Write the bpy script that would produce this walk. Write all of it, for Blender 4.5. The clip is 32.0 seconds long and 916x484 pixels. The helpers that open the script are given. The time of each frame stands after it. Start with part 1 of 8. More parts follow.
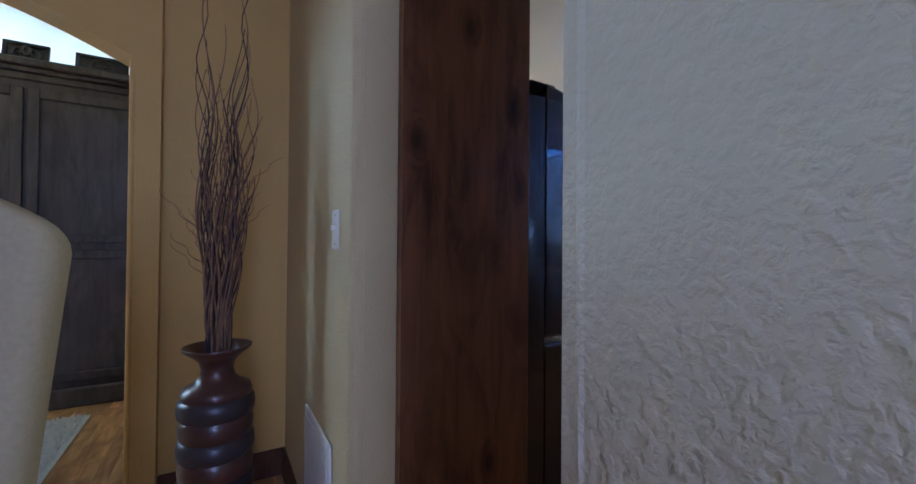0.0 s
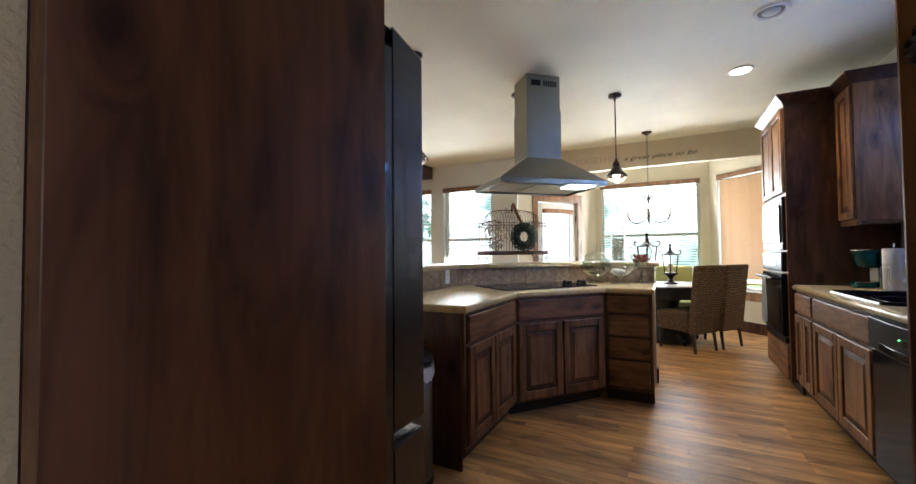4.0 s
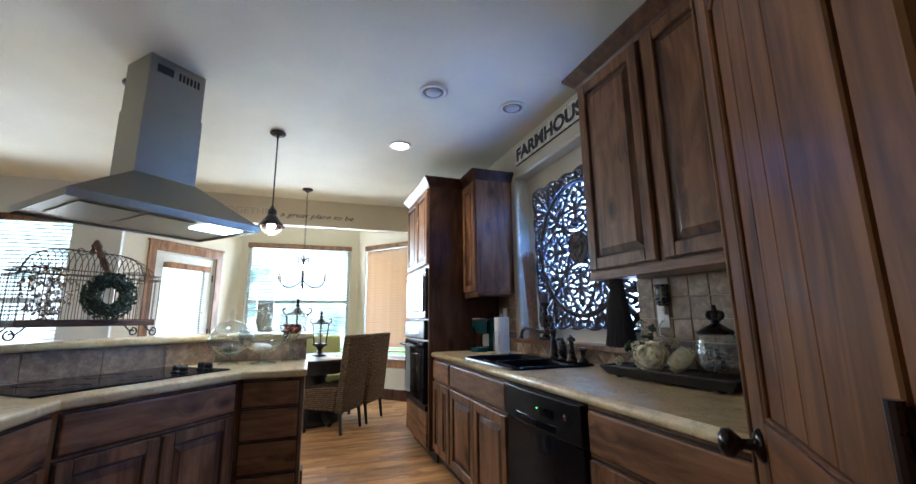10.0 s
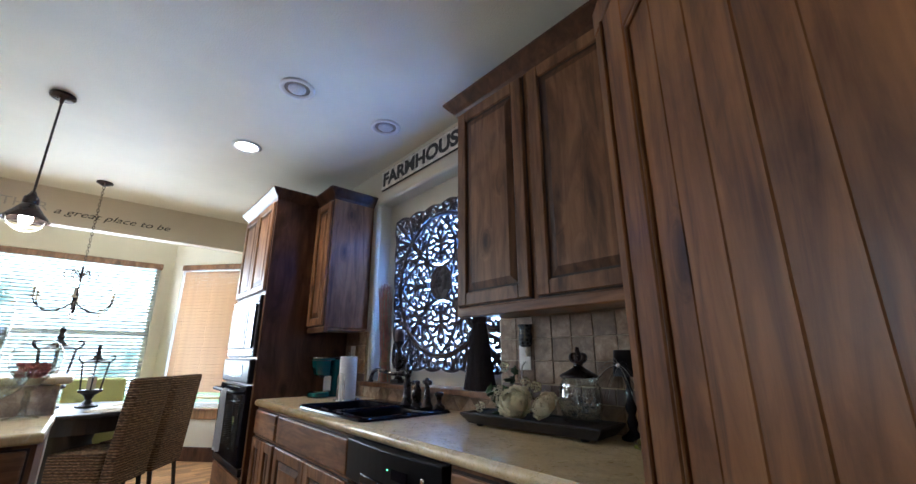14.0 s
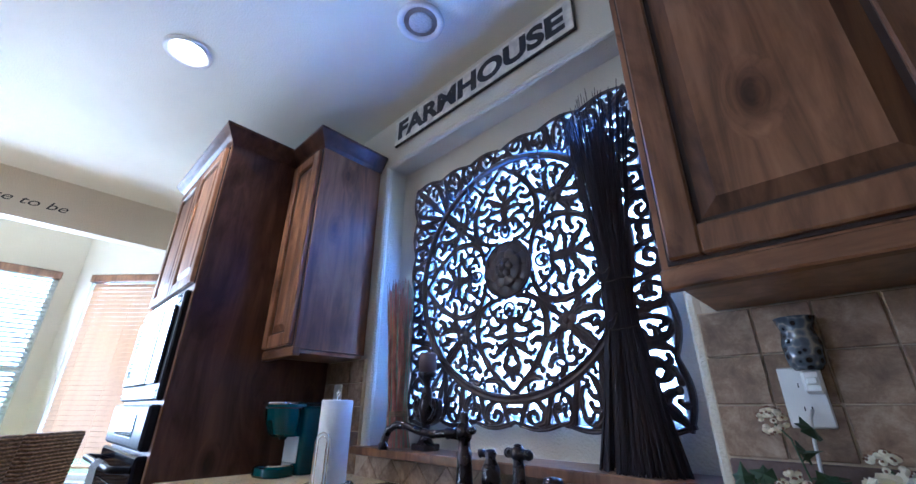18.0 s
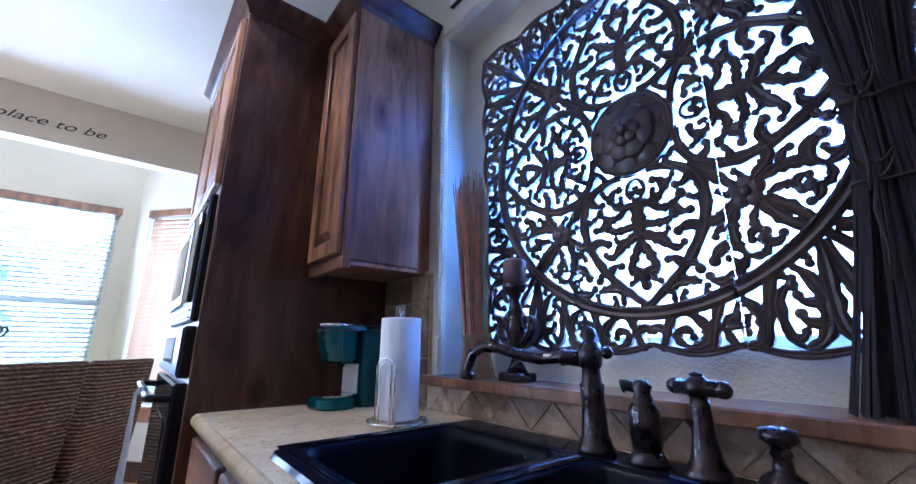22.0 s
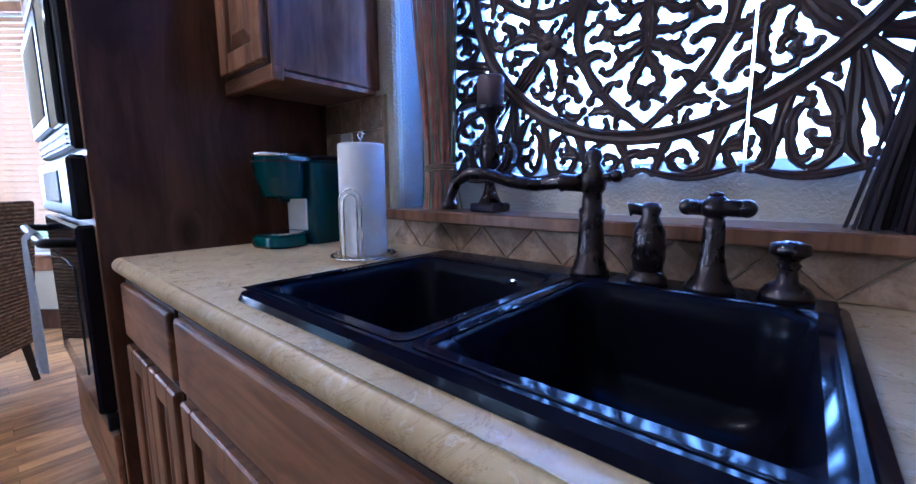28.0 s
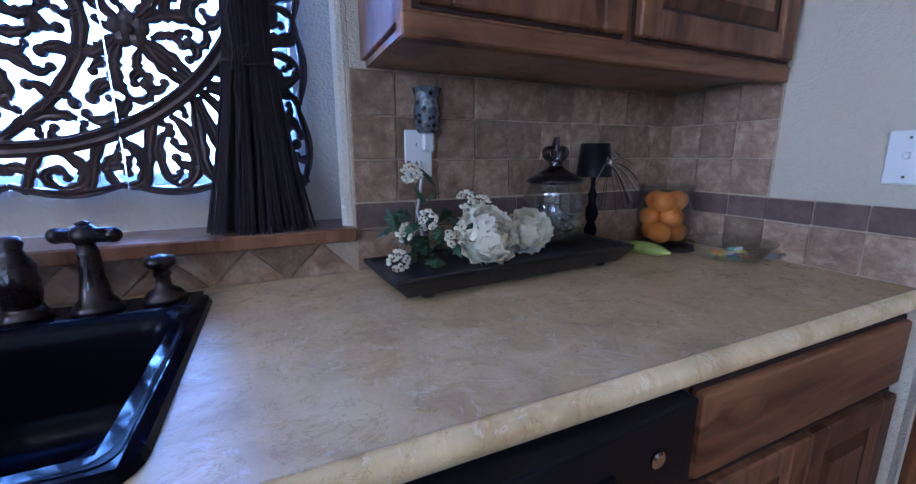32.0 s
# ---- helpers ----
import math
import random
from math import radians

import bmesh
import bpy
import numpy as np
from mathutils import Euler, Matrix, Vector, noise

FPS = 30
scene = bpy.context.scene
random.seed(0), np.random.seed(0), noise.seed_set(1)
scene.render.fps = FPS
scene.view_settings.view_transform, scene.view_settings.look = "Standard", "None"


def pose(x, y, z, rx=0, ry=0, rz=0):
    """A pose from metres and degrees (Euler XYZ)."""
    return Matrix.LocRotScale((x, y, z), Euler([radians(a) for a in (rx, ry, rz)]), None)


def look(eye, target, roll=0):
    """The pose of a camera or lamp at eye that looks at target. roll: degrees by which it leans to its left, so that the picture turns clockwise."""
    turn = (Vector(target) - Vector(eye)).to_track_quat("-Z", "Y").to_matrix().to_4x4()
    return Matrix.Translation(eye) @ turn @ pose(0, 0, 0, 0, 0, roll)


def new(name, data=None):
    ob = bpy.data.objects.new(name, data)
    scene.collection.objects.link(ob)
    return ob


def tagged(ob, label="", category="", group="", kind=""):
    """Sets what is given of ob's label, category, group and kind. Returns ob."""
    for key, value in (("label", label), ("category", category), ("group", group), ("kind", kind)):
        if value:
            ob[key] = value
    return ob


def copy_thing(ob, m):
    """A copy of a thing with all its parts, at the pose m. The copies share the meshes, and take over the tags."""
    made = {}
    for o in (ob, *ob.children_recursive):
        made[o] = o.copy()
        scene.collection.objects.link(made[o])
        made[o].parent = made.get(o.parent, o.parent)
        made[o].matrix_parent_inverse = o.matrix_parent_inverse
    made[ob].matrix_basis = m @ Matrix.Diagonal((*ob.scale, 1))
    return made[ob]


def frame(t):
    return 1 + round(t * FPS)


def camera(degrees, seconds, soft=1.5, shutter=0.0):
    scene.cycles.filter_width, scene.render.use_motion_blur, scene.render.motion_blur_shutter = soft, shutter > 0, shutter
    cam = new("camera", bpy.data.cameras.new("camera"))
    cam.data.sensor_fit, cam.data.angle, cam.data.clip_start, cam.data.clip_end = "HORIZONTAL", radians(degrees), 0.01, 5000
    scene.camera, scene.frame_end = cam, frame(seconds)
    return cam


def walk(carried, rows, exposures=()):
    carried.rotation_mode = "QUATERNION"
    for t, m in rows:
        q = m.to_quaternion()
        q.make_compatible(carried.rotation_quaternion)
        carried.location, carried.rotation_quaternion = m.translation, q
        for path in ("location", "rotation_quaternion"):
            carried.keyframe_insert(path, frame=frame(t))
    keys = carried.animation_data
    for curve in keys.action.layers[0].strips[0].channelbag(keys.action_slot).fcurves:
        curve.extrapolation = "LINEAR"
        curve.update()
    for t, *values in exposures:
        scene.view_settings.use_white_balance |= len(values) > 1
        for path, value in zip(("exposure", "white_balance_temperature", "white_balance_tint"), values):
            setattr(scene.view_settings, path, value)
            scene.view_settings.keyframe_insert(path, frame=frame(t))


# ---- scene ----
EXPOSURES = [(0.0, 1.93, 5150, 12), (1.0, 2.15, 6150, 9), (2.0, 2.02, 6200, 10), (4.0, 2.02, 6250, 10), (8.0, 1.98, 5750, 13), (10.0, 2.03, 5400, 8), (14.5, 2.12, 5400, 11), (17.0, 2.44, 4750, 14), (20.0, 2.50, 4480, 18), (23.0, 2.54, 4350, 21), (25.0, 2.34, 4280, 23), (28.5, 2.36, 4380, 22), (30.0, 2.38, 4320, 25), (32.0, 2.36, 4320, 21)]
cam = camera(97.1, 32.0)
# seconds, eye x, y, z, yaw, pitch, roll
ROWS = [
    (0, -0.047, 0.105, 1.126, -30.80, 0.60, 0.45),
    (0.5, 0.003, 0.224, 1.113, -27.69, 1.21, -0.71),
    (1, 0.041, 0.390, 1.129, -26.94, 0.78, -0.62),
    (1.5, 0.159, 0.490, 1.122, -29.90, 0.83, -0.82),
    (2, 0.209, 0.607, 1.132, -37.01, 1.26, -0.95),
    (2.5, 0.236, 0.665, 1.140, -40.27, 0.93, -0.81),
    (3, 0.262, 0.697, 1.149, -48.31, 0.99, -0.62),
    (3.5, 0.255, 0.674, 1.173, -57.00, 1.02, -0.56),
    (4, 0.250, 0.682, 1.203, -62.55, 1.62, -0.53),
    (4.5, 0.213, 0.762, 1.276, -76.49, 1.69, -0.52),
    (6.5, 0.139, 0.798, 1.257, -90.90, 7.56, -0.49),
    (7, 0.156, 0.808, 1.245, -90.92, 8.71, -0.84),
    (7.5, 0.232, 0.810, 1.241, -91.02, 9.24, -0.77),
    (8, 0.371, 0.778, 1.224, -91.23, 9.63, -0.51),
    (8.5, 0.569, 0.738, 1.219, -92.02, 9.99, -0.23),
    (9, 0.682, 0.721, 1.223, -92.72, 10.07, -0.31),
    (9.5, 0.846, 0.729, 1.198, -96.58, 10.44, -0.18),
    (10, 1.012, 0.777, 1.205, -109.71, 10.68, -0.67),
    (10.5, 1.090, 0.786, 1.209, -121.86, 10.90, -0.58),
    (11, 1.125, 0.777, 1.191, -127.54, 11.51, -0.30),
    (11.5, 1.142, 0.766, 1.182, -129.84, 11.74, -0.22),
    (12, 1.210, 0.733, 1.190, -130.49, 11.91, -0.23),
    (12.5, 1.258, 0.712, 1.223, -130.77, 12.20, -0.05),
    (13, 1.260, 0.728, 1.216, -130.97, 12.66, -0.04),
    (13.5, 1.257, 0.718, 1.218, -130.82, 14.10, -0.03),
    (14, 1.287, 0.695, 1.209, -130.95, 15.83, 0.03),
    (14.5, 1.396, 0.645, 1.195, -130.93, 17.46, 0.29),
    (16.5, 2.135, 0.412, 1.175, -135.84, 21.39, 0.16),
    (17, 2.251, 0.329, 1.169, -135.88, 22.11, 0.24),
    (17.5, 2.360, 0.271, 1.173, -135.88, 22.44, 0.32),
    (18, 2.519, 0.225, 1.175, -135.94, 22.63, 0.41),
    (18.5, 2.626, 0.190, 1.160, -135.92, 22.89, 0.53),
    (19, 2.696, 0.120, 1.158, -135.82, 22.57, 0.42),
    (19.5, 2.761, 0.041, 1.156, -133.90, 21.42, 0.39),
    (20, 2.793, -0.022, 1.147, -131.32, 20.02, 0.38),
    (20.5, 2.805, -0.059, 1.139, -129.33, 18.59, 0.32),
    (21, 2.828, -0.069, 1.134, -128.23, 17.47, 0.38),
    (21.5, 2.866, -0.061, 1.125, -127.78, 16.29, 0.49),
    (22, 2.956, -0.028, 1.131, -128.59, 14.41, 0.49),
    (22.5, 3.035, 0.012, 1.130, -129.87, 12.72, 0.37),
    (23, 3.059, 0.018, 1.114, -131.96, 11.44, 0.28),
    (23.5, 3.046, 0.005, 1.111, -133.96, 8.20, 0.37),
    (24, 3.038, 0.001, 1.105, -135.45, 5.35, 0.30),
    (24.5, 3.033, 0.002, 1.088, -136.20, 3.09, 0.37),
    (25, 3.038, 0.000, 1.088, -136.93, 0.32, 0.05),
    (25.5, 3.060, 0.014, 1.108, -138.85, -2.65, -0.17),
    (27.5, 3.121, -0.015, 1.118, -138.88, -7.18, -0.28),
    (28, 3.153, -0.028, 1.104, -139.33, -7.92, -0.31),
    (28.5, 3.195, -0.038, 1.099, -147.50, -8.37, 0.11),
    (29, 3.181, -0.003, 1.132, -161.52, -9.66, -0.33),
    (29.5, 3.163, 0.021, 1.113, -176.29, -8.23, -0.26),
    (30, 3.092, 0.028, 1.125, -184.69, -8.94, -0.70),
    (30.5, 3.042, 0.027, 1.132, -191.54, -9.56, -0.41),
    (31, 2.989, 0.038, 1.153, -195.66, -10.48, -0.58),
    (31.5, 2.961, 0.070, 1.174, -200.25, -10.91, -0.36),
    (32, 2.959, 0.099, 1.197, -204.29, -11.89, -0.15),
]
walk(cam, [(t, pose(x, y, z, 0, 0, yaw) @ pose(0, 0, 0, 90 + pitch, 0, 0) @ pose(0, 0, 0, 0, 0, roll)) for t, x, y, z, yaw, pitch, roll in ROWS], EXPOSURES)

# ---- light ----
world = bpy.data.worlds.new("world")
scene.world = world
world.use_nodes = True
wn = world.node_tree.nodes
sky = wn.new("ShaderNodeTexSky")
sky.sky_type, sky.sun_disc = "NISHITA", False
sky.sun_elevation, sky.sun_rotation = radians(56), radians(300)
wn["Background"].inputs[1].default_value = 0.15
world.node_tree.links.new(sky.outputs[0], wn["Background"].inputs[0])
sun = new("sun", bpy.data.lights.new("sun", "SUN"))
sun.data.energy, sun.data.angle, sun.data.color = 5.0, radians(0.6), (1.0, 0.95, 0.88)
sun.matrix_world = look((0, 0, 0), (0.48, -0.28, -0.83))


def area(name, eye, target, sx, sy, power, colour):
    lamp = new(name, bpy.data.lights.new(name, "AREA"))
    lamp.data.shape, lamp.data.size, lamp.data.size_y = "RECTANGLE", sx, sy
    lamp.data.energy, lamp.data.color = power, colour
    lamp.matrix_world = look(eye, target)
    return lamp


def bulb(name, at, power, colour, size=0.03):
    lamp = new(name, bpy.data.lights.new(name, "POINT"))
    lamp.data.energy, lamp.data.color, lamp.data.shadow_soft_size = power, colour, size
    lamp.location = at
    return lamp


def spot(name, at, power, colour, angle=110):
    lamp = new(name, bpy.data.lights.new(name, "SPOT"))
    lamp.data.energy, lamp.data.color, lamp.data.shadow_soft_size = power, colour, 0.05
    lamp.data.spot_size, lamp.data.spot_blend = radians(angle), 0.6
    lamp.matrix_world = look(at, (at[0], at[1], at[2] - 1))
    return lamp


DAY = (0.93, 0.97, 0.97)
WARM = (1.0, 0.80, 0.56)
# skylight in the real window openings
area("skylight_bay", (7.90, 0.98, 1.60), (6.0, 0.9, 1.75), 1.45, 1.5, 27, DAY)
area("skylight_great_room_a", (6.42, 3.80, 1.60), (4.0, 3.6, 0.6), 0.8, 1.4, 9, DAY)
area("skylight_great_room_b", (6.42, 5.28, 1.60), (4.0, 5.0, 0.6), 1.4, 1.4, 13, DAY)
area("skylight_sink", (3.46, -1.12, 1.70), (3.46, 0.5, 1.32), 1.05, 1.1, 17, (0.11, 0.32, 1.0))
# added unseen fill panels; neither the foyer nor the arch room has a window
area("fill_foyer", (-0.45, -2.2, 1.6), (-0.45, 1.5, 1.3), 0.9, 1.8, 11.5, (0.52, 0.60, 1.0))
area("fill_arch_room", (-3.2, 5.2, 2.3), (-1.0, 4.4, 1.2), 1.6, 1.6, 110, (0.70, 0.88, 1.0))

# ---- materials ----
def material(name, rough=0.5, metal=0.0, coat=0.0):
    m = bpy.data.materials.new(name)
    m.use_nodes = True
    b = m.node_tree.nodes["Principled BSDF"]
    b.inputs["Roughness"].default_value, b.inputs["Metallic"].default_value = rough, metal
    b.inputs["Coat Weight"].default_value = coat
    return m, m.node_tree, b


def node(tree, kind, **values):
    n = tree.nodes.new(kind)
    for k, v in values.items():
        n.inputs[k.replace("_", " ")].default_value = v
    return n


def coords(tree, scale=(1, 1, 1), space="Object", turn=(0, 0, 0)):
    c = tree.nodes.new("ShaderNodeTexCoord")
    mp = tree.nodes.new("ShaderNodeMapping")
    mp.inputs["Scale"].default_value = scale
    mp.inputs["Rotation"].default_value = turn
    tree.links.new(c.outputs[space], mp.inputs[0])
    return mp


def ramp(tree, source, stops):
    r = tree.nodes.new("ShaderNodeValToRGB")
    while len(r.color_ramp.elements) < len(stops):
        r.color_ramp.elements.new(0.5)
    for e, (p, c) in zip(r.color_ramp.elements, stops):
        e.position, e.color = p, (*c, 1)
    tree.links.new(source, r.inputs[0])
    return r


def bump(tree, b, source, strength, distance):
    n = tree.nodes.new("ShaderNodeBump")
    n.inputs["Strength"].default_value, n.inputs["Distance"].default_value = strength, distance
    tree.links.new(source, n.inputs["Height"])
    tree.links.new(n.outputs[0], b.inputs["Normal"])


def mix(tree, kind, fac, a, c):
    n = tree.nodes.new("ShaderNodeMix")
    n.data_type, n.blend_type = "RGBA", kind
    for socket, v in ((0, fac), (6, a), (7, c)):
        if isinstance(v, (int, float)):
            n.inputs[socket].default_value = v
        elif isinstance(v, tuple):
            n.inputs[socket].default_value = (*v, 1)
        else:
            tree.links.new(v, n.inputs[socket])
    return n.outputs[2]


def jitter(tree, low, high):
    """A brightness that differs from object to object."""
    info = tree.nodes.new("ShaderNodeObjectInfo")
    r = tree.nodes.new("ShaderNodeMapRange")
    r.inputs[3].default_value, r.inputs[4].default_value = low, high
    tree.links.new(info.outputs["Random"], r.inputs[0])
    return r.outputs[0]


def noise_tex(tree, mp, scale, detail=6, rough=0.6, distortion=0.0):
    n = node(tree, "ShaderNodeTexNoise", Scale=scale, Detail=detail, Roughness=rough, Distortion=distortion)
    tree.links.new(mp.outputs[0], n.inputs["Vector"])
    return n.outputs[0]


def plain(name, colour, rough=0.5, metal=0.0, coat=0.0, vary=0.12, scale=18, relief=0.0):
    m, t, b = material(name, rough, metal, coat)
    mp = coords(t)
    n = noise_tex(t, mp, scale, 5)
    low, high = tuple(c * (1 - vary) for c in colour), tuple(min(1, c * (1 + vary)) for c in colour)
    r = ramp(t, n, ((0.3, low), (0.7, high)))
    t.links.new(r.outputs[0], b.inputs["Base Color"])
    rr = t.nodes.new("ShaderNodeMapRange")
    rr.inputs[3].default_value, rr.inputs[4].default_value = max(0.02, rough * 0.8), min(1, rough * 1.2)
    t.links.new(n, rr.inputs[0])
    t.links.new(rr.outputs[0], b.inputs["Roughness"])
    if relief:
        bump(t, b, noise_tex(t, mp, scale * 6, 4), relief, 0.004)
    return m


def wood(name, dark, mid, light, along=2, knots=True, rough=0.45, coat=0.04, rand=(0.82, 1.18), space="Object"):
    """Stained knotty alder with the grain along one axis."""
    m, t, b = material(name, rough, 0.0, coat)
    b.inputs["Coat Roughness"].default_value = 0.25
    stretch = [9.0, 9.0, 9.0]
    stretch[along] = 0.9
    mp = coords(t, stretch, space)
    info = t.nodes.new("ShaderNodeObjectInfo")
    shift = t.nodes.new("ShaderNodeVectorMath")
    shift.operation = "MULTIPLY_ADD"
    t.links.new(info.outputs["Random"], shift.inputs[0])
    shift.inputs[1].default_value = (37, 23, 31)
    t.links.new(mp.outputs[0], shift.inputs[2])
    grain = node(t, "ShaderNodeTexNoise", Scale=2.2, Detail=9, Roughness=0.62, Distortion=0.9)
    t.links.new(shift.outputs[0], grain.inputs["Vector"])
    r = ramp(t, grain.outputs[0], ((0.28, dark), (0.5, mid), (0.74, light)))
    smear = [1.5, 1.5, 1.5]
    smear[along] = 0.5
    mp2 = coords(t, smear, space)
    shift2 = t.nodes.new("ShaderNodeVectorMath")
    shift2.operation = "MULTIPLY_ADD"
    t.links.new(info.outputs["Random"], shift2.inputs[0])
    shift2.inputs[1].default_value = (17, 29, 13)
    t.links.new(mp2.outputs[0], shift2.inputs[2])
    blotch = node(t, "ShaderNodeTexNoise", Scale=5.0, Detail=6, Roughness=0.6, Distortion=0.8)
    t.links.new(shift2.outputs[0], blotch.inputs["Vector"])
    rb = ramp(t, blotch.outputs[0], ((0.36, (0.38, 0.32, 0.29)), (0.54, (1.0, 1.0, 1.0))))
    colour = mix(t, "MULTIPLY", 0.75, r.outputs[0], rb.outputs[0])
    if knots:
        kmap = [5.0, 5.0, 5.0]
        kmap[along] = 2.6
        kc = coords(t, kmap, space)
        shift3 = t.nodes.new("ShaderNodeVectorMath")
        shift3.operation = "MULTIPLY_ADD"
        t.links.new(info.outputs["Random"], shift3.inputs[0])
        shift3.inputs[1].default_value = (11, 7, 19)
        t.links.new(kc.outputs[0], shift3.inputs[2])
        v = node(t, "ShaderNodeTexVoronoi", Scale=1.0, Randomness=1.0)
        t.links.new(shift3.outputs[0], v.inputs["Vector"])
        rk = ramp(t, v.outputs["Distance"], ((0.045, (0.10, 0.07, 0.06)), (0.09, (0.40, 0.32, 0.28)), (0.22, (1, 1, 1))))
        swirl = ramp(t, v.outputs["Distance"], ((0.0, (1, 1, 1)), (0.26, (0, 0, 0))))
        bend = t.nodes.new("ShaderNodeVectorMath")
        bend.operation = "MULTIPLY_ADD"
        t.links.new(swirl.outputs[0], bend.inputs[0])
        bend.inputs[1].default_value = (0.55, 0.55, 0.55)
        t.links.new(shift.outputs[0], bend.inputs[2])
        t.links.new(bend.outputs[0], grain.inputs["Vector"])
        colour = mix(t, "MULTIPLY", 0.85, colour, rk.outputs[0])
    bright = t.nodes.new("ShaderNodeHueSaturation")
    t.links.new(jitter(t, *rand), bright.inputs["Value"])
    t.links.new(colour, bright.inputs["Color"])
    t.links.new(bright.outputs[0], b.inputs["Base Color"])
    bump(t, b, grain.outputs[0], 0.12, 0.002)
    return m


ALDER = wood("knotty_alder", (0.088, 0.039, 0.018), (0.238, 0.111, 0.050), (0.340, 0.170, 0.080))
DOOR_WOOD = wood("door_alder", (0.075, 0.028, 0.009), (0.185, 0.076, 0.024), (0.262, 0.114, 0.038), rand=(0.94, 1.06))
DOOR_WOOD_H = wood("door_alder_across", (0.075, 0.028, 0.009), (0.185, 0.076, 0.024), (0.262, 0.114, 0.038), along=0, rand=(0.88, 1.12))
ALDER_H = wood("knotty_alder_across", (0.088, 0.039, 0.018), (0.238, 0.111, 0.050), (0.340, 0.170, 0.080), along=0)
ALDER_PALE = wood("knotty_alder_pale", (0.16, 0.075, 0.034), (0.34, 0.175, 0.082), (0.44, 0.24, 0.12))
ALDER_DARK = wood("dark_alder", (0.045, 0.020, 0.012), (0.085, 0.038, 0.022), (0.13, 0.060, 0.034), rough=0.3)
PANEL_WOOD = wood("fridge_panel_alder", (0.085, 0.031, 0.016), (0.165, 0.062, 0.029), (0.215, 0.086, 0.040), rand=(1, 1))
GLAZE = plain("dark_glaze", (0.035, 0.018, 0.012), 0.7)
GLAZED = wood("glazed_alder", (0.040, 0.018, 0.010), (0.125, 0.055, 0.024), (0.20, 0.094, 0.042), rough=0.5)
TRIM_WOOD = wood("trim_alder", (0.12, 0.050, 0.02), (0.27, 0.125, 0.055), (0.36, 0.18, 0.085), rough=0.3, coat=0.4)
BLIND_WOOD = plain("wooden_blind", (0.56, 0.35, 0.19), 0.5, vary=0.10, scale=12)
BEAM_WOOD = wood("dark_beam", (0.05, 0.028, 0.018), (0.12, 0.065, 0.04), (0.18, 0.10, 0.065), along=0, rough=0.6, coat=0)
ARMOIRE_WOOD = wood("armoire_wood", (0.026, 0.022, 0.022), (0.055, 0.046, 0.046), (0.085, 0.070, 0.068), knots=False, rough=0.5)
BLACK_WOOD = wood("black_wood", (0.010, 0.008, 0.008), (0.022, 0.017, 0.016), (0.035, 0.027, 0.025), knots=False, rough=0.5, coat=0.0)
LATTICE_WOOD = wood("carved_dark_wood", (0.026, 0.015, 0.014), (0.062, 0.036, 0.030), (0.115, 0.068, 0.052), knots=False, rough=0.42, coat=0.12, rand=(1, 1))
OAK = wood("oak_plank", (0.38, 0.18, 0.062), (0.60, 0.315, 0.122), (0.74, 0.45, 0.20), along=1, knots=False, rough=0.42, coat=0.0, rand=(0.64, 1.24))


def textured_wall(name, colour, strength=0.5, depth=0.0024):
    """Painted drywall with a knocked-down orange-peel texture."""
    m, t, b = material(name, 0.62)
    mp = coords(t)
    n = noise_tex(t, mp, 1.4, 3)
    r = ramp(t, n, ((0.3, tuple(c * 0.94 for c in colour)), (0.7, tuple(min(1, c * 1.05) for c in colour))))
    t.links.new(r.outputs[0], b.inputs["Base Color"])
    fine = noise_tex(t, mp, 115, 3, 0.5, 0.2)
    rr = ramp(t, fine, ((0.38, (0, 0, 0)), (0.60, (1, 1, 1))))
    bump(t, b, rr.outputs[0], strength, depth)
    return m


WALL = textured_wall("beige_wall", (0.60, 0.54, 0.42), 0.6)
CROSS_WALL = textured_wall("heavily_textured_wall", (0.56, 0.49, 0.36), 0.55, depth=0.0024)
GOLD_WALL = textured_wall("gold_wall", (0.58, 0.36, 0.10), 0.3)
TAN_WALL = textured_wall("tan_wall", (0.58, 0.46, 0.255), 0.55)
PALE_WALL = textured_wall("pale_wall", (0.66, 0.68, 0.64), 0.3)
CEILING = textured_wall("white_ceiling", (0.77, 0.755, 0.63), 0.35)


def stone(name, dark, mid, light, rough=0.5, scale=7, rand=(0.8, 1.15), pits=0.4):
    m, t, b = material(name, rough)
    mp = coords(t)
    info = t.nodes.new("ShaderNodeObjectInfo")
    shift = t.nodes.new("ShaderNodeVectorMath")
    shift.operation = "MULTIPLY_ADD"
    t.links.new(info.outputs["Random"], shift.inputs[0])
    shift.inputs[1].default_value = (17, 23, 31)
    t.links.new(mp.outputs[0], shift.inputs[2])
    n = node(t, "ShaderNodeTexNoise", Scale=scale, Detail=10, Roughness=0.74, Distortion=0.35)
    t.links.new(shift.outputs[0], n.inputs["Vector"])
    r = ramp(t, n.outputs[0], ((0.28, dark), (0.5, mid), (0.70, light)))
    h = t.nodes.new("ShaderNodeHueSaturation")
    t.links.new(jitter(t, *rand), h.inputs["Value"])
    t.links.new(r.outputs[0], h.inputs["Color"])
    t.links.new(h.outputs[0], b.inputs["Base Color"])
    n2 = node(t, "ShaderNodeTexNoise", Scale=scale * 7, Detail=5, Roughness=0.6)
    t.links.new(shift.outputs[0], n2.inputs["Vector"])
    bump(t, b, n2.outputs[0], pits, 0.003)
    return m


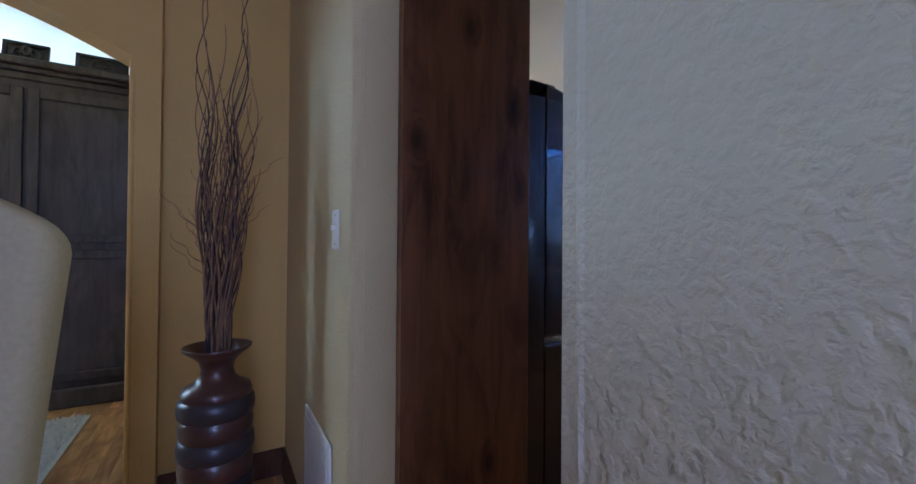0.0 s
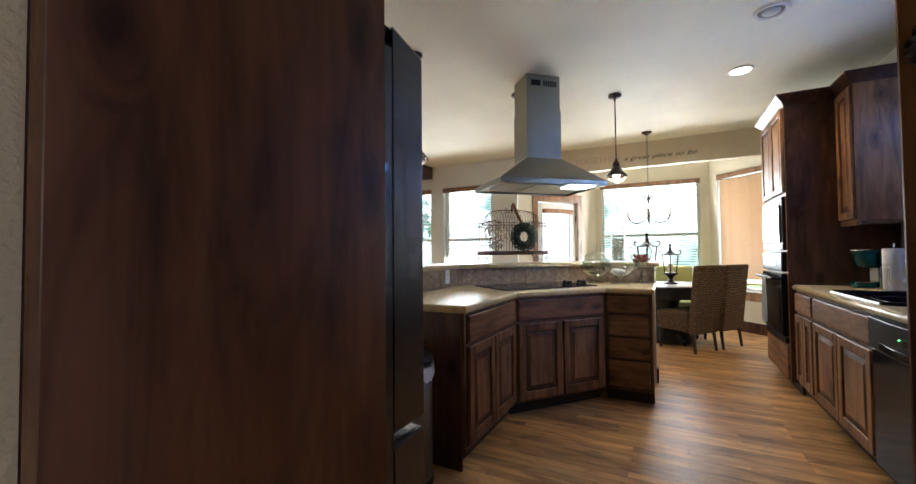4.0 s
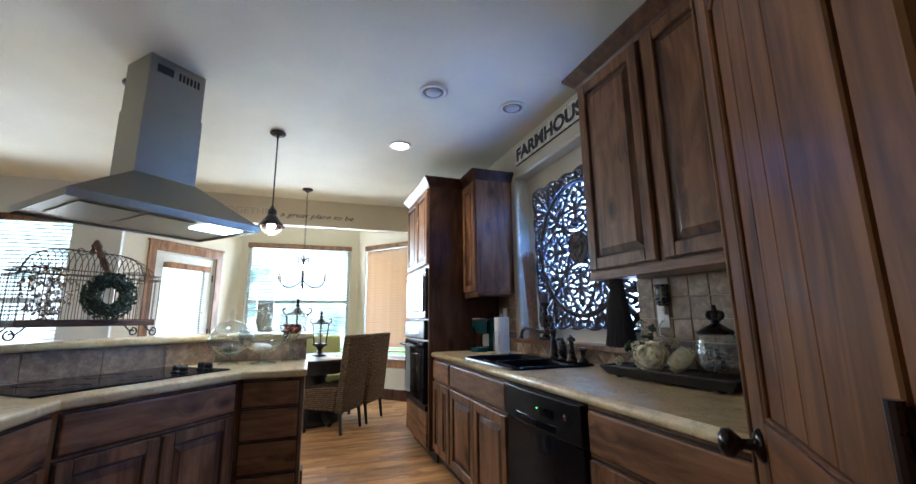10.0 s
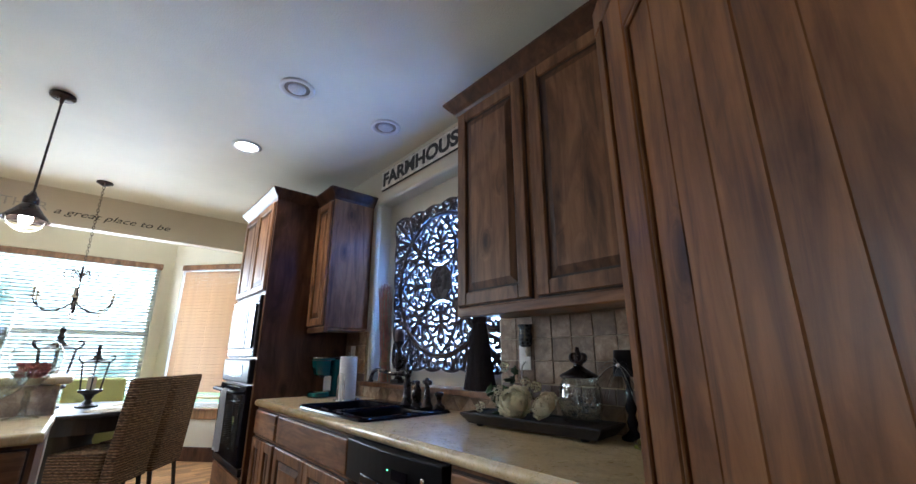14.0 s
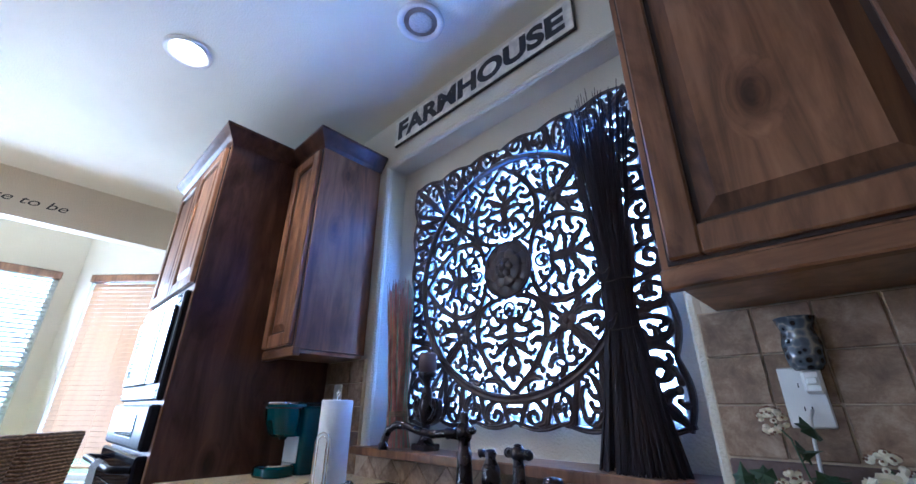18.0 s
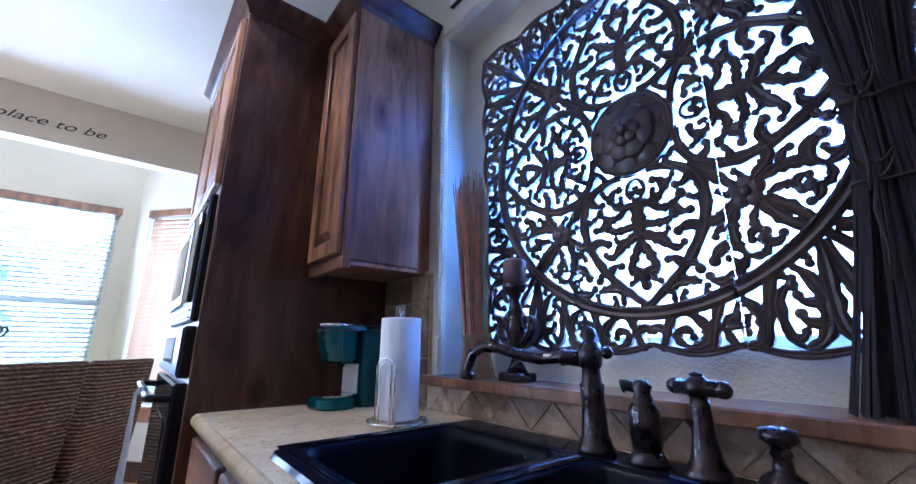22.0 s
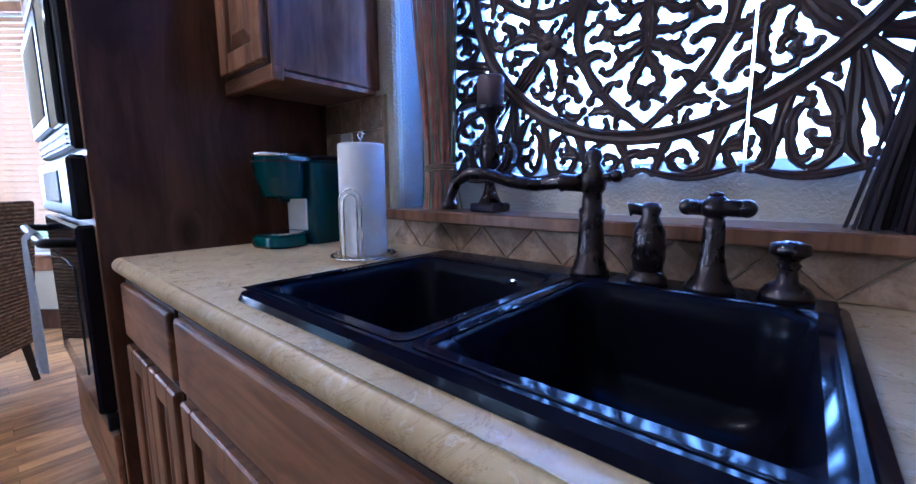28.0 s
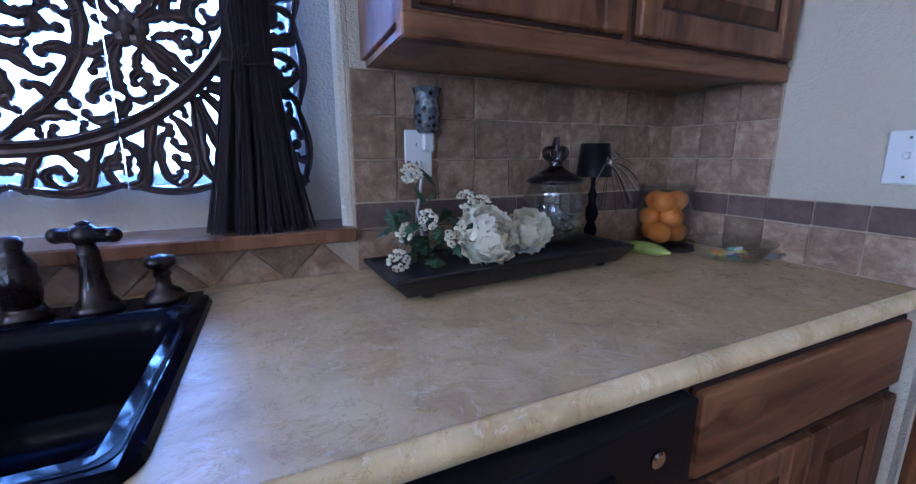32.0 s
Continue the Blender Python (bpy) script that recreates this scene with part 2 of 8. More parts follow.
TILE = stone("travertine_tile", (0.130, 0.074, 0.042), (0.28, 0.182, 0.108), (0.50, 0.375, 0.25), scale=20, rand=(0.72, 1.25))
BAND_TILE = stone("dark_band_tile", (0.09, 0.055, 0.045), (0.14, 0.09, 0.072), (0.20, 0.135, 0.11), 0.4, 16)
GROUT = plain("grout", (0.52, 0.41, 0.28), 0.85, vary=0.15, scale=60, relief=0.3)


def counter_mat():
    """Laminate printed like polished limestone: clouds, pale flecks and fine brown veins."""
    m, t, b = material("beige_laminate", 0.3, 0, 0.0)
    mp = coords(t)
    n = noise_tex(t, mp, 9, 10, 0.66, 0.6)
    r = ramp(t, n, ((0.30, (0.44, 0.306, 0.144)), (0.45, (0.575, 0.425, 0.210)), (0.60, (0.655, 0.50, 0.268)), (0.74, (0.735, 0.605, 0.372))))
    n2 = noise_tex(t, mp, 30, 9, 0.74, 1.6)
    r2 = ramp(t, n2, ((0.28, (0.62, 0.52, 0.42)), (0.40, (1, 1, 1)), (0.60, (1, 1, 1)), (0.66, (1.30, 1.33, 1.38))))
    n3 = noise_tex(t, mp, 6, 7, 0.66, 2.8)
    r3 = ramp(t, n3, ((0.488, (1, 1, 1)), (0.500, (0.56, 0.45, 0.36)), (0.512, (1, 1, 1))))
    n4 = noise_tex(t, mp, 14, 8, 0.7, 2.2)
    r4 = ramp(t, n4, ((0.575, (0, 0, 0)), (0.62, (1, 1, 1)), (0.66, (0, 0, 0))))
    base = mix(t, "MULTIPLY", 0.85, r.outputs[0], r2.outputs[0])
    base = mix(t, "MULTIPLY", 0.6, base, r3.outputs[0])
    fleck = mix(t, "MULTIPLY", 1.0, r4.outputs[0], (0.45, 0.45, 0.45))
    t.links.new(mix(t, "MIX", fleck, base, (0.80, 0.73, 0.58)), b.inputs["Base Color"])
    b.inputs["Specular IOR Level"].default_value = 0.35
    rr = ramp(t, n2, ((0.3, (0.36, 0.36, 0.36)), (0.7, (0.24, 0.24, 0.24))))
    t.links.new(rr.outputs[0], b.inputs["Roughness"])
    return m


COUNTER = counter_mat()
STEEL = plain("brushed_steel", (0.29, 0.28, 0.24), 0.46, 1.0, vary=0.08, scale=3)
CHROME = plain("chrome", (0.72, 0.72, 0.74), 0.12, 1.0, vary=0.03)
BRONZE = plain("oil_rubbed_bronze", (0.040, 0.028, 0.028), 0.28, 0.75, 0.3, vary=0.35, scale=26)
IRON = plain("wrought_iron", (0.030, 0.024, 0.024), 0.5, 0.6, vary=0.3, scale=30)
RUST = plain("rusty_wire", (0.10, 0.055, 0.04), 0.6, 0.5, vary=0.4, scale=40)
PEWTER = plain("dark_pewter_cross", (0.034, 0.028, 0.036), 0.28, 0.55, vary=0.45, scale=22, relief=0.25)
BLACK_GLOSS = plain("black_gloss", (0.009, 0.008, 0.012), 0.10, 0, 0.0, vary=0.1)
BLACK_SATIN = plain("black_satin", (0.014, 0.013, 0.015), 0.34, vary=0.2)
BLACK_ENAMEL = plain("black_enamel", (0.005, 0.005, 0.010), 0.08, 0, 0.0, vary=0.1)
# same enamel as the rim, made duller to keep reflections in the bowls weak
BOWL_ENAMEL = plain("dull_bowl_enamel", (0.005, 0.005, 0.009), 0.22, 0, 0.0, vary=0.1)
FRIDGE_BLACK = plain("fridge_black", (0.014, 0.012, 0.014), 0.24, 0, 0.3, vary=0.15, scale=240, relief=0.15)
DARK_GLASS = plain("dark_oven_glass", (0.02, 0.024, 0.026), 0.05, 0, 0.2, vary=0.05)
WHITE_PLASTIC = plain("white_plastic", (0.74, 0.73, 0.70), 0.35, vary=0.03)
PAPER = plain("white_paper", (0.80, 0.79, 0.78), 0.85, vary=0.03, scale=40, relief=0.15)
TEAL = plain("teal_plastic", (0.0, 0.050, 0.050), 0.22, 0, 0.1, vary=0.05)
WHITE_PAINT = plain("white_paint", (0.80, 0.79, 0.74), 0.5, vary=0.04)
CREAM_VINYL = plain("cream_blind", (0.76, 0.73, 0.64), 0.5, vary=0.04)
# thin slats let some daylight through
tree_ = CREAM_VINYL.node_tree
glow_through = tree_.nodes.new("ShaderNodeBsdfTranslucent")
glow_through.inputs[0].default_value = (0.80, 0.82, 0.78, 1)
both = tree_.nodes.new("ShaderNodeMixShader")
both.inputs[0].default_value = 0.4
tree_.links.new(tree_.nodes["Principled BSDF"].outputs[0], both.inputs[1])
tree_.links.new(glow_through.outputs[0], both.inputs[2])
tree_.links.new(both.outputs[0], tree_.nodes["Material Output"].inputs[0])
FABRIC_BEIGE = plain("beige_fabric", (0.40, 0.33, 0.195), 0.9, vary=0.08, scale=120, relief=0.3)
FABRIC_GREEN = plain("lime_fabric", (0.46, 0.46, 0.17), 0.85, vary=0.1, scale=90, relief=0.2)
TOWEL = plain("grey_towel", (0.42, 0.42, 0.44), 0.95, vary=0.12, scale=90, relief=0.5)
RUG = plain("white_shag", (0.68, 0.72, 0.74), 1.0, vary=0.15, scale=90, relief=0.8)
CLAY_RED = plain("red_clay", (0.062, 0.021, 0.016), 0.36, 0, 0.2, vary=0.35, scale=9)
CLAY_DARK = plain("dark_clay_band", (0.030, 0.020, 0.024), 0.42, 0, 0.1, vary=0.3, scale=12)
TWIG = plain("brown_twig", (0.20, 0.105, 0.06), 0.75, vary=0.4, scale=30)
TWIG_DARK = plain("dark_brown_reed", (0.022, 0.013, 0.017), 0.7, vary=0.4, scale=30)
REED_GREEN = plain("green_dried_reed", (0.17, 0.26, 0.17), 0.8, vary=0.35, scale=24)
REED_RED = plain("red_dried_reed", (0.34, 0.14, 0.10), 0.8, vary=0.3, scale=24)
TWINE_DARK = plain("dark_twine", (0.045, 0.028, 0.022), 0.95, vary=0.4, scale=160, relief=0.5)
ROPE = plain("jute_twine", (0.22, 0.15, 0.085), 0.95, vary=0.3, scale=160, relief=0.5)
PETAL = plain("cream_petal", (0.94, 0.88, 0.68), 0.7, vary=0.05, scale=14)


def see_through(m, colour, share):
    """Thin cloth or petal that lets part of the light through."""
    t = m.node_tree
    back = t.nodes.new("ShaderNodeBsdfTranslucent")
    back.inputs[0].default_value = (*colour, 1)
    both_ = t.nodes.new("ShaderNodeMixShader")
    both_.inputs[0].default_value = share
    t.links.new(t.nodes["Principled BSDF"].outputs[0], both_.inputs[1])
    t.links.new(back.outputs[0], both_.inputs[2])
    t.links.new(both_.outputs[0], t.nodes["Material Output"].inputs[0])


see_through(PETAL, (0.96, 0.89, 0.74), 0.3)
LEAF = plain("green_leaf", (0.045, 0.085, 0.035), 0.55, vary=0.4, scale=22)
BOX_LEAF = plain("dark_box_leaf", (0.014, 0.030, 0.012), 0.6, vary=0.5, scale=40)
CANDLE = plain("mauve_candle", (0.13, 0.085, 0.085), 0.6, vary=0.1)
CREAM_CANDLE = plain("cream_filling", (0.62, 0.55, 0.42), 0.8, vary=0.2, scale=50, relief=0.5)
POTPOURRI = plain("red_potpourri", (0.28, 0.055, 0.04), 0.8, vary=0.5, scale=60, relief=0.6)
ORANGE = plain("orange_peel", (0.80, 0.25, 0.025), 0.45, vary=0.1, scale=70, relief=0.25)
AVOCADO = plain("green_banana", (0.32, 0.36, 0.07), 0.5, vary=0.25, scale=30)
CONCRETE = plain("patio_concrete", (0.55, 0.54, 0.50), 0.85, vary=0.1, scale=3)
GRASS = plain("lawn", (0.10, 0.16, 0.05), 0.9, vary=0.4, scale=4)
FOLIAGE = plain("tree_leaf", (0.095, 0.12, 0.105), 0.7, vary=0.3, scale=3)
leafy = FOLIAGE.node_tree
through_leaf = leafy.nodes.new("ShaderNodeBsdfTranslucent")
through_leaf.inputs[0].default_value = (0.30, 0.45, 0.36, 1)
leaf_mix = leafy.nodes.new("ShaderNodeMixShader")
leaf_mix.inputs[0].default_value = 0.5
leafy.links.new(leafy.nodes["Principled BSDF"].outputs[0], leaf_mix.inputs[1])
leafy.links.new(through_leaf.outputs[0], leaf_mix.inputs[2])
leafy.links.new(leaf_mix.outputs[0], leafy.nodes["Material Output"].inputs[0])
BARK = plain("tree_bark", (0.12, 0.085, 0.06), 0.9, vary=0.3, scale=6)
INK = plain("black_lettering", (0.02, 0.018, 0.022), 0.6, vary=0.1)
GREY_INK = plain("grey_lettering", (0.42, 0.40, 0.34), 0.7, vary=0.06)
RED_INK = plain("red_crayon", (0.45, 0.10, 0.07), 0.8, vary=0.2, scale=80)
BLUE_INK = plain("blue_crayon", (0.10, 0.16, 0.45), 0.8, vary=0.3, scale=60)
YELLOW_INK = plain("yellow_crayon", (0.75, 0.62, 0.12), 0.8, vary=0.2, scale=60)
GREEN_INK = plain("green_crayon", (0.12, 0.42, 0.28), 0.8, vary=0.3, scale=60)
DISPLAY = plain("bluish_display", (0.12, 0.22, 0.28), 0.1, 0, 0.4, vary=0.3, scale=60)


def woven():
    """Rope rows of seagrass, each twisted from light and dark strands."""
    m, t, b = material("woven_seagrass", 0.8)
    mp = coords(t, (1, 1, 1))
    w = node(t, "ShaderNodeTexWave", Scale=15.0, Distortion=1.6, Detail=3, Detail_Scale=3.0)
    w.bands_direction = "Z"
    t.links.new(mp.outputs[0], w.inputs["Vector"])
    n = noise_tex(t, coords(t, (16, 16, 70)), 2.2, 6, 0.7)
    r = ramp(t, n, ((0.34, (0.035, 0.016, 0.010)), (0.48, (0.16, 0.085, 0.042)), (0.58, (0.30, 0.185, 0.095)), (0.70, (0.50, 0.37, 0.22))))
    # shade of the grooves between rope rows, multiplied into the colour
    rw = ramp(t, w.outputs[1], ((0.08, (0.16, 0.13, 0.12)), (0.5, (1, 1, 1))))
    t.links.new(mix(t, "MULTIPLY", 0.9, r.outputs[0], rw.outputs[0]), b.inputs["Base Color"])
    bump(t, b, w.outputs[1], 1.0, 0.016)
    return m


WOVEN = woven()


def glass(name, tint=(1, 1, 1), rough=0.0):
    m, t, b = material(name, rough)
    b.inputs["Base Color"].default_value = (*tint, 1)
    b.inputs["Transmission Weight"].default_value = 1.0
    b.inputs["IOR"].default_value = 1.45
    return m


def thin_glass(name, tint):
    """Thin clear glass: straight through, with a mirror gloss on top."""
    m, t, b = material(name)
    clear = t.nodes.new("ShaderNodeBsdfTransparent")
    clear.inputs[0].default_value = (*tint, 1)
    gloss = t.nodes.new("ShaderNodeBsdfGlossy")
    gloss.inputs["Roughness"].default_value = 0.02
    edge = t.nodes.new("ShaderNodeLayerWeight")
    power = t.nodes.new("ShaderNodeMath")
    power.operation = "POWER"
    power.inputs[1].default_value = 2.4
    t.links.new(edge.outputs["Facing"], power.inputs[0])
    fres = t.nodes.new("ShaderNodeMapRange")
    fres.inputs[3].default_value, fres.inputs[4].default_value = 0.06, 0.8
    t.links.new(power.outputs[0], fres.inputs[0])
    both_ = t.nodes.new("ShaderNodeMixShader")
    t.links.new(fres.outputs[0], both_.inputs[0])
    t.links.new(clear.outputs[0], both_.inputs[1])
    t.links.new(gloss.outputs[0], both_.inputs[2])
    t.links.new(both_.outputs[0], t.nodes["Material Output"].inputs[0])
    return m


GLASS = thin_glass("clear_glass", (0.93, 0.95, 0.94))
CRYSTAL = glass("crystal", (0.96, 0.97, 1.0))


def glow(name, colour, strength):
    m, t, b = material(name)
    b.inputs["Base Color"].default_value = (*colour, 1)
    b.inputs["Emission Color"].default_value = (*colour, 1)
    b.inputs["Emission Strength"].default_value = strength
    return m


BULB_GLOW = glow("lit_bulb", (1.0, 0.93, 0.80), 7)
CAN_GLOW = glow("lit_downlight", (1.0, 0.95, 0.86), 6)
HOOD_GLOW = glow("lit_hood_lamp", (0.86, 1.0, 0.98), 3.5)
LED = glow("green_led", (0.1, 0.9, 0.2), 3)
for m_, level in ((BLACK_GLOSS, 0.08), (DARK_GLASS, 0.14), (BLACK_SATIN, 0.10), (BLACK_ENAMEL, 0.10), (BOWL_ENAMEL, 0.07), (ALDER, 0.3), (ALDER_PALE, 0.3), (OAK, 0.3), (DOOR_WOOD, 0.15), (DOOR_WOOD_H, 0.15), (ALDER_DARK, 0.22), (ALDER_H, 0.3), (GLAZED, 0.2), (PANEL_WOOD, 0.3)):
    m_.node_tree.nodes["Principled BSDF"].inputs["Specular IOR Level"].default_value = level

# ---- mesh helpers ----
def obj(name, bm, mat, parent=None, smooth=False):
    me = bpy.data.meshes.new(name)
    bm.to_mesh(me)
    bm.free()
    if smooth:
        me.polygons.foreach_set("use_smooth", [True] * len(me.polygons))
    for one in mat if isinstance(mat, (list, tuple)) else (mat,):
        me.materials.append(one)
    ob = new(name, me)
    ob.parent = parent
    return ob


def part(name, bm, mat, parent, label="", smooth=False):
    return tagged(obj(name, bm, mat, parent, smooth), label)


def thing(name, m, label, category, group="", kind=""):
    ob = new(name)
    ob.empty_display_size = 0.05
    ob.matrix_world = m
    return tagged(ob, label, category, group, kind)


def solid(name, bm, mat, label, category, group="", kind="", smooth=False):
    return tagged(obj(name, bm, mat, None, smooth), label, category, group, kind)


def box(x0, y0, z0, x1, y1, z1, bevel=0.0, bm=None, seg=1):
    own = bmesh.new()
    c = bmesh.ops.create_cube(own, size=1.0, matrix=Matrix.Translation(((x0 + x1) / 2, (y0 + y1) / 2, (z0 + z1) / 2)) @ Matrix.Diagonal((abs(x1 - x0), abs(y1 - y0), abs(z1 - z0), 1)))
    if bevel:
        bmesh.ops.bevel(own, geom=own.edges[:], offset=bevel, segments=seg, affect="EDGES", profile=0.5)
    return join(bm, own) if bm else own


def join(bm, other, m=None):
    if m is not None:
        other.transform(m)
    me = bpy.data.meshes.new("tmp")
    other.to_mesh(me)
    other.free()
    bm.from_mesh(me)
    bpy.data.meshes.remove(me)
    return bm


def lathe(profile, n=24, bm=None, m=None, close=True):
    """A turned body from (radius, height) pairs, base first."""
    bm2 = bmesh.new()
    rings = []
    for r, z in profile:
        rings.append([bm2.verts.new((r * math.cos(2 * math.pi * i / n), r * math.sin(2 * math.pi * i / n), z)) for i in range(n)])
    for a, b in zip(rings, rings[1:]):
        for i in range(n):
            bm2.faces.new((a[i], a[(i + 1) % n], b[(i + 1) % n], b[i]))
    if close:
        if profile[0][0] > 1e-4:
            bm2.faces.new(list(reversed(rings[0])))
        if profile[-1][0] > 1e-4:
            bm2.faces.new(rings[-1])
    if m is not None:
        bm2.transform(m)
    return join(bm, bm2) if bm else bm2


def tube(points, radius, n=8, bm=None, taper=None, caps=True):
    """A round bar along a line of points; taper gives a radius for each point."""
    bm2 = bmesh.new()
    pts = [Vector(p) for p in points]
    rings, up = [], Vector((0.13, 0.27, 0.95)).normalized()
    side = None
    for i, p in enumerate(pts):
        d = (pts[min(i + 1, len(pts) - 1)] - pts[max(i - 1, 0)]).normalized()
        if side is None:
            side = d.cross(up if abs(d.dot(up)) < 0.95 else Vector((1, 0, 0))).normalized()
        side = (side - d * side.dot(d)).normalized()
        w = d.cross(side)
        r = taper[i] if taper else radius
        rings.append([bm2.verts.new(p + (side * math.cos(2 * math.pi * k / n) + w * math.sin(2 * math.pi * k / n)) * r) for k in range(n)])
    for a, b in zip(rings, rings[1:]):
        for k in range(n):
            bm2.faces.new((a[k], a[(k + 1) % n], b[(k + 1) % n], b[k]))
    if caps:
        bm2.faces.new(list(reversed(rings[0])))
        bm2.faces.new(rings[-1])
    return join(bm, bm2) if bm else bm2


def prism(outline, z0, z1, bevel=0.0, bm=None, seg=2, top_only=True):
    """A slab with a polygon for its plan."""
    bm2 = bmesh.new()
    lower = [bm2.verts.new((x, y, z0)) for x, y in outline]
    upper = [bm2.verts.new((x, y, z1)) for x, y in outline]
    bm2.faces.new(list(reversed(lower)))
    bm2.faces.new(upper)
    for i in range(len(outline)):
        j = (i + 1) % len(outline)
        bm2.faces.new((lower[i], lower[j], upper[j], upper[i]))
    bmesh.ops.recalc_face_normals(bm2, faces=bm2.faces[:])
    if bevel:
        edges = [e for e in bm2.edges if not top_only or (abs(e.verts[0].co.z - e.verts[1].co.z) < 1e-6)]
        bmesh.ops.bevel(bm2, geom=edges, offset=bevel, segments=seg, affect="EDGES", profile=0.5)
    return join(bm, bm2) if bm else bm2


def ball(r, at=(0, 0, 0), bm=None, u=16, v=10, squash=(1, 1, 1)):
    bm2 = bmesh.new()
    bmesh.ops.create_uvsphere(bm2, u_segments=u, v_segments=v, radius=r, matrix=Matrix.Translation(at) @ Matrix.Diagonal((*squash, 1)))
    return join(bm, bm2) if bm else bm2


def arc(cx, cy, r, a0, a1, n=10):
    return [(cx + r * math.cos(radians(a0 + (a1 - a0) * i / n)), cy + r * math.sin(radians(a0 + (a1 - a0) * i / n))) for i in range(n + 1)]


def spiral(cx, cy, r0, r1, a0, a1, n=18):
    return [(cx + (r0 + (r1 - r0) * i / n) * math.cos(radians(a0 + (a1 - a0) * i / n)), cy + (r0 + (r1 - r0) * i / n) * math.sin(radians(a0 + (a1 - a0) * i / n))) for i in range(n + 1)]


# ---- structure ----
CEIL = 2.774


def wall(name, bm, mat, label, category="wall"):
    return solid(name, bm, mat, label, category, kind="structure")


floor = wall("floor", box(-6.2, -2.6, -0.05, 9.0, 9.0, -0.012), GLAZE, "dark subfloor under the oak strip planks", "floor")
wall("ceiling", box(-6.2, -2.6, CEIL, 6.67, 9.0, CEIL + 0.1), CEILING, "white hand-textured drywall ceiling", "ceiling")

# sink wall, with the window recess cut through
WX0, WX1, WZ0, WZ1 = 2.79, 4.20, 1.03, 2.47
bm = box(1.58, -1.22, 0, WX0, -0.92, CEIL)
box(WX1, -1.22, 0, 5.75, -0.92, CEIL, bm=bm)
box(WX0, -1.22, 0, WX1, -0.92, WZ0, bm=bm)
box(WX0, -1.22, WZ1, WX1, -0.92, CEIL, bm=bm)
# plaster back of the recess round the window
GX0, GX1, GZ0, GZ1 = 2.895, 4.045, 1.13, 2.30
box(WX0, -1.22, WZ0, WX1, -1.06, GZ0, bm=bm)
box(WX0, -1.22, GZ1, WX1, -1.06, WZ1, bm=bm)
box(WX0, -1.22, GZ0, GX0, -1.06, GZ1, bm=bm)
box(GX1, -1.22, GZ0, WX1, -1.06, GZ1, bm=bm)
wall("wall_sink", bm, WALL, "beige textured drywall with a deep window recess")
# rounded plaster corners of the recess
bm = bmesh.new()
for x in (WX0, WX1):
    tube([(x, -0.935, WZ0), (x, -0.935, WZ1)], 0.021, 10, bm)
tube([(WX0, -0.935, WZ1), (WX1, -0.935, WZ1)], 0.021, 10, bm)
wall("trim_recess_corner", bm, WALL, "rounded beige plaster corners of the window recess", "trim")

# pantry end wall, angled pantry wall with a doorway, cross wall
wall("wall_pantry_end", box(1.58, -0.92, 0, 1.70, -0.215, CEIL), CROSS_WALL, "beige drywall closing the end of the counter")
PA, PB = Vector((1.142, 0.322, 0)), Vector((1.715, -0.215, 0))
PDIR = (PB - PA).normalized()
PTURN = math.degrees(math.atan2(PDIR.y, PDIR.x))
PLEN = (PB - PA).length
PANTRY = pose(PA.x, PA.y, 0, 0, 0, PTURN)
bm = bmesh.new()
own = box(0, -0.10, 0, 0.045, 0, CEIL)
box(PLEN - 0.045, -0.10, 0, PLEN, 0, CEIL, bm=own)
box(0.045, -0.10, 2.06, PLEN - 0.045, 0, CEIL, bm=own)
own.transform(PANTRY)
wall("wall_pantry_front", own, CROSS_WALL, "angled beige wall that holds the pantry door")
bm = box(0.165, 0.19, 0, 1.142, 0.315, CEIL)
box(0.165, -2.4, 0, 0.30, 0.19, CEIL, bm=bm)
wall("wall_crosses", bm, CROSS_WALL, "beige heavily textured wall hung with iron crosses")
bm = tube([(0.1815, 0.2985, 0), (0.1815, 0.2985, CEIL)], 0.0175, 12)
wall("trim_passage_corner", bm, WALL, "rounded bullnose corner of the passage wall", "trim")

# wall beside the fridge with the light switch, niche and arch
bm = box(0.255, 1.139, 0, 0.376, 2.27, CEIL)
box(0.376, 2.10, 0, 1.10, 2.22, CEIL, bm=bm)
wall("wall_switch", bm, TAN_WALL, "beige wall end with a light switch")
bm = tube([(0.27, 1.154, 0), (0.27, 1.154, CEIL)], 0.022, 12)
wall("trim_switch_corner", bm, TAN_WALL, "rounded bullnose corner of the wall end", "trim")
wall("wall_niche", box(-0.27, 2.27, 0, 0.376, 2.40, CEIL), GOLD_WALL, "gold-brown painted niche wall behind the vase")


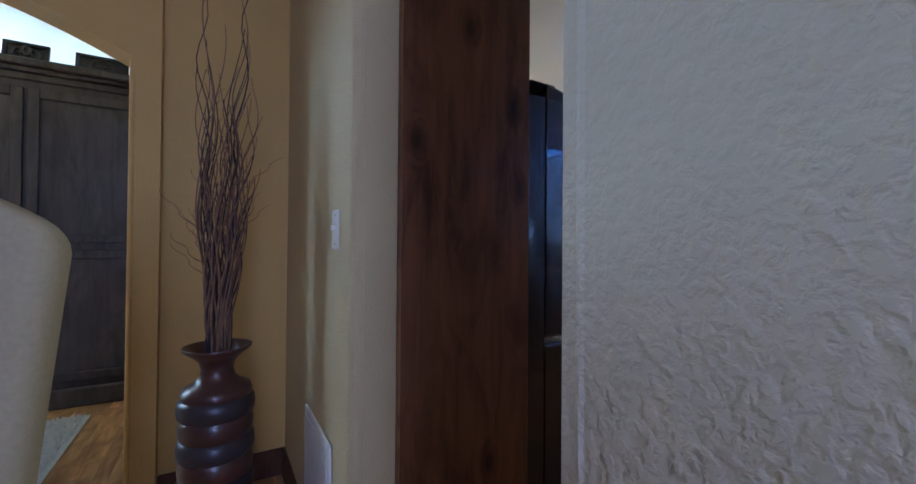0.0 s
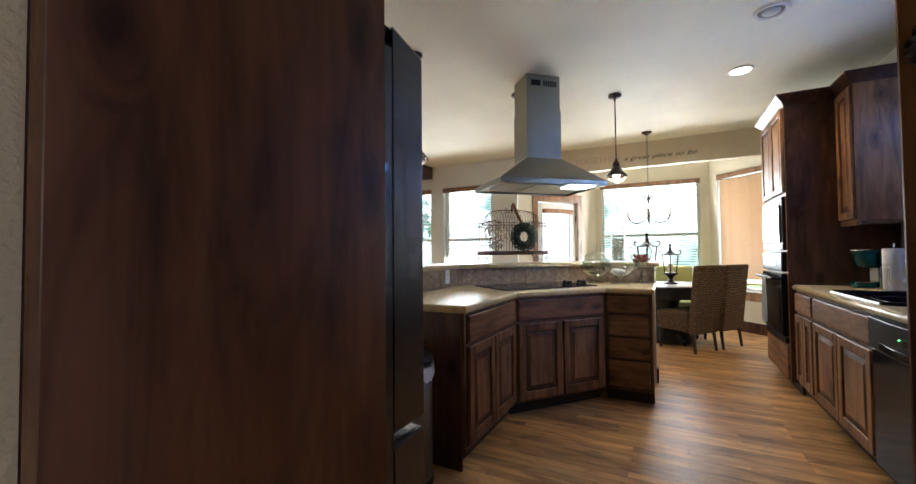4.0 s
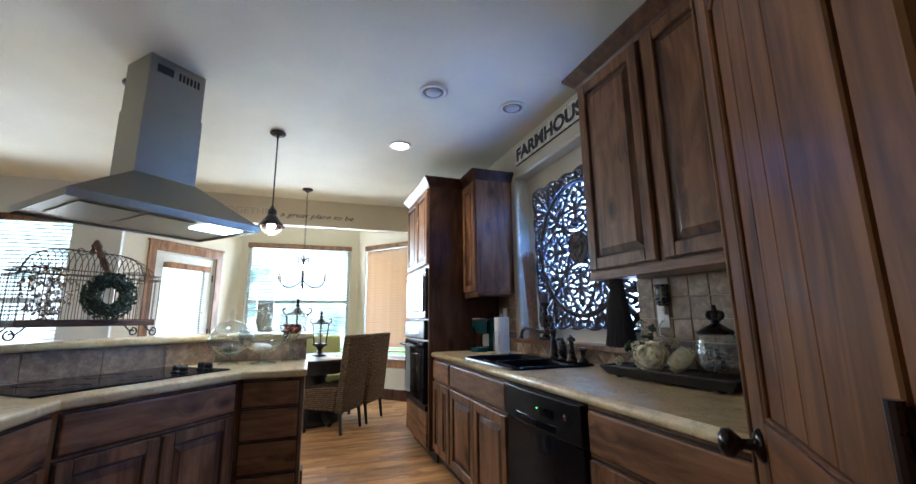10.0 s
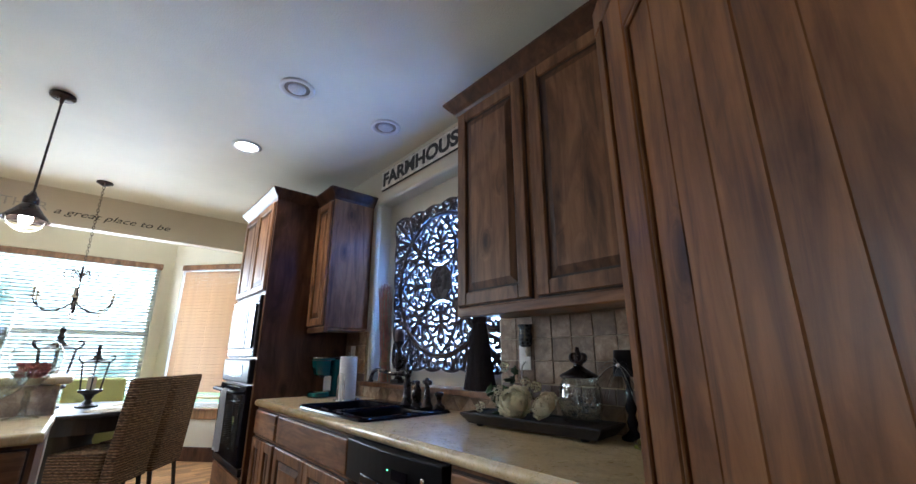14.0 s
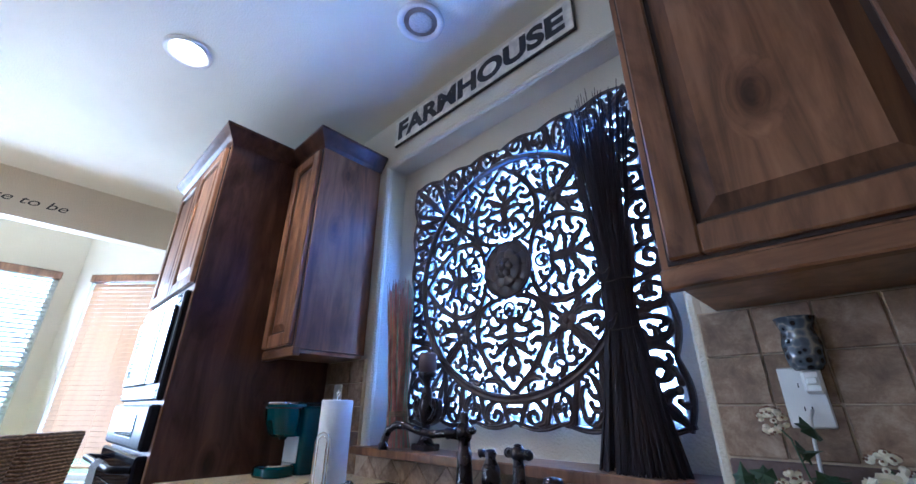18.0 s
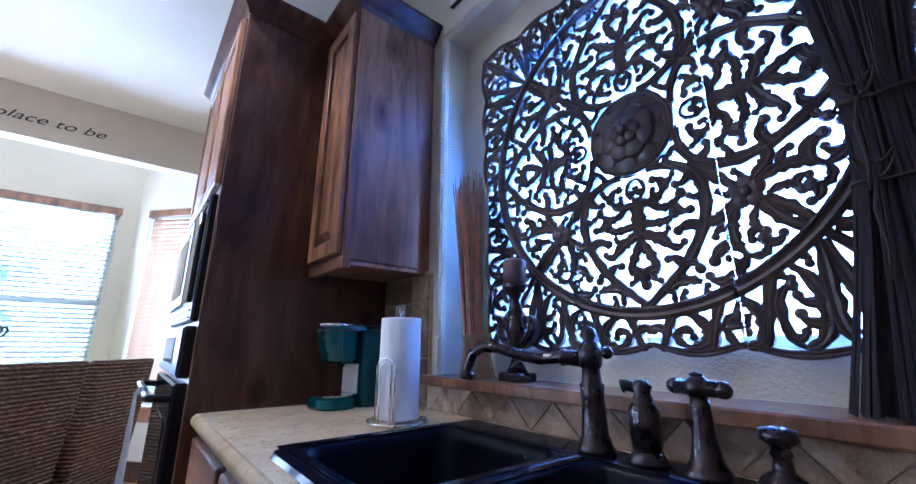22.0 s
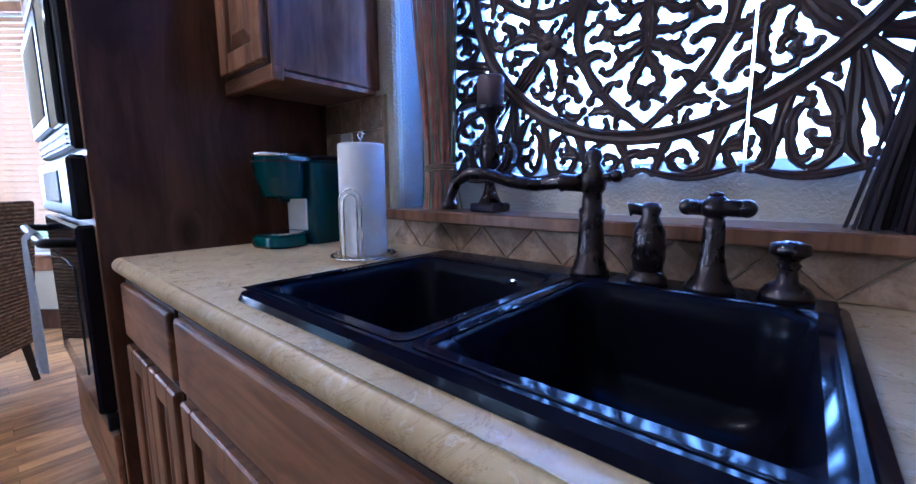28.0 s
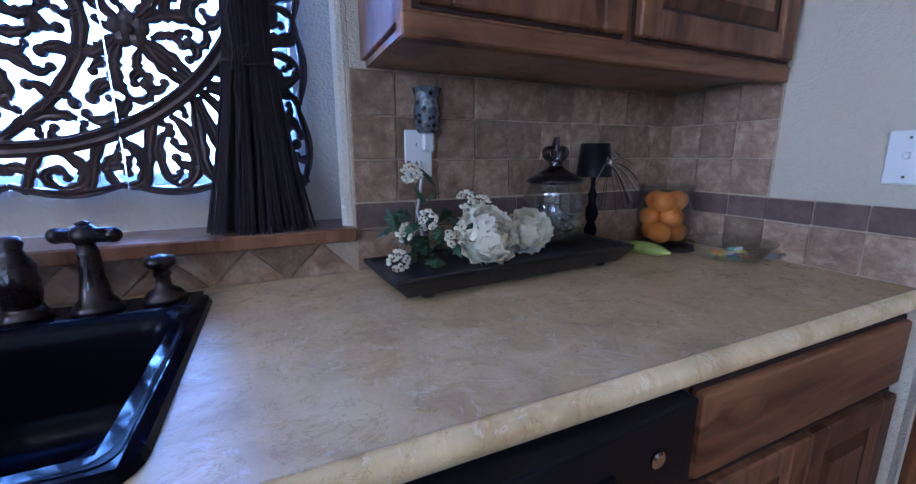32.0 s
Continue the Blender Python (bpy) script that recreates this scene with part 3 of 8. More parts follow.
def arch_wall():
    """Wall with a flat-arched opening."""
    x0, x1, spring, crown = -2.25, -0.35, 1.89, 2.15
    n = 24
    bm = bmesh.new()
    prof = [(x0 + (x1 - x0) * i / n, spring + (crown - spring) * (1 - (2 * i / n - 1) ** 2)) for i in range(n + 1)]
    for (a, za), (b, zb) in zip(prof, prof[1:]):
        own = bmesh.new()
        vs = [own.verts.new(p) for p in ((a, 2.20, za), (b, 2.20, zb), (b, 2.20, CEIL), (a, 2.20, CEIL), (a, 2.40, za), (b, 2.40, zb), (b, 2.40, CEIL), (a, 2.40, CEIL))]
        for f in ((0, 1, 2, 3), (5, 4, 7, 6), (4, 5, 1, 0), (3, 2, 6, 7)):
            own.faces.new([vs[k] for k in f])
        join(bm, own)
    box(x1, 2.20, 0, -0.255, 2.40, CEIL, bm=bm)
    box(-4.4, 2.20, 0, x0, 2.40, CEIL, bm=bm)
    tube([(x1, 2.208, 0), (x1, 2.208, spring)], 0.012, 10, bm)
    return bm


wall("wall_arch", arch_wall(), GOLD_WALL, "gold-brown wall with a flat-arched opening")
wall("wall_arch_room", box(-5.2, 5.6, 0, 0.376, 5.75, CEIL), PALE_WALL, "pale blue-white wall of the room beyond the arch")
wall("wall_arch_room_side", box(0.25, 2.40, 0, 0.376, 5.6, CEIL), PALE_WALL, "pale side wall of the room beyond the arch")
wall("wall_arch_room_west", box(-5.35, 2.4, 0, -5.2, 5.75, CEIL), PALE_WALL, "pale wall of the room beyond the arch")
# foyer, closed behind the camera
wall("wall_foyer_west", box(-4.4, -2.4, 0, -4.25, 2.2, CEIL), WALL, "beige foyer wall")
wall("wall_foyer_south", box(-4.4, -2.55, 0, 0.30, -2.4, CEIL), WALL, "beige foyer wall behind the start")
# great room
FX = 6.55
win_y = ((3.32, 4.24), (4.50, 6.06), (6.30, 7.40))
WTOP, WBOT = 2.37, 0.75
bm = box(FX, 2.86, 0, FX + 0.18, win_y[0][0], CEIL)
for (a0, a1), nxt in zip(win_y, (4.50, 6.30, 9.0)):
    box(FX, a0, 0, FX + 0.18, a1, WBOT, bm=bm)
    box(FX, a0, WTOP, FX + 0.18, a1, CEIL, bm=bm)
    box(FX, a1, 0, FX + 0.18, nxt, CEIL, bm=bm)
wall("wall_great_room", bm, PALE_WALL, "pale wall with three blinded windows")
wall("wall_great_room_north", box(0.25, 8.85, 0, 6.73, 9.0, CEIL), WALL, "beige far wall of the great room")
wall("wall_great_room_west", box(0.25, 5.75, 0, 0.376, 8.85, CEIL), WALL, "beige side wall of the great room")
# nook: header over the bay and three bay walls
wall("wall_nook_header", box(FX, -1.06, 2.42, FX + 0.118, 2.86, 3.22), WALL, "beige header with a painted motto over the bay")
wall("ceiling_bay", box(FX + 0.12, -1.3, 3.142, 8.4, 3.2, 3.22), CEILING, "white bay ceiling", "ceiling")


def wall_with_hole(a, b, hole, thick=0.15, top=3.14):
    """A wall from a to b; hole: along0, along1, z0, z1."""
    d = Vector((b[0] - a[0], b[1] - a[1], 0))
    h0, h1, z0, z1 = hole
    bm = box(0, 0, 0, h0, thick, top)
    box(h1, 0, 0, d.length, thick, top, bm=bm)
    if z0 > 0:
        box(h0, 0, 0, h1, thick, z0, bm=bm)
    box(h0, 0, z1, h1, thick, top, bm=bm)
    m = pose(a[0], a[1], 0, 0, 0, math.degrees(math.atan2(d.y, d.x)))
    bm.transform(m)
    return bm, m, d.length


BAY_L, BAY_R = (8.0, 1.86), (8.0, 0.07)
bm, BAY_M, _ = wall_with_hole(BAY_L, BAY_R, (0.10, 1.66, 0.60, 2.42))
wall("wall_bay", bm, WALL, "beige bay wall with a wide picture window")
bm, DOOR_M, _ = wall_with_hole((6.55, 2.90), BAY_L, (0.46, 1.34, 0.0, 2.08))
wall("wall_patio_door", bm, WALL, "beige angled bay wall with a glazed patio door")
bm, BAYR_M, _ = wall_with_hole(BAY_R, (6.72, -1.05), (0.16, 1.10, 0.60, 2.42))
wall("wall_bay_angled", bm, WALL, "beige angled bay wall with a shuttered window")
wall("wall_behind_oven", box(5.75, -1.22, 0, 6.75, -1.06, CEIL), WALL, "beige wall beside the bay")

# dark wooden beam in the great room
bm = box(1.2, 4.45, 2.55, 6.53, 4.67, CEIL - 0.004, 0.012)
tagged(obj("ceiling_beam", bm, BEAM_WOOD), "dark rough-sawn wooden ceiling beam", "beam", kind="structure")


def baseboard(a, b, h=0.13, t=0.016):
    d = Vector((b[0] - a[0], b[1] - a[1], 0))
    bm = box(0, -t, 0, d.length, 0, h, 0.004)
    bm.transform(pose(a[0], a[1], 0, 0, 0, math.degrees(math.atan2(d.y, d.x))))
    return wall("baseboard", bm, ALDER_DARK, "dark stained wooden baseboard", "baseboard")


baseboard((-0.255, 2.27), (0.255, 2.27))
baseboard((0.255, 2.27), (0.255, 1.16))
baseboard((-0.345, 2.20), (-0.255, 2.20))
baseboard(BAY_L, BAY_R, 0.16)
baseboard(BAY_R, (6.75, -1.03), 0.16)
baseboard((1.138, 0.3151), (0.19, 0.3151))

# ---- cabinets ----
def raised_door(parent, x0, z0, x1, z1, mat=ALDER, y=0.0, name="door", stile=0.058):
    """A framed door with a raised centre panel, glazed dark in its grooves."""
    w, h = x1 - x0, z1 - z0
    bm = box(0, -0.022, 0, stile, 0, h, 0.004)
    box(w - stile, -0.022, 0, w, 0, h, 0.004, bm=bm)
    box(stile, -0.0215, 0, w - stile, 0, stile, 0.004, bm=bm)
    box(stile, -0.0215, h - stile, w - stile, 0, h, 0.004, bm=bm)
    door = part(name, bm, mat, parent)
    door.location = (x0, y, z0)
    own = bmesh.new()
    a, b = stile + 0.010, stile + 0.042
    vs = [own.verts.new(p) for p in ((a, -0.009, a), (w - a, -0.009, a), (w - a, -0.009, h - a), (a, -0.009, h - a), (b, -0.018, b), (w - b, -0.018, b), (w - b, -0.018, h - b), (b, -0.018, h - b))]
    for f in ((4, 5, 6, 7), (0, 1, 5, 4), (1, 2, 6, 5), (2, 3, 7, 6), (3, 0, 4, 7)):
        own.faces.new([vs[k] for k in f]).material_index = 0 if f[0] == 4 else 1
    part("panel", own, [mat, GLAZED], door)
    own = box(stile - 0.002, -0.0085, stile - 0.002, w - stile + 0.002, -0.004, h - stile + 0.002)
    part("groove", own, GLAZE, door, "dark glazed groove")
    own = box(-0.006, -0.005, -0.006, w + 0.006, 0.0, h + 0.006)
    part("back_edge", own, GLAZE, door)
    return door


def drawer_front(parent, x0, z0, x1, z1, mat=ALDER_H, name="drawer_front"):
    w, h = x1 - x0, z1 - z0
    bm = box(0, -0.020, 0, w, 0, h, 0.007, seg=2)
    d = part(name, bm, mat, parent)
    d.location = (x0, 0, z0)
    own = box(-0.007, -0.006, -0.007, w + 0.007, 0.0, h + 0.007)
    part("back_edge", own, GLAZE, d)
    return d


def base_cabinet(m, w, depth, fronts, label, group="kitchen base cabinets", mat=ALDER, top=0.872):
    c = thing("base_cabinet", m, label, "cabinet", group)
    part("body", box(0, 0.0, 0.10, w, depth, top, 0.002), mat, c)
    if top < 0.87:
        part("face_rail", box(0, 0.0, top, w, 0.018, 0.872, 0.002), mat, c)
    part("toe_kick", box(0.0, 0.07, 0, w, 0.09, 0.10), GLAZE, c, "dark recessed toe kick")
    for kind, x0, z0, x1, z1 in fronts:
        (raised_door if kind == "door" else drawer_front)(c, x0, z0, x1, z1)
    return c


FRONT = -0.262
def sink_side(x):
    return pose(x, FRONT, 0, 0, 0, 180)


# sink run: x grows away from the pantry, so each unit starts at its high-x end
base_cabinet(sink_side(4.565), 0.465, 0.64, [("drawer", 0.02, 0.70, 0.445, 0.85), ("door", 0.02, 0.13, 0.23, 0.675), ("door", 0.236, 0.13, 0.445, 0.675)], "knotty alder base cabinet with one drawer over two narrow doors")
base_cabinet(sink_side(4.098), 0.985, 0.64, [("drawer", 0.02, 0.70, 0.965, 0.85), ("door", 0.02, 0.13, 0.488, 0.675), ("door", 0.496, 0.13, 0.965, 0.675)], "wide knotty alder sink cabinet with a false front and two doors", top=0.70)
base_cabinet(sink_side(2.425), 0.72, 0.64, [("drawer", 0.02, 0.70, 0.70, 0.85), ("door", 0.02, 0.13, 0.357, 0.675), ("door", 0.363, 0.13, 0.70, 0.675)], "knotty alder base cabinet with a wide drawer, beside the pantry wall")

# dishwasher
dw = thing("dishwasher", sink_side(3.108), "black built-in dishwasher with a curved control panel", "dishwasher")
part("body", box(0.004, 0.0, 0.10, 0.676, 0.6, 0.868), BLACK_SATIN, dw)
part("door", box(0.006, -0.022, 0.11, 0.674, 0.0, 0.70, 0.006), BLACK_GLOSS, dw, "glossy black door")
own = prism([(0.006, 0.0), (0.006, -0.030)] + [(0.006 + 0.668 * i / 12, -0.030 - 0.022 * math.sin(math.pi * i / 12)) for i in range(1, 12)] + [(0.674, -0.030), (0.674, 0.0)], 0.705, 0.862, 0.005)
part("control_panel", own, BLACK_SATIN, dw, "bowed black control panel")
own = prism([(0.16 + 0.36 * i / 12, -0.046 - 0.012 * math.sin(math.pi * i / 12)) for i in range(13)] + [(0.52, -0.03), (0.16, -0.03)], 0.715, 0.752, 0.004)
part("handle", own, BLACK_GLOSS, dw)
part("start_button", lathe([(0.0, 0), (0.012, 0), (0.013, 0.004), (0.009, 0.006), (0, 0.006)], 16, m=pose(0.585, -0.041, 0.80, 90)), CHROME, dw, "round chrome badge button")
part("display", box(0.40, -0.052, 0.775, 0.50, -0.046, 0.81), BLACK_GLOSS, dw)
part("led", box(0.375, -0.054, 0.80, 0.379, -0.050, 0.804), LED, dw, "tiny green indicator light")
part("toe_kick", box(0, 0.06, 0, 0.68, 0.08, 0.10), BLACK_SATIN, dw)

# continuous counter over the sink run, with the sink cut out
SX0, SX1, SY0, SY1 = 3.09, 3.90, -0.845, -0.285
CF = -0.232


def nosed_edge(bm, x0, x1, y, z0, z1):
    r = (z1 - z0) / 2
    n = 8
    prof = [(y - 0.02, z1)] + [(y - r + r * math.cos(radians(90 - 180 * i / n)), (z0 + z1) / 2 + r * math.sin(radians(90 - 180 * i / n))) for i in range(n + 1)] + [(y - 0.02, z0)]
    a = [bm.verts.new((x0, p, q)) for p, q in prof]
    b = [bm.verts.new((x1, p, q)) for p, q in prof]
    for i in range(len(prof) - 1):
        f = bm.faces.new((a[i], a[i + 1], b[i + 1], b[i]))
        f.smooth = True
    bm.faces.new(a)
    bm.faces.new(list(reversed(b)))


CT0, CT1 = 0.872, 0.915
top = thing("countertop", pose(0, 0, 0), "beige stone-patterned laminate worktop with a rounded edge", "countertop")
for b in ((1.702, -0.905, CT0, SX0 + 0.02, CF - 0.02, CT1), (SX1 - 0.02, -0.905, CT0, 4.562, CF - 0.02, CT1), (SX0 + 0.02, -0.905, CT0, SX1 - 0.02, SY0 + 0.02, CT1), (SX0 + 0.02, SY1 - 0.02, CT0, SX1 - 0.02, CF - 0.02, CT1)):
    part("slab", box(*b), COUNTER, top)
bm = bmesh.new()
nosed_edge(bm, 1.702, 4.562, CF, CT0, CT1)
part("front_edge", bm, COUNTER, top)

# upper cabinets
def crown(parent, w, d, z, over=0.06, left=True, right=True, mat=ALDER_DARK):
    """Cove moulding round the top of a cabinet."""
    steps = [(0.004, 0), (0.014, 0.018), (0.030, 0.035), (0.048, 0.058), (over, 0.072), (over, 0.085), (0, 0.085)]
    bm = bmesh.new()
    rings = []
    for o, dz in steps:
        l, r = (o if left else 0), (o if right else 0)
        rings.append([bm.verts.new(p) for p in ((-l, d, z + dz), (-l, -o, z + dz), (w + r, -o, z + dz), (w + r, d, z + dz))])
    for a, b in zip(rings, rings[1:]):
        for i in range(3):
            bm.faces.new((a[i], a[i + 1], b[i + 1], b[i]))
    bm.faces.new(rings[-2])
    return part("crown", bm, mat, parent, "stepped crown moulding")


def upper_cabinet(m, w, depth, z0, z1, doors, label, left=True, right=True):
    c = thing("upper_cabinet", m, label, "cabinet", "kitchen wall cabinets")
    part("body", box(0, 0, z0 + 0.012, w, depth, z1 + 0.06, 0.002), ALDER, c)
    part("bottom_rail", box(-0.004, -0.004, z0 - 0.02, w + 0.004, 0.03, z0 + 0.02, 0.004), ALDER_H, c)
    part("underside", box(0.01, 0.02, z0 - 0.004, w - 0.01, depth - 0.01, z0 + 0.01), TRIM_WOOD, c)
    for x0, x1 in doors:
        raised_door(c, x0, z0 + 0.03, x1, z1 - 0.01)
    crown(c, w, depth, z1 + 0.0, left=left, right=right)
    return c


upper_cabinet(pose(2.75, -0.575, 0, 0, 0, 180), 1.045, 0.34, 1.405, 2.46, [(0.02, 0.452), (0.490, 1.02)], "large knotty alder wall cabinet with two raised-panel doors", right=False)
upper_cabinet(pose(4.562, -0.56, 0, 0, 0, 180), 0.312, 0.355, 1.405, 2.44, [(0.015, 0.297)], "narrow knotty alder wall cabinet beside the oven tower", left=False)

# oven tower
tower = thing("oven_cabinet", pose(5.40, -0.215, 0, 0, 0, 180), "tall alder oven tower with a darker body and paler upper doors", "cabinet")
# darker alder tone on the body, paler tone on the upper doors
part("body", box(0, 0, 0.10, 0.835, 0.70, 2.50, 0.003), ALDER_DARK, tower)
part("face_frame", box(0.0, -0.003, 0.10, 0.834, 0.0, 2.44), ALDER, tower)
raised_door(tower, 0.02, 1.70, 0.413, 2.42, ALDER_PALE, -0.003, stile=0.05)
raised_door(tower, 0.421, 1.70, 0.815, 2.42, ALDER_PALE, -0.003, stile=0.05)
drawer_front(tower, 0.03, 0.12, 0.805, 0.40)
crown(tower, 0.835, 0.70, 2.44)
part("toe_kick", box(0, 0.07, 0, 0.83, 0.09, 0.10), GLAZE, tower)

mw = thing("microwave", pose(5.40, -0.218, 0, 0, 0, 180), "black built-in microwave with a vented trim kit", "microwave")
part("trim_frame", box(0.03, -0.03, 1.205, 0.805, 0.0, 1.665, 0.008), BLACK_SATIN, mw)
part("door", box(0.08, -0.048, 1.27, 0.60, -0.03, 1.60, 0.006), BLACK_SATIN, mw)
part("window", box(0.14, -0.051, 1.31, 0.54, -0.047, 1.56, 0.003), DARK_GLASS, mw, "reflecting dark window")
part("keypad", box(0.61, -0.046, 1.27, 0.76, -0.03, 1.60, 0.004), DARK_GLASS, mw)
for k in range(4):
    part("vent_slat", box(0.06, -0.036, 1.612 + 0.012 * k, 0.775, -0.03, 1.618 + 0.012 * k), CHROME if k % 2 else BLACK_GLOSS, mw)
    part("vent_slat", box(0.06, -0.036, 1.216 + 0.012 * k, 0.775, -0.03, 1.222 + 0.012 * k), CHROME if k % 2 else BLACK_GLOSS, mw)

oven = thing("wall_oven", pose(5.40, -0.218, 0, 0, 0, 180), "black built-in wall oven with a bar handle", "oven")
part("control_panel", box(0.03, -0.045, 1.02, 0.805, 0.0, 1.19, 0.010), BLACK_SATIN, oven, "black control panel")
part("display", box(0.22, -0.049, 1.06, 0.62, -0.044, 1.155, 0.003), DISPLAY, oven)
part("door", box(0.03, -0.045, 0.47, 0.805, 0.0, 1.005, 0.008), BLACK_GLOSS, oven)
part("window", box(0.14, -0.048, 0.56, 0.70, -0.044, 0.88, 0.003), DARK_GLASS, oven)
part("vent", box(0.03, -0.03, 0.415, 0.805, 0.0, 0.462, 0.004), BLACK_SATIN, oven)
own = tube([(0.08, -0.045, 0.955), (0.08, -0.095, 0.96), (0.10, -0.105, 0.96), (0.735, -0.105, 0.96), (0.755, -0.095, 0.96), (0.755, -0.045, 0.955)], 0.013, 10)
part("handle", own, BLACK_SATIN, oven, smooth=True)


def hung_towel():
    bm = bmesh.new()
    rows, cols = 16, 9
    grid = []
    for i in range(rows + 1):
        s = i / rows
        line = []
        for j in range(cols + 1):
            u = j / cols
            fold = 0.010 * math.sin(u * 13 + s * 2) * (0.3 + s)
            if s < 0.12:
                a = math.pi * s / 0.12
                y, z = -0.105 - 0.020 * math.cos(a) * -1, 0.96 + 0.022 * math.sin(a)
                y = -0.105 + 0.022 * math.cos(a)
            else:
                y, z = -0.128 + fold, 0.96 - (s - 0.12) * 0.46
            line.append(bm.verts.new((0.44 + u * (0.17 - 0.03 * s) + 0.015 * s, y, z)))
        grid.append(line)
    for a, b in zip(grid, grid[1:]):
        for j in range(cols):
            bm.faces.new((a[j], a[j + 1], b[j + 1], b[j]))
    bmesh.ops.solidify(bm, geom=bm.faces[:], thickness=0.006)
    bm.transform(pose(5.40, -0.218, 0, 0, 0, 180))
    return bm


solid("dish_towel", hung_towel(), TOWEL, "grey terry dish towel hung over the oven handle", "towel", smooth=True)

# ---- peninsula ----
P0, P1, P2, P3 = (2.275, 1.70), (3.09, 1.70), (3.75, 1.155), (3.75, 0.80)
seg2 = math.hypot(P2[0] - P1[0], P2[1] - P1[1])
turn2 = math.degrees(math.atan2(P2[1] - P1[1], P2[0] - P1[0]))
base_cabinet(pose(P0[0], P0[1], 0), P1[0] - P0[0], 0.60, [("drawer", 0.03, 0.70, 0.79, 0.85), ("door", 0.03, 0.13, 0.40, 0.675), ("door", 0.41, 0.13, 0.79, 0.675)], "knotty alder peninsula cabinet with a drawer over two doors")
base_cabinet(pose(P1[0], P1[1], 0, 0, 0, turn2), seg2, 0.30, [("drawer", 0.03, 0.70, seg2 - 0.03, 0.85), ("door", 0.03, 0.12, seg2 / 2 - 0.006, 0.675), ("door", seg2 / 2 + 0.006, 0.12, seg2 - 0.03, 0.675)], "angled knotty alder cooktop cabinet with two doors")
base_cabinet(pose(P2[0], P2[1], 0, 0, 0, -90), P2[1] - P3[1], 0.56, [("drawer", 0.025, 0.715, 0.33, 0.85), ("drawer", 0.025, 0.535, 0.33, 0.695), ("drawer", 0.025, 0.355, 0.33, 0.515), ("drawer", 0.025, 0.125, 0.33, 0.335)], "knotty alder cabinet with a stack of four drawers")
solid("peninsula_end_panel", box(2.258, 1.715, 0.0, 2.274, 2.34, 0.872, 0.002), ALDER_DARK, "dark stained wooden end panel of the peninsula", "panel")

K0, K1, K2, K3 = (2.20, 2.36), (3.45, 2.36), (4.40, 1.41), (4.40, 0.80)
outline = [(2.235, 1.668), (3.075, 1.668), (3.715, 1.14), (3.715, 0.785), (4.39, 0.785), (4.39, 1.405), (3.445, 2.35), (2.20, 2.35)]
solid("peninsula_countertop", prism(outline, CT0, CT1, 0.014, seg=3), COUNTER, "beige stone-patterned laminate worktop of the angled peninsula", "countertop")


def offset_line(o):
    k = o * math.tan(radians(22.5))
    return [(K0[0], K0[1] + o), (K1[0] + k, K1[1] + o), (K2[0] + o, K2[1] + k), (K3[0] + o, K3[1])]


outline = offset_line(0.01) + list(reversed(offset_line(0.13)))
wall("wall_peninsula", prism(outline, 0, 1.065), WALL, "beige knee wall behind the peninsula counter")
outline = offset_line(-0.035) + list(reversed(offset_line(0.34)))
outline[3] = (outline[3][0], 0.755)
outline[4] = (outline[4][0], 0.755)
solid("bar_top", prism(outline, 1.067, 1.108, 0.015, seg=3), COUNTER, "beige stone-patterned raised bar top", "countertop")
wall("baseboard_peninsula", box(4.405, 0.782, 0, 4.54, 0.798, 0.13, 0.003), ALDER_DARK, "dark wooden baseboard on the knee wall end", "baseboard")

# cooktop
u = Vector((math.cos(radians(turn2)), math.sin(radians(turn2)), 0))
v = Vector((-u.y, u.x, 0))
mid = (Vector((P1[0], P1[1], 0)) + Vector((P2[0], P2[1], 0))) / 2
COOK = pose(mid.x + v.x * 0.36, mid.y + v.y * 0.36, 0.915, 0, 0, turn2)
cook = thing("cooktop", COOK, "black glass cooktop set into the angled counter", "cooktop")
part("glass_top", box(-0.455, -0.26, 0.001, 0.455, 0.26, 0.010, 0.004), BLACK_GLOSS, cook)
for i, (kx, ky) in enumerate(((0.15, -0.17), (0.16, -0.10), (0.30, -0.17), (0.31, -0.10))):
    kb = lathe([(0.026, 0.010), (0.028, 0.016), (0.020, 0.022), (0.022, 0.040), (0.014, 0.046), (0, 0.046)], 14, m=Matrix.Translation((kx + 0.08, ky, 0)))
    box(kx + 0.062, ky - 0.005, 0.030, kx + 0.098, ky + 0.005, 0.050, 0.002, bm=kb)
    part("knob", kb, BLACK_SATIN, cook, smooth=False)
for bx, by, br in ((-0.27, -0.12, 0.09), (-0.27, 0.12, 0.075), (0.02, 0.12, 0.09), (0.02, -0.12, 0.07)):
    part("burner_ring", lathe([(br, 0.0101), (br, 0.0112), (br - 0.003, 0.0112), (br - 0.003, 0.0101)], 32, m=Matrix.Translation((bx, by, 0)), close=False), BLACK_SATIN, cook)

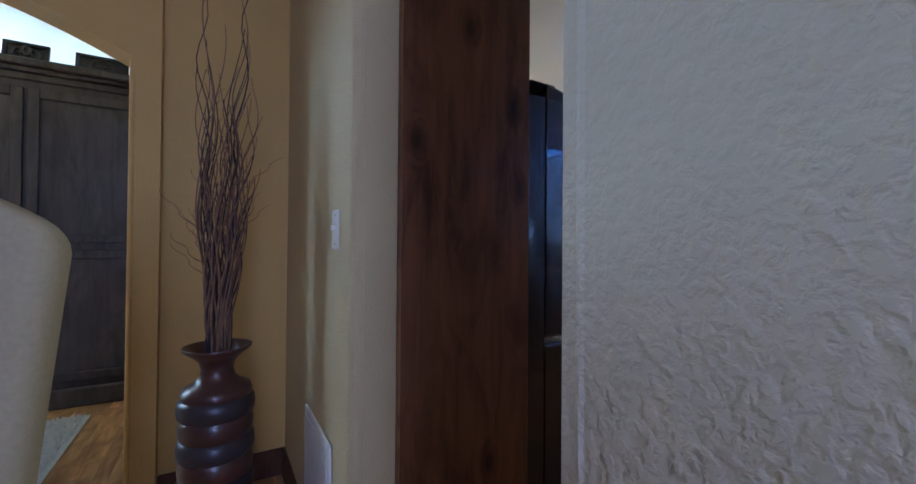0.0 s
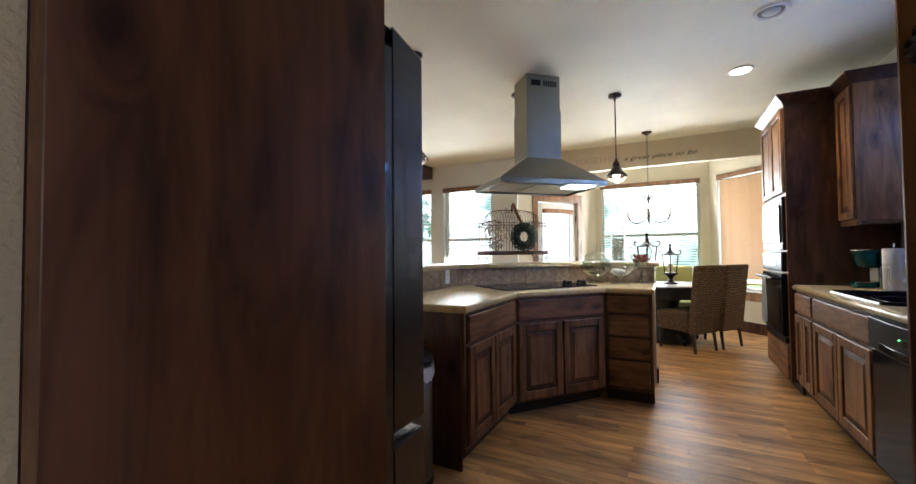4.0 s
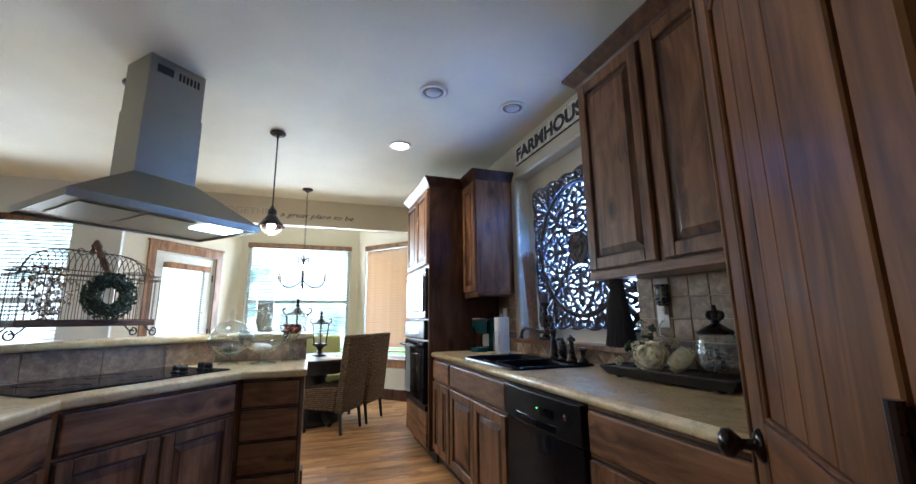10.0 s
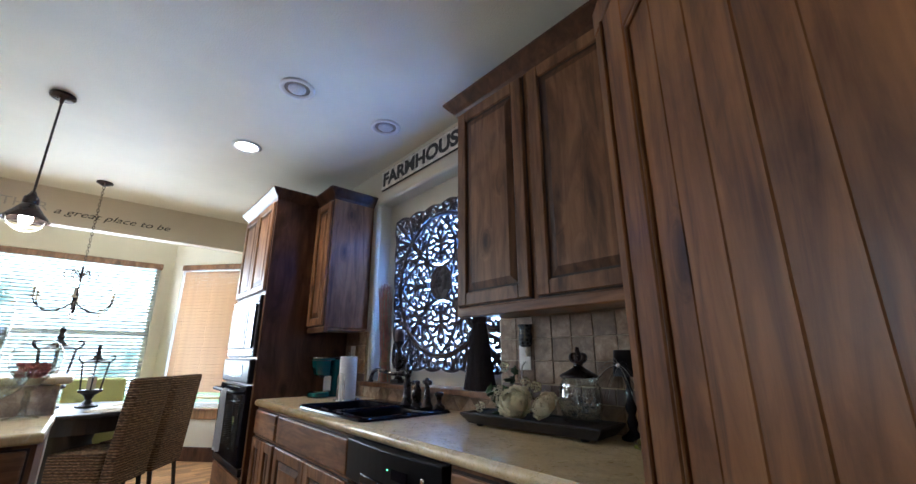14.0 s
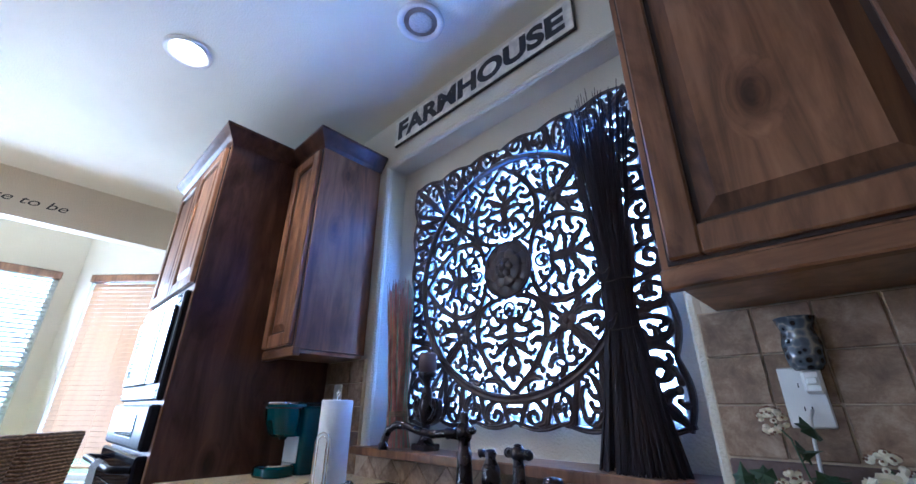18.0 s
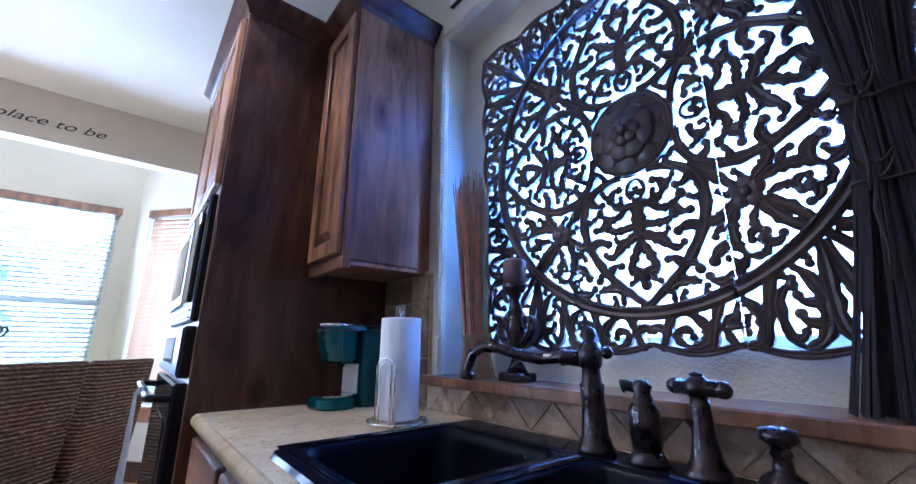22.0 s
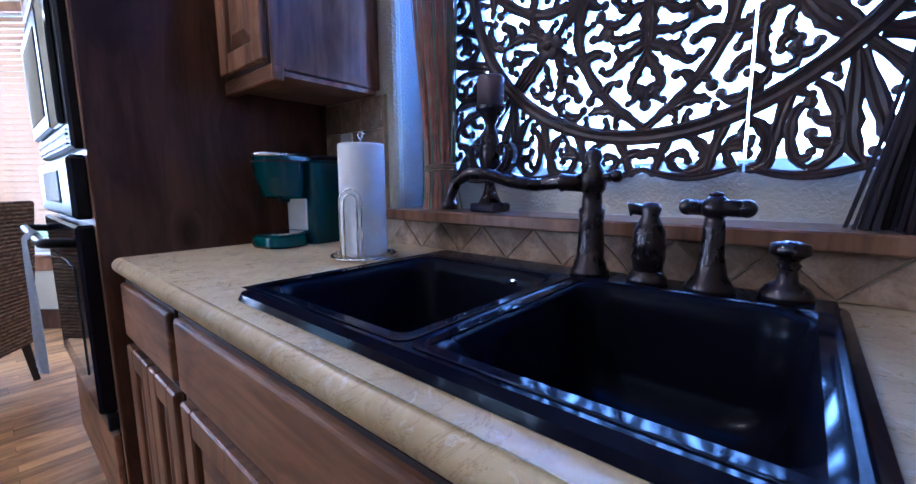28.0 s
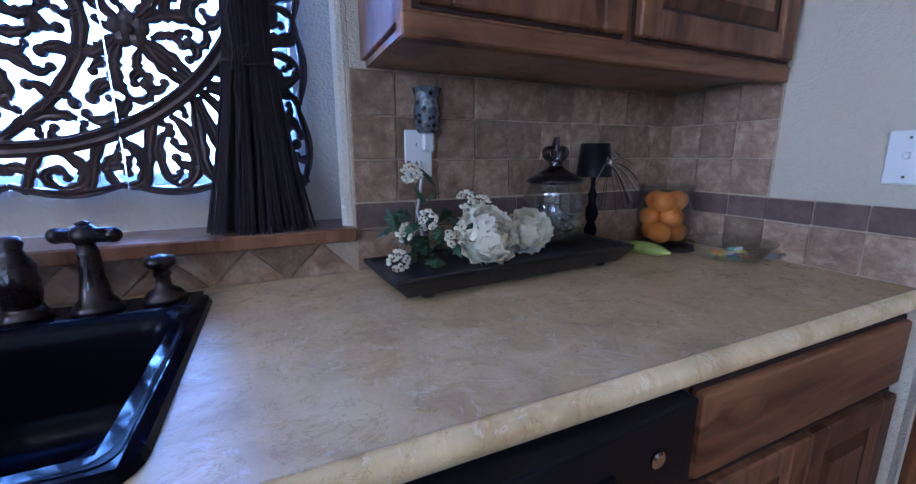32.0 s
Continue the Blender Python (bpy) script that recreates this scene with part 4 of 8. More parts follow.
# range hood
HC = Vector((3.83, 1.72, 0))
hood = thing("range_hood", pose(HC.x, HC.y, 0, 0, 0, -47), "stainless steel island range hood with a tall chimney", "range hood")
bm = bmesh.new()
hw, hd = 0.49, 0.335
rings = []
for (a, b, z) in ((hw, hd, 1.775), (hw, hd, 1.815), (0.17, 0.145, 2.03)):
    rings.append([bm.verts.new((sx * a, sy * b, z)) for sx, sy in ((-1, -1), (1, -1), (1, 1), (-1, 1))])
for a, b in zip(rings, rings[1:]):
    for i in range(4):
        bm.faces.new((a[i], a[(i + 1) % 4], b[(i + 1) % 4], b[i]))
bmesh.ops.bevel(bm, geom=[e for e in bm.edges if abs(e.verts[0].co.z - e.verts[1].co.z) > 0.02], offset=0.003, segments=1, affect="EDGES")
part("canopy", bm, STEEL, hood, "flared steel canopy")
part("chimney_lower", box(-0.165, -0.14, 2.02, 0.165, 0.14, 2.46, 0.003), STEEL, hood)
part("chimney_upper", box(-0.160, -0.135, 2.46, 0.160, 0.135, CEIL - 0.002, 0.003), STEEL, hood)
for k in range(6):
    part("vent_slot", box(0.0 + 0.022 * k, -0.1375, 2.67, 0.014 + 0.022 * k, -0.134, 2.72), BLACK_SATIN, hood)
part("vent_opening", box(-0.12, -0.1375, 2.67, -0.03, -0.134, 2.72), BLACK_SATIN, hood)
part("underside", box(-hw + 0.012, -hd + 0.012, 1.790, hw - 0.012, hd - 0.012, 1.796), STEEL, hood)
for fx in (-0.27, 0.02):
    part("filter", box(fx - 0.13, -0.22, 1.781, fx + 0.13, 0.20, 1.788, 0.003), STEEL, hood, "grease filter panel")
part("lamp", box(0.20, -0.24, 1.781, 0.44, -0.05, 1.788, 0.003), HOOD_GLOW, hood, "lit hood lamp")
part("lip", box(-hw, -hd - 0.001, 1.773, hw, -hd + 0.004, 1.80), STEEL, hood)
spot("hood_light", tuple(pose(HC.x, HC.y, 0, 0, 0, -47) @ Vector((0.32, -0.14, 1.76))), 4, (0.9, 1.0, 0.98), 130)

# fridge and its side panel
solid("fridge_side_panel", box(0.378, 1.137, 0, 0.842, 1.160, CEIL - 0.003, 0.002), PANEL_WOOD, "tall knotty alder panel beside the fridge", "panel")
solid("panel_edge_strip", box(0.3765, 1.131, 0, 0.386, 1.137, CEIL - 0.004, 0.002), TRIM_WOOD, "thin wooden edge strip on the panel", "trim")
fr = thing("refrigerator", pose(0, 0, 0), "black side-by-side refrigerator with curved door tops", "refrigerator")
part("cabinet", box(0.40, 1.258, 0.02, 1.03, 2.08, 1.70, 0.006), FRIDGE_BLACK, fr)


def curved_door(z0, z1, rise):
    """A fridge door whose outer face bows out and whose top falls to the front."""
    n = 8
    out = [(1.035, 1.262)] + [(1.155 + 0.03 * math.sin(math.pi * (0.08 + 0.84 * i / n)), 1.262 + 0.82 * i / n) for i in range(n + 1)] + [(1.035, 2.082)]
    bm = prism(out, z0, z1, 0.012, seg=2)
    for w in bm.verts:
        if w.co.z > z1 - 0.02 and rise:
            w.co.z += rise * max(0, (1.16 - w.co.x)) * 0.5
    return bm


part("upper_door", curved_door(0.775, 1.735, 0.4), FRIDGE_BLACK, fr)
part("freezer_drawer", curved_door(0.06, 0.755, 0), FRIDGE_BLACK, fr)
part("hinge_cap", box(0.97, 1.28, 1.735, 1.10, 1.34, 1.765, 0.006), BLACK_SATIN, fr)

# trash can between the fridge and the peninsula
tc = thing("trash_can", pose(2.06, 1.93, 0), "slim stainless steel trash can with a white liner", "trash can")
part("body", lathe([(0.128, 0.025), (0.128, 0.60), (0.124, 0.605)], 28), STEEL, tc, smooth=True)
part("base_ring", lathe([(0.134, 0), (0.136, 0.01), (0.134, 0.03), (0.120, 0.03)], 28), BLACK_SATIN, tc)
part("lid", lathe([(0.134, 0.625), (0.136, 0.645), (0.12, 0.672), (0.0, 0.68)], 28), BLACK_SATIN, tc, "black domed lid")
bm = bmesh.new()
rnd = random.Random(4)
ringv = []
for z, r in ((0.62, 0.134), (0.60, 0.139), (0.565, 0.137), (0.545, 0.132)):
    ringv.append([bm.verts.new(((r + rnd.uniform(-0.002, 0.006)) * math.cos(2 * math.pi * i / 40), (r + rnd.uniform(-0.002, 0.006)) * math.sin(2 * math.pi * i / 40), z + rnd.uniform(-0.012, 0.008))) for i in range(40)])
for a, b in zip(ringv, ringv[1:]):
    for i in range(40):
        bm.faces.new((a[i], a[(i + 1) % 40], b[(i + 1) % 40], b[i]))
ball(0.02, (0.140, -0.05, 0.60), bm, 8, 6, (1, 1.4, 0.8))
part("liner", bm, PAPER, tc, "crumpled white bin liner", smooth=True)

# ---- windows, blinds, doors ----
def window(m, w, z0, z1, name, mullion=None, rim=0.045, depth=0.10):
    """A framed window; local x along the wall, y outwards."""
    win = thing(name, m, "white framed window with clear panes", "window", kind="structure")
    for nm, b in (("jamb", (0, depth, z0, rim, depth + 0.05, z1)), ("jamb", (w - rim, depth, z0, w, depth + 0.05, z1)), ("head", (rim, depth, z1 - rim, w - rim, depth + 0.05, z1)), ("sill", (rim, depth, z0, w - rim, depth + 0.05, z0 + rim))):
        part(nm, box(*b, 0.003), WHITE_PAINT, win)
    cuts = [z0 + rim] + ([mullion] if mullion else []) + [z1 - rim]
    for a, b in zip(cuts, cuts[1:]):
        p = part("pane", box(rim, depth + 0.02, a, w - rim, depth + 0.024, b), GLASS, win)
        p.visible_shadow = False
    if mullion:
        part("rail", box(rim, depth + 0.003, mullion - 0.02, w - rim, depth + 0.045, mullion + 0.02, 0.003), WHITE_PAINT, win)
    return win


def blind(m, w, z0, z1, tilt, slat_mat, head_mat, label, pitch=0.042, depth=0.03, slat=0.05):
    """A slatted blind with its head box, bottom rail and lift cords."""
    b = thing("window_blind", m, label, "blind", "window blinds")
    part("valance", box(-0.01, depth - 0.05, z1 - 0.075, w + 0.01, depth + 0.03, z1, 0.006), head_mat, b, "wooden valance")
    one = box(0.012, -slat / 2, -0.0014, w - 0.012, slat / 2, 0.0014)
    me = bpy.data.meshes.new("slat")
    one.to_mesh(me)
    one.free()
    me.materials.append(slat_mat)
    n = int((z1 - 0.10 - z0 - 0.03) / pitch)
    for k in range(n):
        s = new("slat", me)
        s.parent = b
        s.location = (0, depth, z1 - 0.105 - k * pitch)
        s.rotation_euler = (radians(tilt), 0, 0)
    part("bottom_rail", box(0.008, depth - 0.024, z0, w - 0.008, depth + 0.024, z0 + 0.022, 0.004), slat_mat, b)
    for x in (0.12, w / 2, w - 0.12):
        part("cord", box(x - 0.0012, depth - 0.026, z0 + 0.02, x + 0.0012, depth - 0.024, z1 - 0.07), slat_mat, b)
    pull = tube([(w - 0.07, depth - 0.055, z1 - 0.08), (w - 0.07, depth - 0.055, z1 - 0.62)], 0.0015, 5)
    lathe([(0.002, 0), (0.007, 0.003), (0.005, 0.03), (0.001, 0.034)], 8, pull, Matrix.Translation((w - 0.07, depth - 0.055, z1 - 0.65)))
    part("pull", pull, head_mat, b, "blind pull cord with a wooden tassel")
    return b


M = BAY_M @ Matrix.Translation((0.10, 0, 0))
window(M, 1.56, 0.60, 2.42, "window_1", 1.5)
blind(M, 1.56, 0.62, 2.415, 24, CREAM_VINYL, TRIM_WOOD, "wide cream slatted blind with a wooden valance, slats open")
M = BAYR_M @ Matrix.Translation((0.16, 0, 0))
window(M, 0.94, 0.60, 2.42, "window_2")
blind(M, 0.94, 0.70, 2.415, 62, BLIND_WOOD, TRIM_WOOD, "closed honey-coloured wooden blind with a wooden valance")
for i, (a0, a1) in enumerate(win_y):
    M = pose(FX, a1, 0, 0, 0, -90)
    window(M, a1 - a0, WBOT, WTOP, "window_%d" % (3 + i), 1.45)
    blind(M, a1 - a0, WBOT + 0.01, WTOP - 0.005, 24, CREAM_VINYL, TRIM_WOOD, "cream slatted blind with a wooden valance, slats open")
for m, w, z in ((BAY_M @ Matrix.Translation((0.06, 0, 0)), 1.64, 0.60), (BAYR_M @ Matrix.Translation((0.12, 0, 0)), 1.02, 0.60)):
    bm = box(0, -0.045, z - 0.025, w, 0.10, z, 0.005)
    box(0.01, -0.02, z - 0.13, w - 0.01, -0.0005, z - 0.025, 0.005, bm=bm)
    bm.transform(m)
    wall("window_sill", bm, TRIM_WOOD, "stained wooden window sill and apron", "window sill")
# sink window
M = pose(GX1, -1.06, 0, 0, 0, 180)
window(M, GX1 - GX0, GZ0, GZ1, "window_6", None, 0.03, 0.08)

# patio door
pd = thing("door_patio", DOOR_M @ Matrix.Translation((0.46, 0, 0)), "white glazed patio door with a built-on blind", "door", kind="structure")
part("leaf", box(0.02, 0.03, 0.01, 0.14, 0.075, 2.06, 0.003), WHITE_PAINT, pd)
part("leaf", box(0.74, 0.03, 0.01, 0.86, 0.075, 2.06, 0.003), WHITE_PAINT, pd)
part("top_rail", box(0.14, 0.03, 1.92, 0.74, 0.075, 2.06), WHITE_PAINT, pd)
part("bottom_rail", box(0.14, 0.03, 0.01, 0.74, 0.075, 0.25), WHITE_PAINT, pd)
p = part("pane", box(0.14, 0.050, 0.25, 0.74, 0.054, 1.92), GLASS, pd)
p.visible_shadow = False
for zc in (0.35, 1.05, 1.80):
    part("hinge", tube([(0.868, 0.022, zc - 0.05), (0.868, 0.022, zc + 0.05)], 0.009, 8), IRON, pd)
part("knob", lathe([(0.012, 0), (0.010, 0.03), (0.028, 0.045), (0.024, 0.07), (0, 0.075)], 14, m=pose(0.08, 0.03, 1.0, 90)), BRONZE, pd, smooth=True)
own = box(-0.10, -0.02, 0, 0.0, 0.0, 2.08, 0.004)
box(0.88, -0.02, 0, 0.98, 0.0, 2.08, 0.004, bm=own)
box(-0.10, -0.022, 2.08, 0.98, 0.0, 2.19, 0.004, bm=own)
box(-0.12, -0.028, 2.19, 1.00, 0.0, 2.215, 0.004, bm=own)
own.transform(DOOR_M @ Matrix.Translation((0.46, 0, 0)))
wall("trim_patio_door", own, TRIM_WOOD, "stained wooden casing of the patio door", "trim")
blind(DOOR_M @ Matrix.Translation((0.13 + 0.46, -0.03, 0)), 0.62, 0.24, 1.95, 24, CREAM_VINYL, TRIM_WOOD, "cream slatted blind on the patio door", depth=0.02, slat=0.035, pitch=0.03)

# pantry door: closed, knotty alder, boards in the upper panel
door = thing("door_pantry", PANTRY, "knotty alder plank door to the pantry, closed", "door", kind="structure")
D0, D1, DZ = 0.095, 0.706, 2.035
st = 0.105
part("stile", box(D0, 0.0, 0.01, D0 + st, 0.035, DZ, 0.003), DOOR_WOOD, door)
part("stile", box(D1 - st, 0.0, 0.01, D1, 0.035, DZ, 0.003), DOOR_WOOD, door)
part("top_rail", box(D0 + st, 0.0, DZ - 0.12, D1 - st, 0.0345, DZ, 0.003), DOOR_WOOD_H, door)
part("lock_rail", box(D0 + st, 0.0, 0.82, D1 - st, 0.0345, 1.0, 0.003), DOOR_WOOD_H, door)
part("bottom_rail", box(D0 + st, 0.0, 0.01, D1 - st, 0.0345, 0.25, 0.003), DOOR_WOOD_H, door)
nb = 4
bw = (D1 - D0 - 2 * st) / nb
for z0, z1 in ((1.0, DZ - 0.12), (0.25, 0.82)):
    for k in range(nb):
        x = D0 + st + k * bw
        part("plank", box(x + 0.0004, 0.006, z0, x + bw - 0.0004, 0.024, z1, 0.0025), DOOR_WOOD, door)
    part("backing", box(D0 + st, 0.002, z0, D1 - st, 0.008, z1), GLAZE, door)
    own = box(D0 + st, 0.02, z0, D0 + st + 0.010, 0.032, z1, 0.003)
    box(D1 - st - 0.010, 0.02, z0, D1 - st, 0.032, z1, 0.003, bm=own)
    box(D0 + st, 0.02, z0, D1 - st, 0.032, z0 + 0.010, 0.003, bm=own)
    box(D0 + st, 0.02, z1 - 0.010, D1 - st, 0.032, z1, 0.003, bm=own)
    part("moulding", own, DOOR_WOOD, door)
KX = D1 - 0.062
own = lathe([(0.033, 0), (0.033, 0.004), (0.026, 0.010), (0.012, 0.014), (0.010, 0.032), (0.020, 0.042), (0.029, 0.052), (0.027, 0.066), (0.016, 0.074), (0, 0.076)], 20, m=pose(KX, 0.035, 0.945, -90))
part("knob", own, BRONZE, door, "oil-rubbed bronze knob", smooth=True)
for zc in (0.25, 1.08, 1.82):
    own = tube([(D0 - 0.002, 0.042, zc - 0.05), (D0 - 0.002, 0.042, zc + 0.05)], 0.0075, 10)
    box(D0 - 0.004, 0.030, zc - 0.045, D0 + 0.020, 0.037, zc + 0.045, bm=own)
    part("hinge", own, BRONZE, door, "bronze butt hinge")
own = box(-0.002, 0.0, 0, D0 - 0.0012, 0.030, 2.05, 0.004)
box(D1 + 0.0012, 0.0, 0, PLEN - 0.003, 0.030, 2.05, 0.004, bm=own)
box(-0.002, 0.0, 2.05, PLEN - 0.003, 0.032, 2.13, 0.004, bm=own)
box(D1 + 0.012, 0.028, 0, D1 + 0.022, 0.038, 2.05, 0.003, bm=own)
own.transform(PANTRY)
wall("trim_pantry_door", own, DOOR_WOOD, "stained alder casing of the pantry door", "trim")

# ---- outdoors ----
ground = wall("ground", box(-60, -60, -0.35, 80, 80, -0.30), GRASS, "green lawn round the house", "ground")
wall("patio", box(6.9, -3, -0.30, 12, 12, -0.18), CONCRETE, "pale sunlit concrete patio", "patio")
wall("patio_sink_side", box(0, -9, -0.30, 7, -1.3, -0.2), CONCRETE, "pale sunlit side drive", "patio")


def tree(at, h, spread, seed):
    rnd = random.Random(seed)
    t = thing("tree", pose(*at), "leafy garden tree in full summer leaf", "tree", "garden trees")
    part("trunk", tube([(0, 0, 0), (0.05, 0.03, h * 0.3), (0.0, 0.1, h * 0.6), (0.1, 0.05, h * 0.85)], 0.1, 8, taper=[0.16, 0.12, 0.08, 0.03]), BARK, t)
    verts, faces = [], []
    for _ in range(460):
        while True:
            p = Vector((rnd.uniform(-1, 1), rnd.uniform(-1, 1), rnd.uniform(-1, 1)))
            if 0.3 < p.length < 1:
                break
        lump = 0.75 + 0.35 * noise.noise(p * 2.1 + Vector((seed, 0, 0)))
        c = Vector((p.x * spread * lump, p.y * spread * lump, h * 0.68 + p.z * h * 0.36 * lump))
        a = Vector((rnd.uniform(-1, 1), rnd.uniform(-1, 1), rnd.uniform(-1, 1))).normalized() * rnd.uniform(0.10, 0.2)
        b = a.cross(Vector((rnd.uniform(-1, 1), rnd.uniform(-1, 1), 1))).normalized() * a.length * 0.7
        k = len(verts)
        verts += [c - a, c + b, c + a, c - b]
        faces.append((k, k + 1, k + 2, k + 3))
    me = bpy.data.meshes.new("crown")
    me.from_pydata([tuple(x) for x in verts], [], faces)
    me.materials.append(FOLIAGE)
    cr = new("crown", me)
    cr.parent = t
    return t


for i, (x, y, h, s) in enumerate(((16, 11.5, 4.2, 2.0),)):
    tree((x, y, -0.3), h, s, i + 3)

# patio rail seen through the great-room window
rail = thing("patio_railing", pose(0, 0, -0.18), "white wooden patio railing with square balusters", "railing")
part("top_rail", box(10.4, 1.0, 0.86, 10.48, 9.0, 0.92, 0.01), WHITE_PAINT, rail)
part("bottom_rail", box(10.41, 1.0, 0.12, 10.47, 9.0, 0.17, 0.01), WHITE_PAINT, rail)
for k in range(40):
    part("baluster", box(10.42, 1.1 + 0.2 * k, 0.17, 10.46, 1.15 + 0.2 * k, 0.86), WHITE_PAINT, rail)
for k in range(3):
    part("post", box(10.38, 1.0 + 3.9 * k, 0, 10.50, 1.12 + 3.9 * k, 1.05, 0.01), WHITE_PAINT, rail)


# glowing panels outside the windows; the bright haze is put in as emission
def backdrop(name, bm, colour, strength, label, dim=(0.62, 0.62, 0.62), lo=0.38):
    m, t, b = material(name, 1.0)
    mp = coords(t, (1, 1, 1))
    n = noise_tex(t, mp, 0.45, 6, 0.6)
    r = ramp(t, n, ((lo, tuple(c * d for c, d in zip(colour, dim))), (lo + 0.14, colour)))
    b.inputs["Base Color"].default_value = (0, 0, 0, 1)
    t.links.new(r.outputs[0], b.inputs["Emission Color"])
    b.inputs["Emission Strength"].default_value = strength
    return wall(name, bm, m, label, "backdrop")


backdrop("backdrop_garden", box(24.0, -14, -0.3, 24.2, 22, 9), (0.76, 0.96, 1.0), 1.5, "glowing backdrop panel for the overexposed garden distance", (0.12, 0.19, 0.18), 0.36)
backdrop("backdrop_side_yard", box(-3, -4.6, -0.3, 10, -4.5, 7), (0.52, 0.72, 1.0), 8.0, "glowing bluish backdrop panel for the side yard")

# ---- sink, faucet and window ledge ----
def ring_outline(x0, y0, x1, y1, r, n=6):
    pts = []
    for cx, cy, a in ((x1 - r, y1 - r, 0), (x0 + r, y1 - r, 90), (x0 + r, y0 + r, 180), (x1 - r, y0 + r, 270)):
        pts += arc(cx, cy, r, a, a + 90, n)
    return pts


def loft(bm, loops):
    """Joins loops of equal length, each a list of points, into a skin."""
    rows = [[bm.verts.new(p) for p in l] for l in loops]
    for a, b in zip(rows, rows[1:]):
        n = len(a)
        for i in range(n):
            bm.faces.new((a[i], a[(i + 1) % n], b[(i + 1) % n], b[i]))
    return rows


sink = thing("kitchen_sink", pose(0, 0, 0), "black enamelled double-bowl drop-in sink", "sink")
DIV = 3.475
RIM = CT1 + 0.001
bowls = ((SX0 + 0.035, SY0 + 0.115, DIV - 0.018, SY1 - 0.04), (DIV + 0.018, SY0 + 0.115, SX1 - 0.035, SY1 - 0.04))
bm = bmesh.new()
lo = [(x, y, RIM) for x, y in ring_outline(SX0, SY0, SX1, SY1, 0.05)]
mid1 = [(x, y, RIM + 0.010) for x, y in ring_outline(SX0 + 0.004, SY0 + 0.004, SX1 - 0.004, SY1 - 0.004, 0.05)]
mid2 = [(x, y, RIM + 0.016) for x, y in ring_outline(SX0 + 0.016, SY0 + 0.016, SX1 - 0.016, SY1 - 0.016, 0.045)]
loft(bm, [lo, mid1, mid2])
flat = [((SX0 + 0.016, SY0 + 0.016), (SX1 - 0.016, bowls[0][1] - 0.004)), ((SX0 + 0.016, SY1 - 0.044), (SX1 - 0.016, SY1 - 0.016)), ((SX0 + 0.016, bowls[0][1] - 0.004), (SX0 + 0.039, SY1 - 0.044)), ((SX1 - 0.039, bowls[0][1] - 0.004), (SX1 - 0.016, SY1 - 0.044)), ((DIV - 0.022, bowls[0][1] - 0.004), (DIV + 0.022, SY1 - 0.044))]
for (a, b), (c, d) in flat:
    bm.faces.new([bm.verts.new(p) for p in ((a, b, RIM + 0.016), (c, b, RIM + 0.016), (c, d, RIM + 0.016), (a, d, RIM + 0.016))])
part("rim", bm, BLACK_ENAMEL, sink, "glossy raised rim", smooth=False)
for x0, y0, x1, y1 in bowls:
    bm = bmesh.new()
    loops = []
    for inset, z, r in ((-0.016, 0.0172, 0.0172), (0.0, 0.014, 0.05), (0.006, 0.004, 0.055), (0.010, -0.02, 0.06), (0.016, -0.13, 0.06), (0.035, -0.165, 0.07), (0.08, -0.178, 0.08)):
        loops.append([(x, y, RIM + z) for x, y in ring_outline(x0 + inset, y0 + inset, x1 - inset, y1 - inset, max(0.02, r))])
    rows = loft(bm, loops)
    bm.faces.new(rows[-1])
    part("bowl", bm, BOWL_ENAMEL, sink, smooth=True)
    cx, cy = (x0 + x1) / 2, (y0 + y1) / 2
    part("drain", lathe([(0.045, RIM - 0.177), (0.045, RIM - 0.173), (0.034, RIM - 0.175), (0.0, RIM - 0.176)], 24, m=Matrix.Translation((cx, cy, 0))), BRONZE, sink, "round drain strainer")
part("overflow", lathe([(0.014, 0), (0.016, 0.002), (0.010, 0.003)], 18, m=pose(3.60, SY0 + 0.121, RIM - 0.02, -90)), CHROME, sink)

DECK = RIM + 0.016
FY = SY0 + 0.058
fa = thing("kitchen_faucet", pose(3.465, FY, DECK), "oil-rubbed bronze faucet with a long swan spout", "faucet")
part("column", lathe([(0.036, 0), (0.038, 0.006), (0.032, 0.014), (0.030, 0.024), (0.026, 0.03), (0.0225, 0.10), (0.025, 0.125), (0.020, 0.130), (0.018, 0.155), (0.024, 0.165), (0.026, 0.19), (0.018, 0.205), (0.012, 0.212), (0.017, 0.222), (0.014, 0.236), (0.0, 0.242)], 24), BRONZE, fa, smooth=True)
side = (0.95, 0.32)
pts, rad = [], []
for s, h, r in ((0.015, 0.175, 0.017), (0.05, 0.177, 0.016), (0.058, 0.177, 0.019), (0.066, 0.177, 0.013), (0.11, 0.172, 0.0125), (0.16, 0.180, 0.0125), (0.21, 0.195, 0.0125), (0.25, 0.197, 0.0125), (0.28, 0.182, 0.0125), (0.293, 0.155, 0.0125), (0.296, 0.142, 0.0125), (0.297, 0.138, 0.017), (0.298, 0.122, 0.018)):
    pts.append((side[0] * s, side[1] * s, h))
    rad.append(r)
part("spout", tube(pts, 0.0125, 14, taper=rad), BRONZE, fa, "curved spout with a flared tip", smooth=True)
own = tube([(0, 0, 0.185), (-0.03, 0.01, 0.187), (-0.046, 0.015, 0.188)], 0.007, 10)
ball(0.012, (-0.05, 0.017, 0.188), own, 12, 8)
